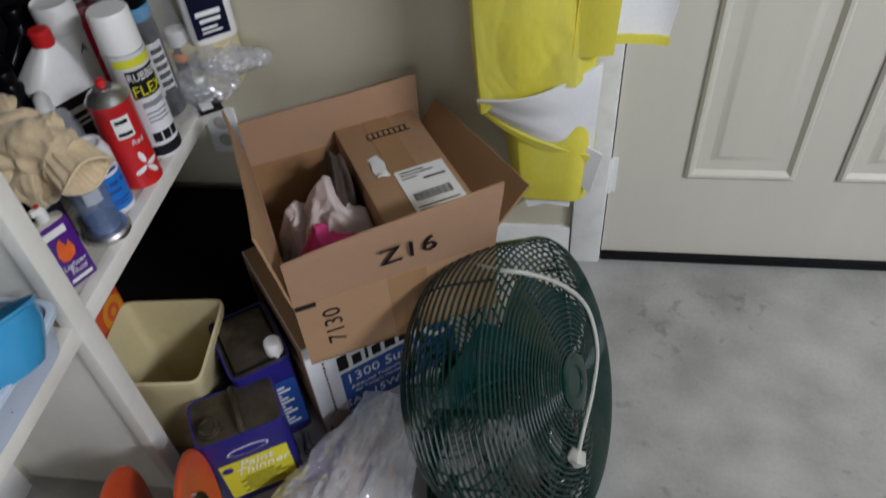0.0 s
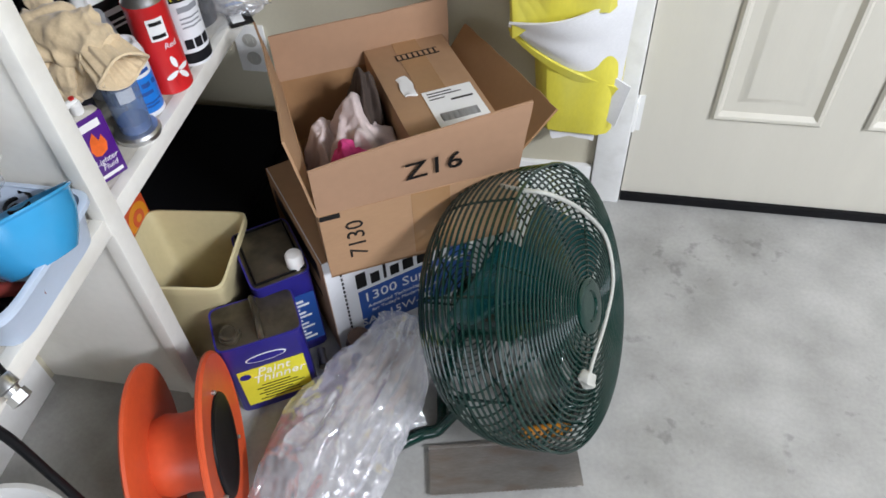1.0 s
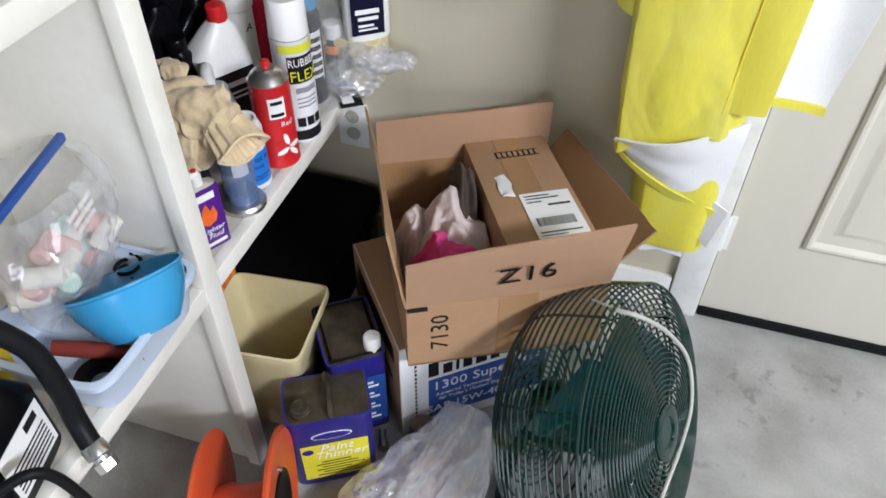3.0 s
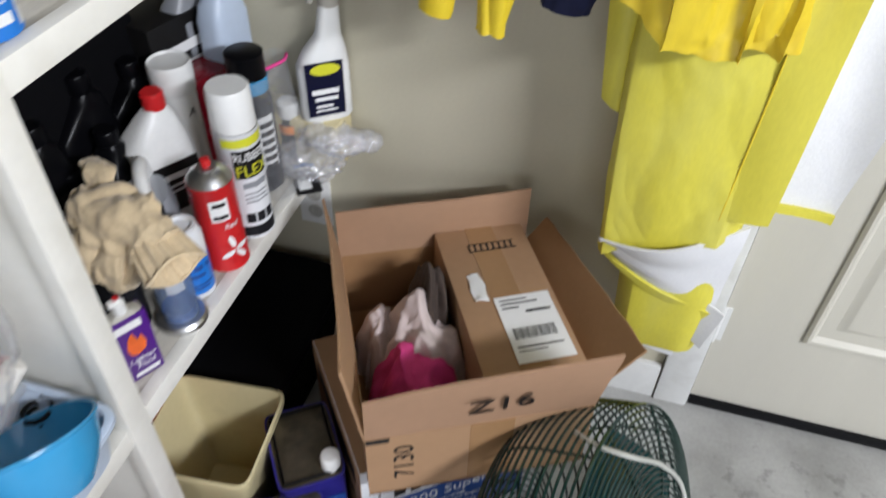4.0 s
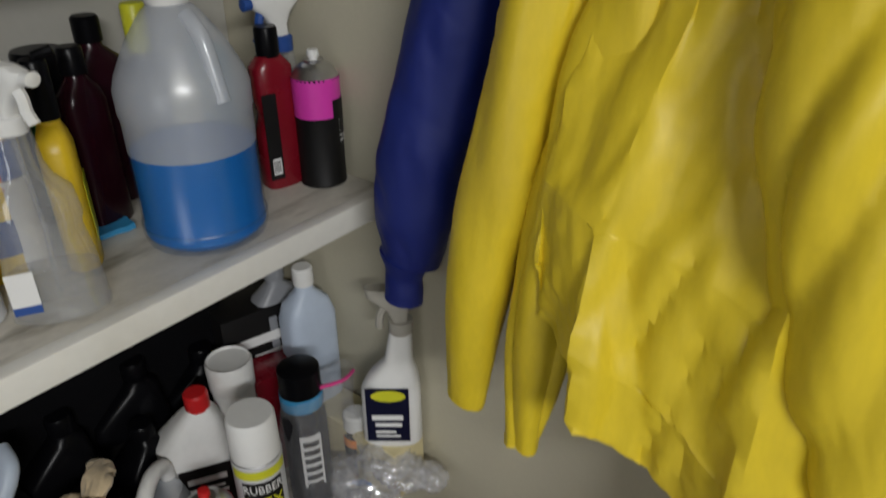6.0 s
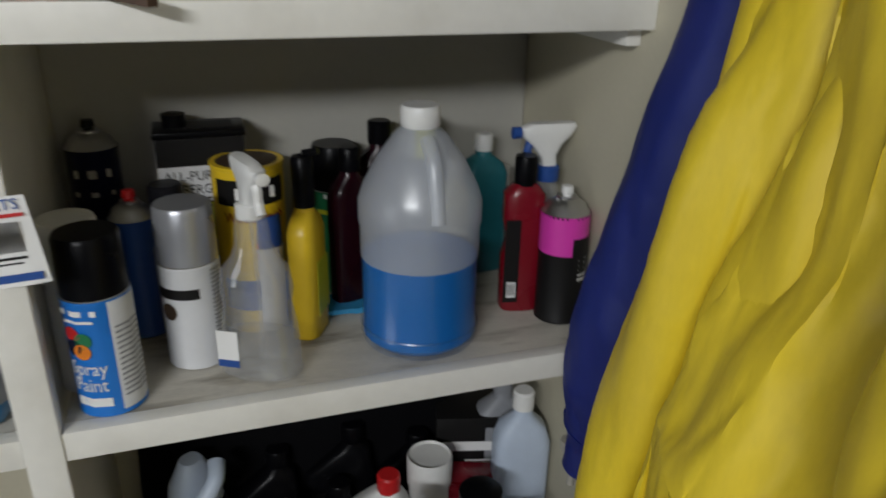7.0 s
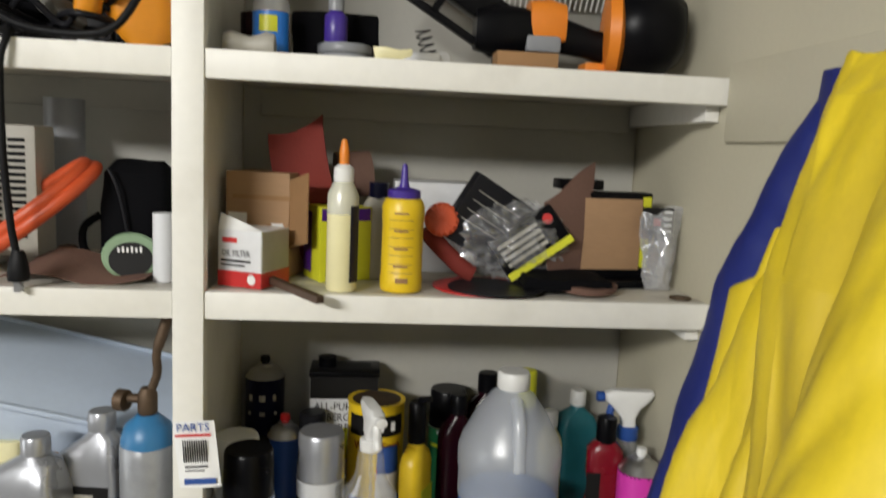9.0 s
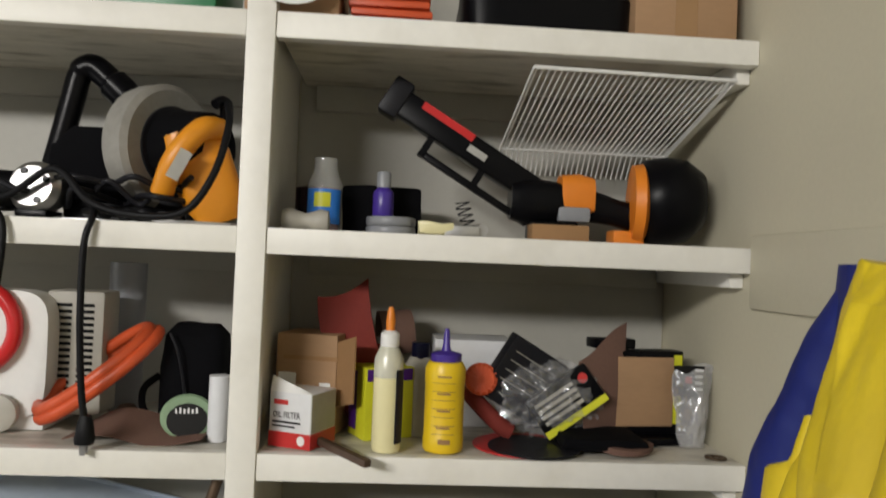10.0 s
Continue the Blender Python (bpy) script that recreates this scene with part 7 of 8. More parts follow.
part("packet_print", xf(bars([(-0.05, 0.02 - 0.01 * (i % 2), 0.030 - i * 0.014, 0.0016) for i in range(4)], 0.0122), pose(-0.002, -0.018, 0.078, -30, 8, 10)), M["guard"], ab)
part("packet", xf(box(-0.010, 0.010, -0.050, 0.050, -0.030, 0.030, 0.004), pose(0.016, 0.030, 0.060, 36, -8, -5)), M["black"], ab)
pm = pose(0.016, 0.030, 0.060, 36, -8, -5)
part("print", xf(bars([(-0.042, 0.02, 0.016 - i * 0.009, 0.005) for i in range(4)], 0.0102), pm), M["heater"], ab)
part("lime_strip", xf(box(0.0102, 0.0108, -0.05, 0.05, -0.030, -0.020), pm), M["lemon"], ab)
part("red_dot", xf(xf(lathe([(0.007, 0), (0.007, 0.0004)], 16), pose(0.0104, 0.036, 0.014, 0, 90, 0)), pm), M["red_ink"], ab)
bm, sc = ico(5, 0.034, 0.072, 0.050)
part("bag", xf(cloth_lump(bm, 21.0, 0.75), Matrix.Translation((0.004, 0.006, 0.062)) @ sc), M["bag"], ab, sharp=80)
sp = thing("brown_sanding_sheet", pose(-0.135, -0.170, S3), "stiff brown sanding sheet standing at an angle", "sandpaper")
part("sheet", sheet(lambda u, v: Vector((0.045 - 0.025 * u - 0.010 * v + 0.008 * math.sin(2.5 * v), -0.018 + 0.052 * u - 0.010 * v + 0.022 * u * v, 0.004 + 0.110 * v + 0.058 * u * v * v + 0.003 * math.sin(7 * u + 3 * v))), 10, 14, 0.0015), M["brown_sand"], sp)
cs = thing("sanding_block_pack", pose(-0.125, -0.082, S3, 0, 0, 8) @ Matrix.Diagonal((1, 0.92, 0.88, 1)), "brown cork pack in a black holder with a yellow edge", "package")
part("holder", box(-0.030, 0.004, -0.066, 0.050, 0.012, 0.148, 0.003), M["black"], cs)
part("brown_sheet", box(0.0045, 0.0075, -0.062, 0.032, 0.026, 0.138, 0.001), M["card"], cs)
part("yellow_edge", box(0.0045, 0.0070, 0.033, 0.046, 0.030, 0.142), M["lemon"], cs)
part("base", box(-0.05, 0.030, -0.070, 0.055, 0.0, 0.012, 0.003), M["black"], cs)
part("dark_bar", box(-0.03, 0.0, -0.10, -0.03, 0.150, 0.166, 0.003), M["black"], cs)
cg = thing("clear_pouch", pose(-0.095, -0.036, S3), "crumpled clear plastic pouch with a small printed card", "plastic bag")


def pouch_side(side):
    def at(u, v):
        wide = 0.017 + 0.013 * v
        n = noise.noise_vector(Vector((u * 3.2 + side * 4, v * 5.0, side * 2.0)))
        k = 0.5 - abs(noise.noise(Vector((u * 4 + v * 2, v * 4 - u, side * 3.0))))
        belly = side * 0.020 * math.sin(u * math.pi) * (0.35 + math.sin(v * 2.6))
        return Vector((belly - 0.018 * v + 0.012 * k, (u - 0.5) * 2 * wide + 0.006 * v + 0.005 * n.y, max(0.001, 0.103 * v + 0.008 * n.z * v + 0.012 * u * v)))
    return sheet(at, 16, 24, 0.0005)


part("pouch", pouch_side(1), M["pouch"], cg, "crumpled clear front")
part("pouch", pouch_side(-1), M["pouch"], cg, "crumpled clear back")
part("card", box(-0.016, -0.014, -0.020, 0.024, 0.068, 0.112), M["ink"], cg, "dark printed card")
part("red_print", bars([(-0.004, 0.006, 0.092, 0.010)], -0.0138), M["red_ink"], cg)
for q in range(4):
    part("white_print", bars([(0.010, 0.022, 0.106 - q * 0.009, 0.004)], -0.0136), M["paper"], cg)
tagged(part("sanding_disc", crumple(lathe([(0.0, 0.001), (0.062, 0.001), (0.062, 0.003), (0.0, 0.004)], 36), 0.002, 20), M["darkgrey"]), "dark sanding disc lying on the shelf", "sanding disc").matrix_basis = pose(-0.055, -0.265, S3 + 0.0025)
tagged(part("red_disc", lathe([(0.0, 0.0), (0.07, 0.0), (0.07, 0.002), (0.0, 0.002)], 36), M["red_ink"]), "thin red disc under the sanding disc", "disc").matrix_basis = pose(-0.075, -0.275, S3 + 0.0005)
tagged(part("black_pad", crumple(fine_grid(box(-0.04, 0.045, -0.06, 0.05, 0.002, 0.02, 0.005), 2), 0.006, 30, 1), M["black_matt"]), "black foam sanding pad", "pad").matrix_basis = pose(-0.075, -0.170, S3 + 0.003)
tagged(part("brown_ring", xf(crumple(lathe([(0.032, 0.0), (0.040, 0.0), (0.041, 0.008), (0.034, 0.009), (0.032, 0.0)], 36, caps=False), 0.003, 25), pose(0, 0, 0)), M["brown_sand"]), "curled brown sanding strip on the shelf", "sandpaper").matrix_basis = pose(-0.060, -0.145, S3 + 0.003)
tagged(part("small_washer", lathe([(0.006, 0.0), (0.014, 0.0), (0.014, 0.002), (0.006, 0.002), (0.006, 0.0)], 24, caps=False), M["rust"]), "small dark washer on the shelf edge", "washer").matrix_basis = pose(-0.035, -0.025, S3 + 0.0005)

# ---- third shelf, left bay ----
heat = thing("fan_heater", pose(-0.150, -0.945, S3, 0, 0, 0), "old white portable heater with a slotted grille", "heater")
part("front_frame", loft([(-0.020, 0.085, 0.082), (0.020, 0.085, 0.082)], 40, 5), M["white"], heat)
heat.children[0].matrix_basis = pose(0.045, -0.05, 0.100, 0, 0, 0) @ pose(0, 0, 0, 0, 90, 0)
part("grille", box(-0.03, 0.03, 0.012, 0.090, 0.015, 0.185, 0.006), M["heater"], heat)
for c in range(2):
    for k in range(15):
        part("slot", box(0.0302, 0.0308, 0.026 + c * 0.030, 0.047 + c * 0.030, 0.040 + k * 0.0088, 0.0445 + k * 0.0088), M["black"], heat)
part("wheel", xf(lathe([(0.0, -0.008), (0.020, -0.008), (0.024, -0.004), (0.024, 0.006), (0.016, 0.009), (0.0, 0.007)], 28), pose(0.075, -0.020, 0.025, 0, 90, 0)), M["heater"], heat)
part("red_ring", xf(tube([(0.055 * math.cos(k * math.pi / 18), 0.055 * math.sin(k * math.pi / 18), 0) for k in range(36)], 0.010, 10, True), pose(0.075, -0.060, 0.135, 0, 90, 0)), M["red"], heat)
part("base", box(-0.05, 0.06, -0.10, 0.03, 0.0, 0.02, 0.004), M["white"], heat)
gc = thing("grey_canister", pose(-0.245, -0.868, S3, 0, 0, 0), "grey cylindrical can on the heater's far side", "can")
part("body", lathe([(0.0, 0.0), (0.026, 0.0), (0.027, 0.004), (0.027, 0.225), (0.0, 0.226)], 26), M["grey"], gc)
od = thing("orange_sanding_pad", pose(-0.090, -0.845, S3), "flat orange hose ring leaning against the bag", "ring")
# the ring stands nearly edge-on, leaning up towards the pouch
RN = Vector((0.30, -0.58, 0.76)).normalized()
RA = (Vector((0, 0.78, 0.62)) - RN * RN.dot(Vector((0, 0.78, 0.62)))).normalized()
RB = RN.cross(RA)
RM = Matrix(((RA.x, RB.x, RN.x, 0), (RA.y, RB.y, RN.y, 0), (RA.z, RB.z, RN.z, 0.078), (0, 0, 0, 1)))
for grow, lift in ((1.0, 0.0), (0.93, 0.011)):
    part("ring", xf(tube([(0.092 * grow * math.cos(k * math.pi / 20), 0.062 * grow * math.sin(k * math.pi / 20), lift) for k in range(40)], 0.0085, 10, True), RM), M["orange"], od)
bkb = thing("black_pouch", pose(-0.125, -0.728, S3) @ Matrix.Diagonal((1, 0.92, 1.08, 1)), "black zipped fabric tool pouch", "pouch")
part("body", crumple(fine_grid(loft([(0.0, 0.030, 0.044), (0.006, 0.034, 0.048), (0.08, 0.034, 0.050), (0.120, 0.028, 0.044), (0.136, 0.012, 0.03)], 40, 3.5), 1), 0.006, 18, 4), M["black_matt"], bkb)
part("zip", tube(smooth_path([(0.038, -0.030, 0.125), (0.042, -0.016, 0.10), (0.042, -0.004, 0.05), (0.040, 0.0, 0.01)], 6), 0.002, 6), M["darkgrey"], bkb)
part("strap_loop", tube(smooth_path([(0.02, -0.048, 0.07), (0.03, -0.066, 0.055), (0.03, -0.066, 0.03), (0.02, -0.05, 0.012)], 6), 0.005, 8), M["black_matt"], bkb)
mt = thing("mint_dial", pose(-0.066, -0.722, S3) @ Matrix.Diagonal((0.8, 0.85, 0.72, 1)), "mint green measuring tape with a dark dial", "tape measure")
part("case", xf(lathe([(0.0, -0.012), (0.036, -0.012), (0.040, -0.008), (0.040, 0.008), (0.036, 0.012), (0.0, 0.012)], 36), pose(0, 0, 0.041, 0, 78, 12)), M["mint"], mt)
part("dial", xf(lathe([(0.0, 0.0125), (0.030, 0.0125), (0.030, 0.0145), (0.0, 0.0145)], 32), pose(0.0, 0, 0.034, 0, 78, 12)), M["ink"], mt)
part("dial_marks", xf(join(*[box(-0.020 - 0.002 * (k % 2), -0.012, -0.018 + k * 0.006, -0.015 + k * 0.006, 0.0146, 0.0150) for k in range(6)]), pose(0.0, 0, 0.034, 0, 78, 12)), M["paper"], mt)
ss = thing("sandpaper_sheet", pose(-0.060, -0.790, S3), "curled brown sandpaper on the shelf", "sandpaper")
part("sheet", sheet(lambda u, v: Vector((-0.03 + 0.06 * v, -0.075 + 0.17 * u, 0.004 + 0.028 * math.sin(u * 3.1) * (1 - v) + 0.006 * math.sin(u * 7))), 18, 6, 0.0015), M["brown_sand"], ss)
kn = thing("round_knob", pose(-0.110, -0.815, S3), "round wooden knob on the shelf", "knob")
part("knob", lathe([(0.0, 0.0), (0.010, 0.0), (0.008, 0.008), (0.015, 0.018), (0.016, 0.026), (0.010, 0.034), (0.0, 0.036)], 24), M["darkwood"], kn)
wt = thing("white_tube", pose(-0.062, -0.682, S3), "white tube standing beside the post", "tube")
part("body", lathe([(0.0, 0.0), (0.013, 0.0), (0.013, 0.085), (0.0, 0.086)], 22), M["whitebox"], wt)

# ---- fourth shelf, right bay ----
jar = thing("glass_jar", pose(-0.115, -0.562, S4), "clear glass jar with a blue and yellow label", "jar")
part("glass", lathe([(0.0, 0.001), (0.022, 0.001), (0.0235, 0.005), (0.0235, 0.070), (0.016, 0.086), (0.016, 0.104), (0.0, 0.105)], 30), M["glass"], jar)
part("contents", lathe([(0.0, 0.003), (0.021, 0.003), (0.021, 0.062), (0.0, 0.063)], 26), M["darkred"], jar)
band(jar, 0.0235, 0.012, 0.060, M["cyan_print"], -70, 70)
band(jar, 0.0235, 0.035, 0.055, M["lemon"], -30, 25, k=0.0012)
dj = thing("dark_jar", pose(-0.165, -0.588, S4), "dark red glass jar at the partition", "jar")
part("body", lathe([(0.0, 0.0), (0.020, 0.0), (0.021, 0.005), (0.021, 0.066), (0.0, 0.072)], 26), M["maroon"], dj)
kb = thing("dumbbell_knob", pose(-0.060, -0.580, S4 + 0.013, 0, 90, 90), "grey double-ended knob lying on the shelf", "knob")
part("knob", lathe([(0.0, -0.032), (0.014, -0.030), (0.0165, -0.020), (0.0130, -0.010), (0.010, 0.0), (0.0130, 0.010), (0.0165, 0.020), (0.014, 0.030), (0.0, 0.032)], 26), M["heater"], kb)
pb = slim_bottle("purple_bottle", -0.105, -0.480, S4 + 0.026, 0, 0.0145, 0.0145, 0.062, M["violet"], M["grey"], "small purple glue bottle on a stack of tins", 2, 0.022, 0.010)
st = thing("tin_stack", pose(-0.105, -0.468, S4), "low stack of flat grey tins", "tin")
for k in range(2):
    part("tin", lathe([(0.0, 0.013 * k), (0.033, 0.013 * k), (0.0345, 0.013 * k + 0.002), (0.0345, 0.013 * k + 0.010), (0.033, 0.013 * k + 0.0122), (0.0, 0.013 * k + 0.0125)], 8), M["grey"], st)
bkx = thing("black_case", pose(-0.180, -0.485, S4), "black case behind the small bottles", "case")
part("body", crumple(fine_grid(box(-0.03, 0.03, -0.055, 0.06, 0.0, 0.072, 0.006), 2), 0.003, 20), M["black_matt"], bkx)
bits = thing("plastic_clip", pose(-0.070, -0.410, S4), "pale plastic clip near the spring", "clip")
part("clip", crumple(fine_grid(box(-0.015, 0.015, -0.022, 0.025, 0.002, 0.018, 0.003), 2), 0.005, 40), M["cream"], bits)
spr = thing("coil_spring", pose(-0.130, -0.352, S4 + 0.003, 18, 0, 0) @ Matrix.Scale(0.72, 4), "dark steel coil spring on end", "spring")
part("coil", tube([(0.014 * math.cos(k * 0.45), 0.014 * math.sin(k * 0.45), 0.004 + 0.0009 * k) for k in range(80)], 0.0016, 6), M["darkgrey"], spr)
cl = thing("chrome_socket", pose(-0.085, -0.345, S4 + 0.011, 90, 0, 90), "chrome socket lying beside the nailer", "socket")
part("socket", lathe([(0.006, -0.02), (0.010, -0.02), (0.010, 0.0), (0.0085, 0.002), (0.0085, 0.02), (0.005, 0.02)], 24), M["steel"], cl)
cl2 = thing("metal_clip", pose(-0.075, -0.372, S4), "flat silver metal plate on the shelf", "plate")
part("plate", box(-0.02, 0.02, -0.024, 0.022, 0.0, 0.016, 0.002), M["steel"], cl2)
wbk = thing("wood_block", pose(-0.060, -0.245, S4), "small brown wood block under the nailer", "block")
part("block", box(-0.02, 0.02, -0.036, 0.040, 0.0, 0.022, 0.001), M["card_in"], wbk)

nail = thing("nail_gun", pose(-0.125, -0.243, S4), "orange and black cordless nail gun lying on its side", "nail gun")
mg = Matrix.Translation((0.0, 0.012, 0.060)) @ Matrix.Rotation(radians(-31), 4, "X")
# magazine runs up and away from the head
part("magazine", xf(box(-0.016, 0.016, -0.275, -0.010, -0.026, 0.012, 0.004), mg), M["black"], nail)
part("magazine_end", xf(box(-0.020, 0.020, -0.288, -0.258, -0.034, 0.022, 0.006), mg), M["darkgrey"], nail)
part("red_strip", xf(box(0.0162, 0.0170, -0.235, -0.150, 0.000, 0.011), mg), M["red"], nail)
part("window", xf(box(0.0162, 0.0170, -0.150, -0.120, -0.014, -0.004), mg), M["steel"], nail)
part("lower_rail", xf(join(box(-0.008, 0.008, -0.200, -0.02, -0.056, -0.046, 0.002), box(-0.008, 0.008, -0.205, -0.195, -0.056, -0.024), box(-0.008, 0.008, -0.12, -0.11, -0.05, -0.024)), mg), M["black"], nail)
part("nose", xf(loft([(-0.05, 0.018, 0.020), (-0.02, 0.026, 0.030), (0.02, 0.028, 0.034), (0.045, 0.024, 0.026)], 28, 3), pose(0.0, -0.012, 0.058, 90, 0, 0) @ pose(0, 0, 0)), M["black"], nail)
part("orange_body", xf(loft([(-0.02, 0.024, 0.030), (0.005, 0.027, 0.033), (0.028, 0.022, 0.028)], 28, 3), pose(0.0, 0.034, 0.068, -90, 0, 0)), M["tool_orange"], nail, "orange housing")
part("grey_band", box(-0.028, 0.028, 0.008, 0.055, 0.030, 0.052, 0.006), M["grey"], nail)
part("grip", xf(loft([(0.0, 0.020, 0.024), (0.05, 0.017, 0.019), (0.09, 0.019, 0.022)], 24, 3), pose(0.0, 0.048, 0.058, -102, 0, 0)), M["black"], nail, "black rubber grip")
part("motor_ring", xf(lathe([(0.030, -0.012), (0.056, -0.008), (0.058, 0.006), (0.050, 0.012)], 36), pose(0.0, 0.128, 0.062, -90, 0, 0) @ pose(0, 0, 0, 0, 10, 0)), M["tool_orange"], nail, "orange collar")
part("motor_cap", xf(crumple(lathe([(0.052, 0.006), (0.061, 0.018), (0.064, 0.045), (0.060, 0.072), (0.046, 0.092), (0.020, 0.100), (0.0, 0.101)], 40), 0.003, 22), pose(0.0, 0.124, 0.066, -88, 0, 0)), M["black"], nail, "rounded black end cap")
part("foot", box(-0.02, 0.02, 0.090, 0.135, 0.0, 0.022, 0.004), M["tool_orange"], nail)
part("rest", box(-0.02, 0.02, -0.03, 0.04, 0.0, 0.030, 0.004), M["black"], nail)

rack = thing("wire_rack", pose(0, 0, 0), "white coated wire rack leaning under the top shelf", "wire rack")
A, B, C_, D_ = Vector((-0.012, -0.292, 1.894)), Vector((-0.022, -0.020, 1.894)), Vector((-0.205, -0.045, 1.818)), Vector((-0.205, -0.306, 1.818))
part("frame_bar", tube([A, B], 0.0028, 8), M["wire"], rack)
part("frame_bar", tube([D_, C_], 0.0028, 8), M["wire"], rack)
part("side_bar", tube([A, D_, D_ + Vector((-0.03, 0, -0.035))], 0.0018, 8), M["wire"], rack)
part("side_bar", tube([B, C_, C_ + Vector((-0.03, 0, -0.035))], 0.0018, 8), M["wire"], rack)
for k in range(32):
    f_ = (k + 0.5) / 32
    part("wire", tube([A.lerp(B, f_), D_.lerp(C_, f_), D_.lerp(C_, f_) + Vector((-0.03, 0, -0.035))], 0.0013, 6), M["wire"], rack)

# ---- fourth shelf, left bay: power tools ----
cs = thing("circular_saw", pose(-0.130, -0.800, S4), "black corded circular saw with a grey blade guard", "circular saw")
gmat = pose(0.0, 0.010, 0.108, 0, 0, 60) @ pose(0, 0, 0, 90, 0, 90)
part("blade_guard", xf(lathe([(0.0, -0.022), (0.080, -0.022), (0.088, -0.016), (0.088, 0.016), (0.080, 0.022), (0.060, 0.020), (0.0, 0.016)], 44), gmat), M["guard"], cs, "dusty grey blade guard")
part("motor", xf(lathe([(0.0, 0.020), (0.050, 0.020), (0.052, 0.030), (0.046, 0.090), (0.030, 0.100), (0.0, 0.101)], 36), gmat), M["black_matt"], cs)
part("guard_opening", xf(lathe([(0.0, 0.0205), (0.058, 0.0205), (0.058, 0.0235), (0.0, 0.0235)], 36), gmat), M["darkgrey"], cs)
part("rear_handle", tube(smooth_path([(0.02, -0.132, 0.055), (0.02, -0.120, 0.110), (0.02, -0.108, 0.165), (0.02, -0.099, 0.202), (0.02, -0.082, 0.212), (0.02, -0.058, 0.194), (0.02, -0.034, 0.172), (0.015, -0.012, 0.148)], 7), [0.016] * 22 + [0.018] * 14 + [0.022] * 14, 14), M["black"], cs, "black angular handle")
part("handle_body", loft([(0.030, 0.024, 0.052), (0.045, 0.027, 0.056), (0.100, 0.026, 0.050), (0.128, 0.020, 0.036, 0, 0.012)], 28, 5), M["black_matt"], cs).matrix_basis = pose(0.018, -0.078, 0)
part("shoe_plate", box(-0.055, 0.055, -0.135, 0.095, 0.0, 0.004, 0.001), M["steel"], cs)
part("shoe_bracket", box(-0.03, 0.03, -0.11, 0.05, 0.004, 0.060, 0.006), M["black"], cs)
js = thing("orange_jigsaw", pose(-0.085, -0.722, S4, 0, 0, 15), "amber orange corded jigsaw", "jigsaw")
part("body", xf(loft([(-0.06, 0.026, 0.030), (-0.03, 0.030, 0.040), (0.03, 0.030, 0.042), (0.07, 0.024, 0.034)], 32, 3), pose(0, 0.005, 0.062, 22, 0, 0)), M["saw_orange"], js)
part("handle", tube(smooth_path([(0.022, -0.050, 0.040), (0.040, -0.035, 0.085), (0.035, -0.005, 0.125), (0.015, 0.020, 0.130)], 6), [0.015] * 19, 14), M["saw_orange"], js, "orange grip")
part("badge", xf(box(0.0, 0.002, -0.008, 0.008, -0.020, 0.020), pose(0.055, -0.030, 0.075, -25, 0, 0)), M["steel"], js)
part("cord_boot", tube(smooth_path([(0.0, 0.020, 0.125), (0.010, 0.026, 0.150), (0.020, 0.022, 0.168), (0.030, 0.010, 0.160)], 5), [0.009] * 10 + [0.007] * 6, 10), M["black"], js)
part("shoe", box(-0.03, 0.03, -0.06, 0.05, 0.0, 0.006, 0.001), M["steel"], js)
part("post", box(-0.015, 0.015, -0.02, 0.03, 0.006, 0.035, 0.003), M["black"], js)
gr = thing("angle_grinder", pose(-0.075, -0.930, S4), "silver gearbox of an old corded tool among cables", "power tool")
part("gearbox", xf(lathe([(0.0, -0.02), (0.030, -0.02), (0.034, -0.012), (0.034, 0.012), (0.026, 0.022), (0.0, 0.024)], 30), pose(0.0, 0, 0.040, 0, 84, 0)), M["steel"], gr)
part("bolt_hole", join(*[xf(lathe([(0.0, 0.0225), (0.0045, 0.0225), (0.0045, 0.025), (0.0, 0.025)], 12), pose(0.0, 0, 0.040, 0, 84, 0) @ pose(0.021 * math.cos(a), 0.021 * math.sin(a), 0)) for a in (0.5, 2.0, 3.6, 5.1)]), M["black"], gr)
part("body", xf(loft([(0.0, 0.026, 0.026), (0.10, 0.03, 0.03), (0.16, 0.022, 0.022)], 24, 3), pose(-0.01, -0.02, 0.036, 90, 0, 12)), M["black"], gr)
part("stand", box(-0.03, 0.02, -0.02, 0.02, 0.0, 0.012, 0.003), M["black"], gr)


def cord(name, pts, r, label, mat_=None):
    t = thing(name, pose(0, 0, 0), label, "cord")
    part("cord", tube(smooth_path(pts, 8), r, 10), mat_ or M["rubber"], t)
    return t


cord("power_cable", [(-0.065, -0.690, 1.835), (-0.035, -0.680, 1.800), (-0.010, -0.690, 1.735), (0.000, -0.722, 1.686), (-0.002, -0.784, 1.680), (-0.010, -0.838, 1.694), (-0.03, -0.891, 1.735), (-0.04, -0.95, 1.70), (-0.06, -1.02, 1.684)], 0.0048, "black rubber tool cord looping along the shelf")
pc = cord("hanging_cord", [(-0.05, -0.86, 1.684), (-0.015, -0.835, 1.684), (0.006, -0.828, 1.672), (0.013, -0.833, 1.640), (0.013, -0.833, 1.55), (0.012, -0.828, 1.47), (0.012, -0.823, 1.436)], 0.0042, "black cord with a plug hanging over the shelf edge")
part("plug", xf(loft([(0.0, 0.006, 0.006), (-0.012, 0.009, 0.009), (-0.028, 0.011, 0.011), (-0.034, 0.010, 0.010)], 18, 3), pose(0.012, -0.821, 1.437)), M["rubber"], pc, "black plug")
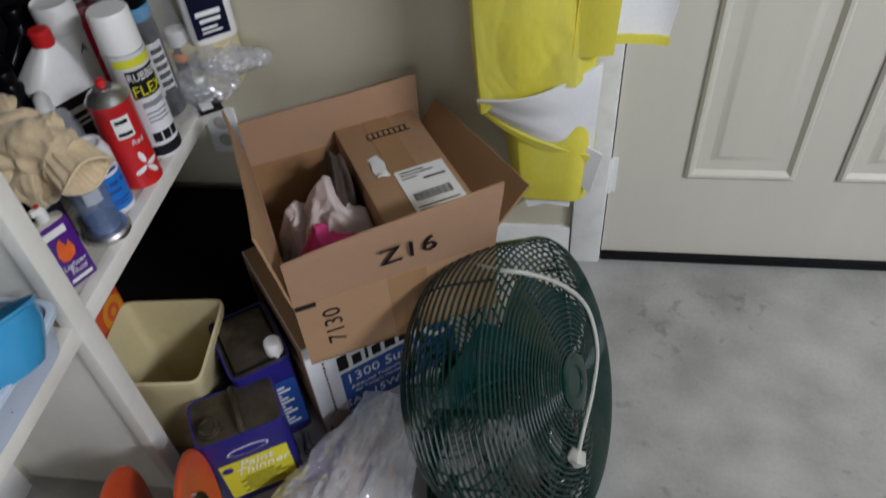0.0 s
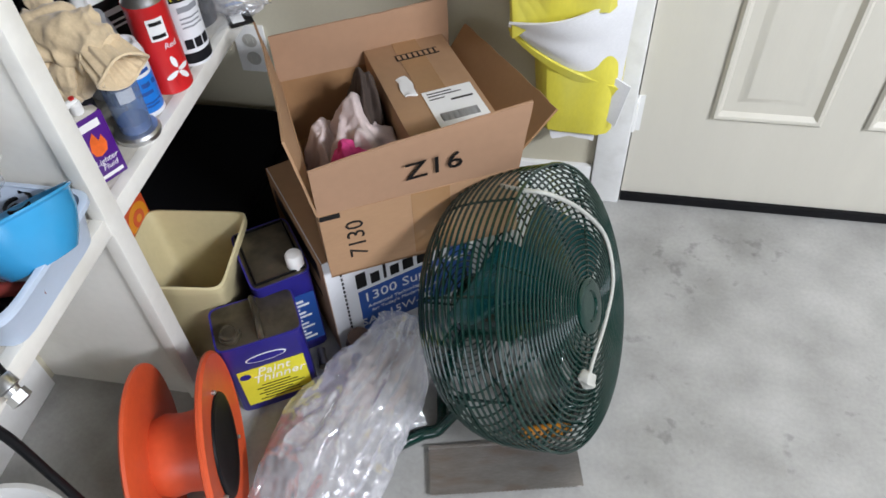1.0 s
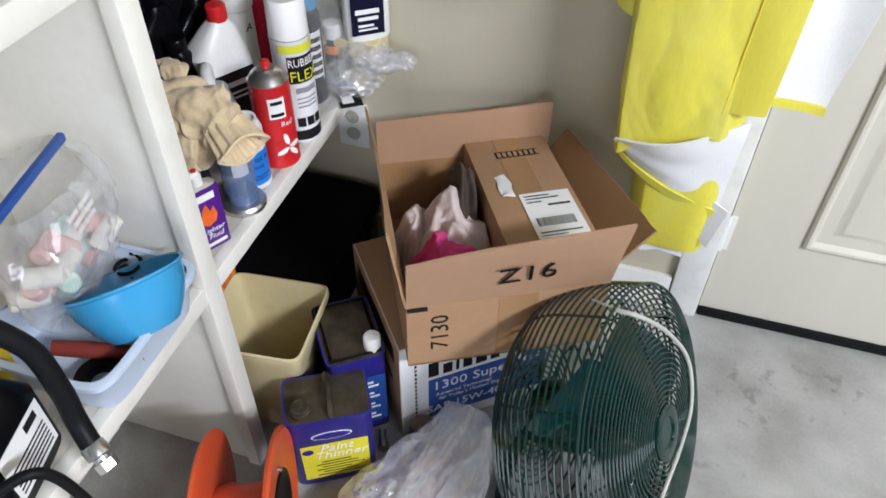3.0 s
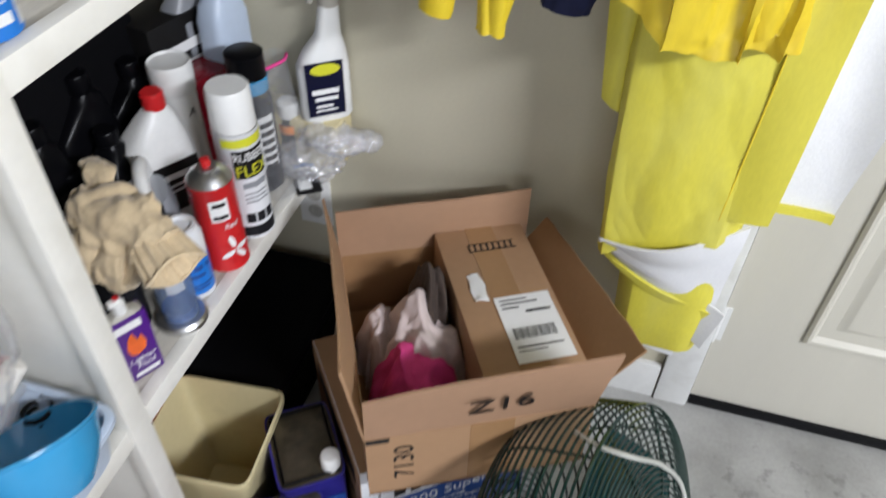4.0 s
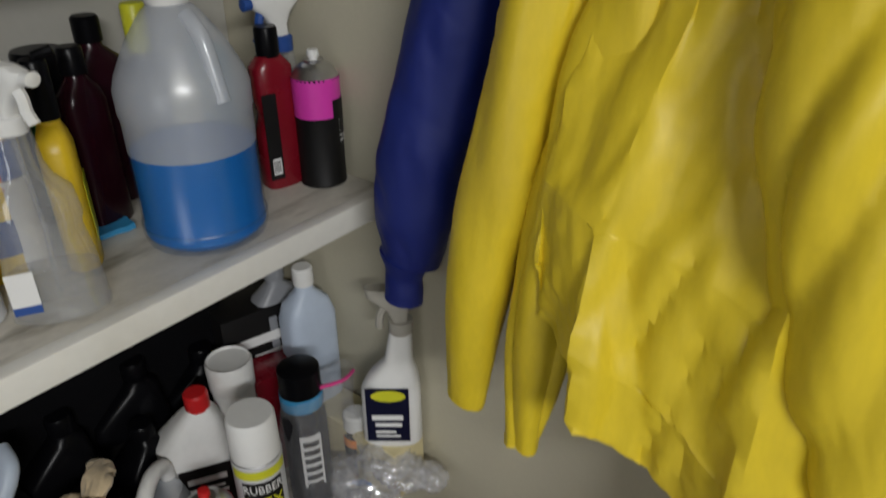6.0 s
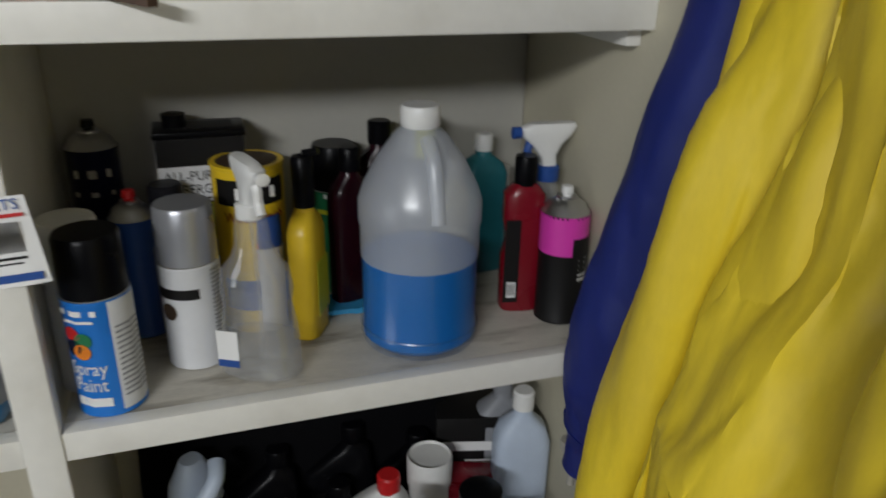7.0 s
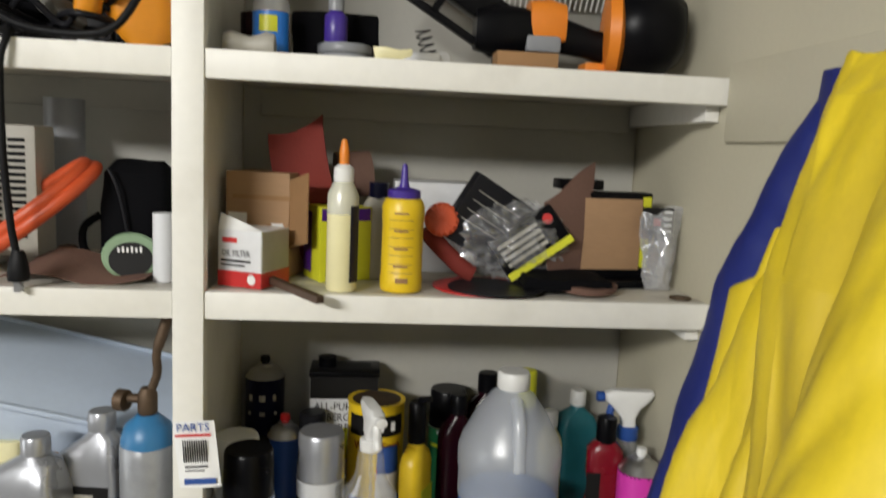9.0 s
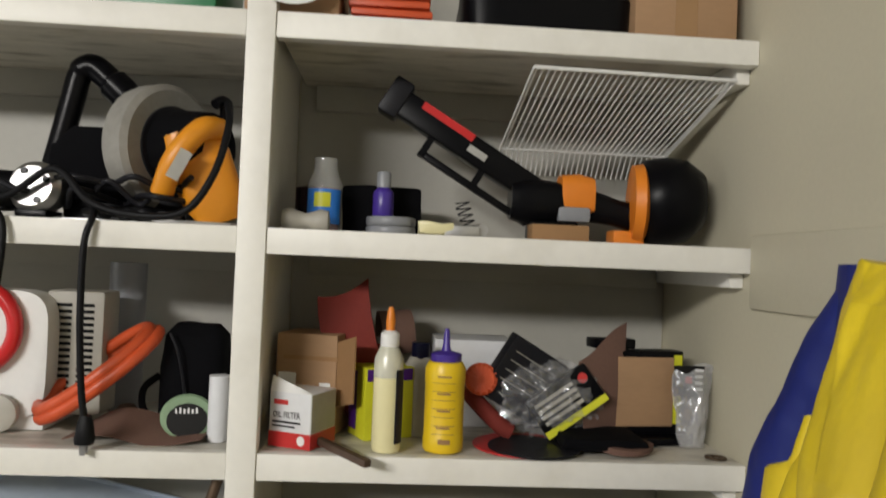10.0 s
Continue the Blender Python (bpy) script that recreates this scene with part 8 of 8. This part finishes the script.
part("prong", join(box(0.007, 0.0085, -0.825, -0.818, 1.390, 1.404), box(0.0145, 0.016, -0.825, -0.818, 1.390, 1.404)), M["steel"], pc)
cord("hanging_cord", [(-0.04, -0.99, 1.684), (0.0, -0.955, 1.684), (0.010, -0.930, 1.660), (0.014, -0.932, 1.58), (0.014, -0.95, 1.45)], 0.0042, "black cord hanging over the shelf edge")
random.seed(9)
for k in range(3):
    cord("cable_tangle", [(-0.06 + random.uniform(-0.04, 0.04), -0.97 + 0.035 * j, S4 + 0.012 + 0.030 * abs(math.sin(j * 1.7 + k)) + 0.010 * k) for j in range(8)], 0.0040, "tangled dark tool cable on the shelf", M["darkgrey"])
chain = thing("saw_chain", pose(-0.055, -0.80, S4), "dark greasy chain heaped before the saws", "chain")
for k in range(26):
    a = k * 0.9
    part("link", xf(tube([(0.007 * math.cos(q * math.pi / 5), 0.004 * math.sin(q * math.pi / 5), 0) for q in range(10)], 0.0016, 6, True), pose(0.012 * math.sin(k * 1.3), -0.055 + k * 0.0045, 0.006 + 0.006 * abs(math.sin(k * 0.7)), 90 * (k % 2), 0, 80 + 10 * math.sin(k))), M["darkgrey"], chain)

# ---- top shelf ----
def carton_on_top(y0, y1, h, material, label, depth=0.16, x1=-0.02):
    t = thing("storage_box", pose((x1 - depth / 2), (y0 + y1) / 2, S5), label, "box")
    part("body", box(-depth / 2, depth / 2, -(y1 - y0) / 2, (y1 - y0) / 2, 0.0, h, 0.003), material, t)
    return t


b1 = carton_on_top(-0.160, -0.022, 0.12, M["card"], "brown cardboard box on the top shelf")
part("tape", box(0.0802, 0.0806, -0.015, 0.015, 0.0, 0.118), M["tape"], b1)
tc = thing("tool_case", pose(-0.12, -0.270, S5), "black plastic tool case on the top shelf", "case")
part("body", loft([(0.0, 0.085, 0.108), (0.006, 0.09, 0.113), (0.055, 0.09, 0.116), (0.06, 0.085, 0.110)], 40, 7), M["black"], tc)
part("lid", loft([(0.0605, 0.088, 0.113), (0.11, 0.086, 0.110), (0.12, 0.07, 0.09)], 40, 7), M["darkgrey"], tc)
b2 = thing("orange_folders", pose(-0.10, -0.480, S5), "stack of bright orange vinyl folders", "folder")
for k in range(5):
    part("folder", xf(box(-0.07, 0.07, -0.053, 0.053, 0.012 * k, 0.012 * k + 0.0095, 0.003), pose(0, 0, 0, 0, 0, 2 * math.sin(k * 2))), M["orange"], b2)
b3 = carton_on_top(-0.665, -0.545, 0.10, M["card"], "brown box under a white dish")
dish = thing("white_dish", pose(-0.055, -0.600, S5 + 0.02, 0, 70, 0), "white dish leaning on the top shelf", "dish")
part("dish", lathe([(0.0, 0.0), (0.03, 0.001), (0.05, 0.008), (0.055, 0.010), (0.03, 0.005), (0.0, 0.004)], 40), M["white"], dish)
dish.matrix_basis = pose(-0.012, -0.600, S5 + 0.055, 0, 74, 0)
b4 = carton_on_top(-0.85, -0.70, 0.10, M["green"], "dark green and red printed box on the top shelf")
part("red_print", box(0.0802, 0.0806, -0.03, 0.05, 0.02, 0.06), M["red_ink"], b4)
b5 = carton_on_top(-1.05, -0.88, 0.09, M["darkred"], "dark red box on the top shelf")
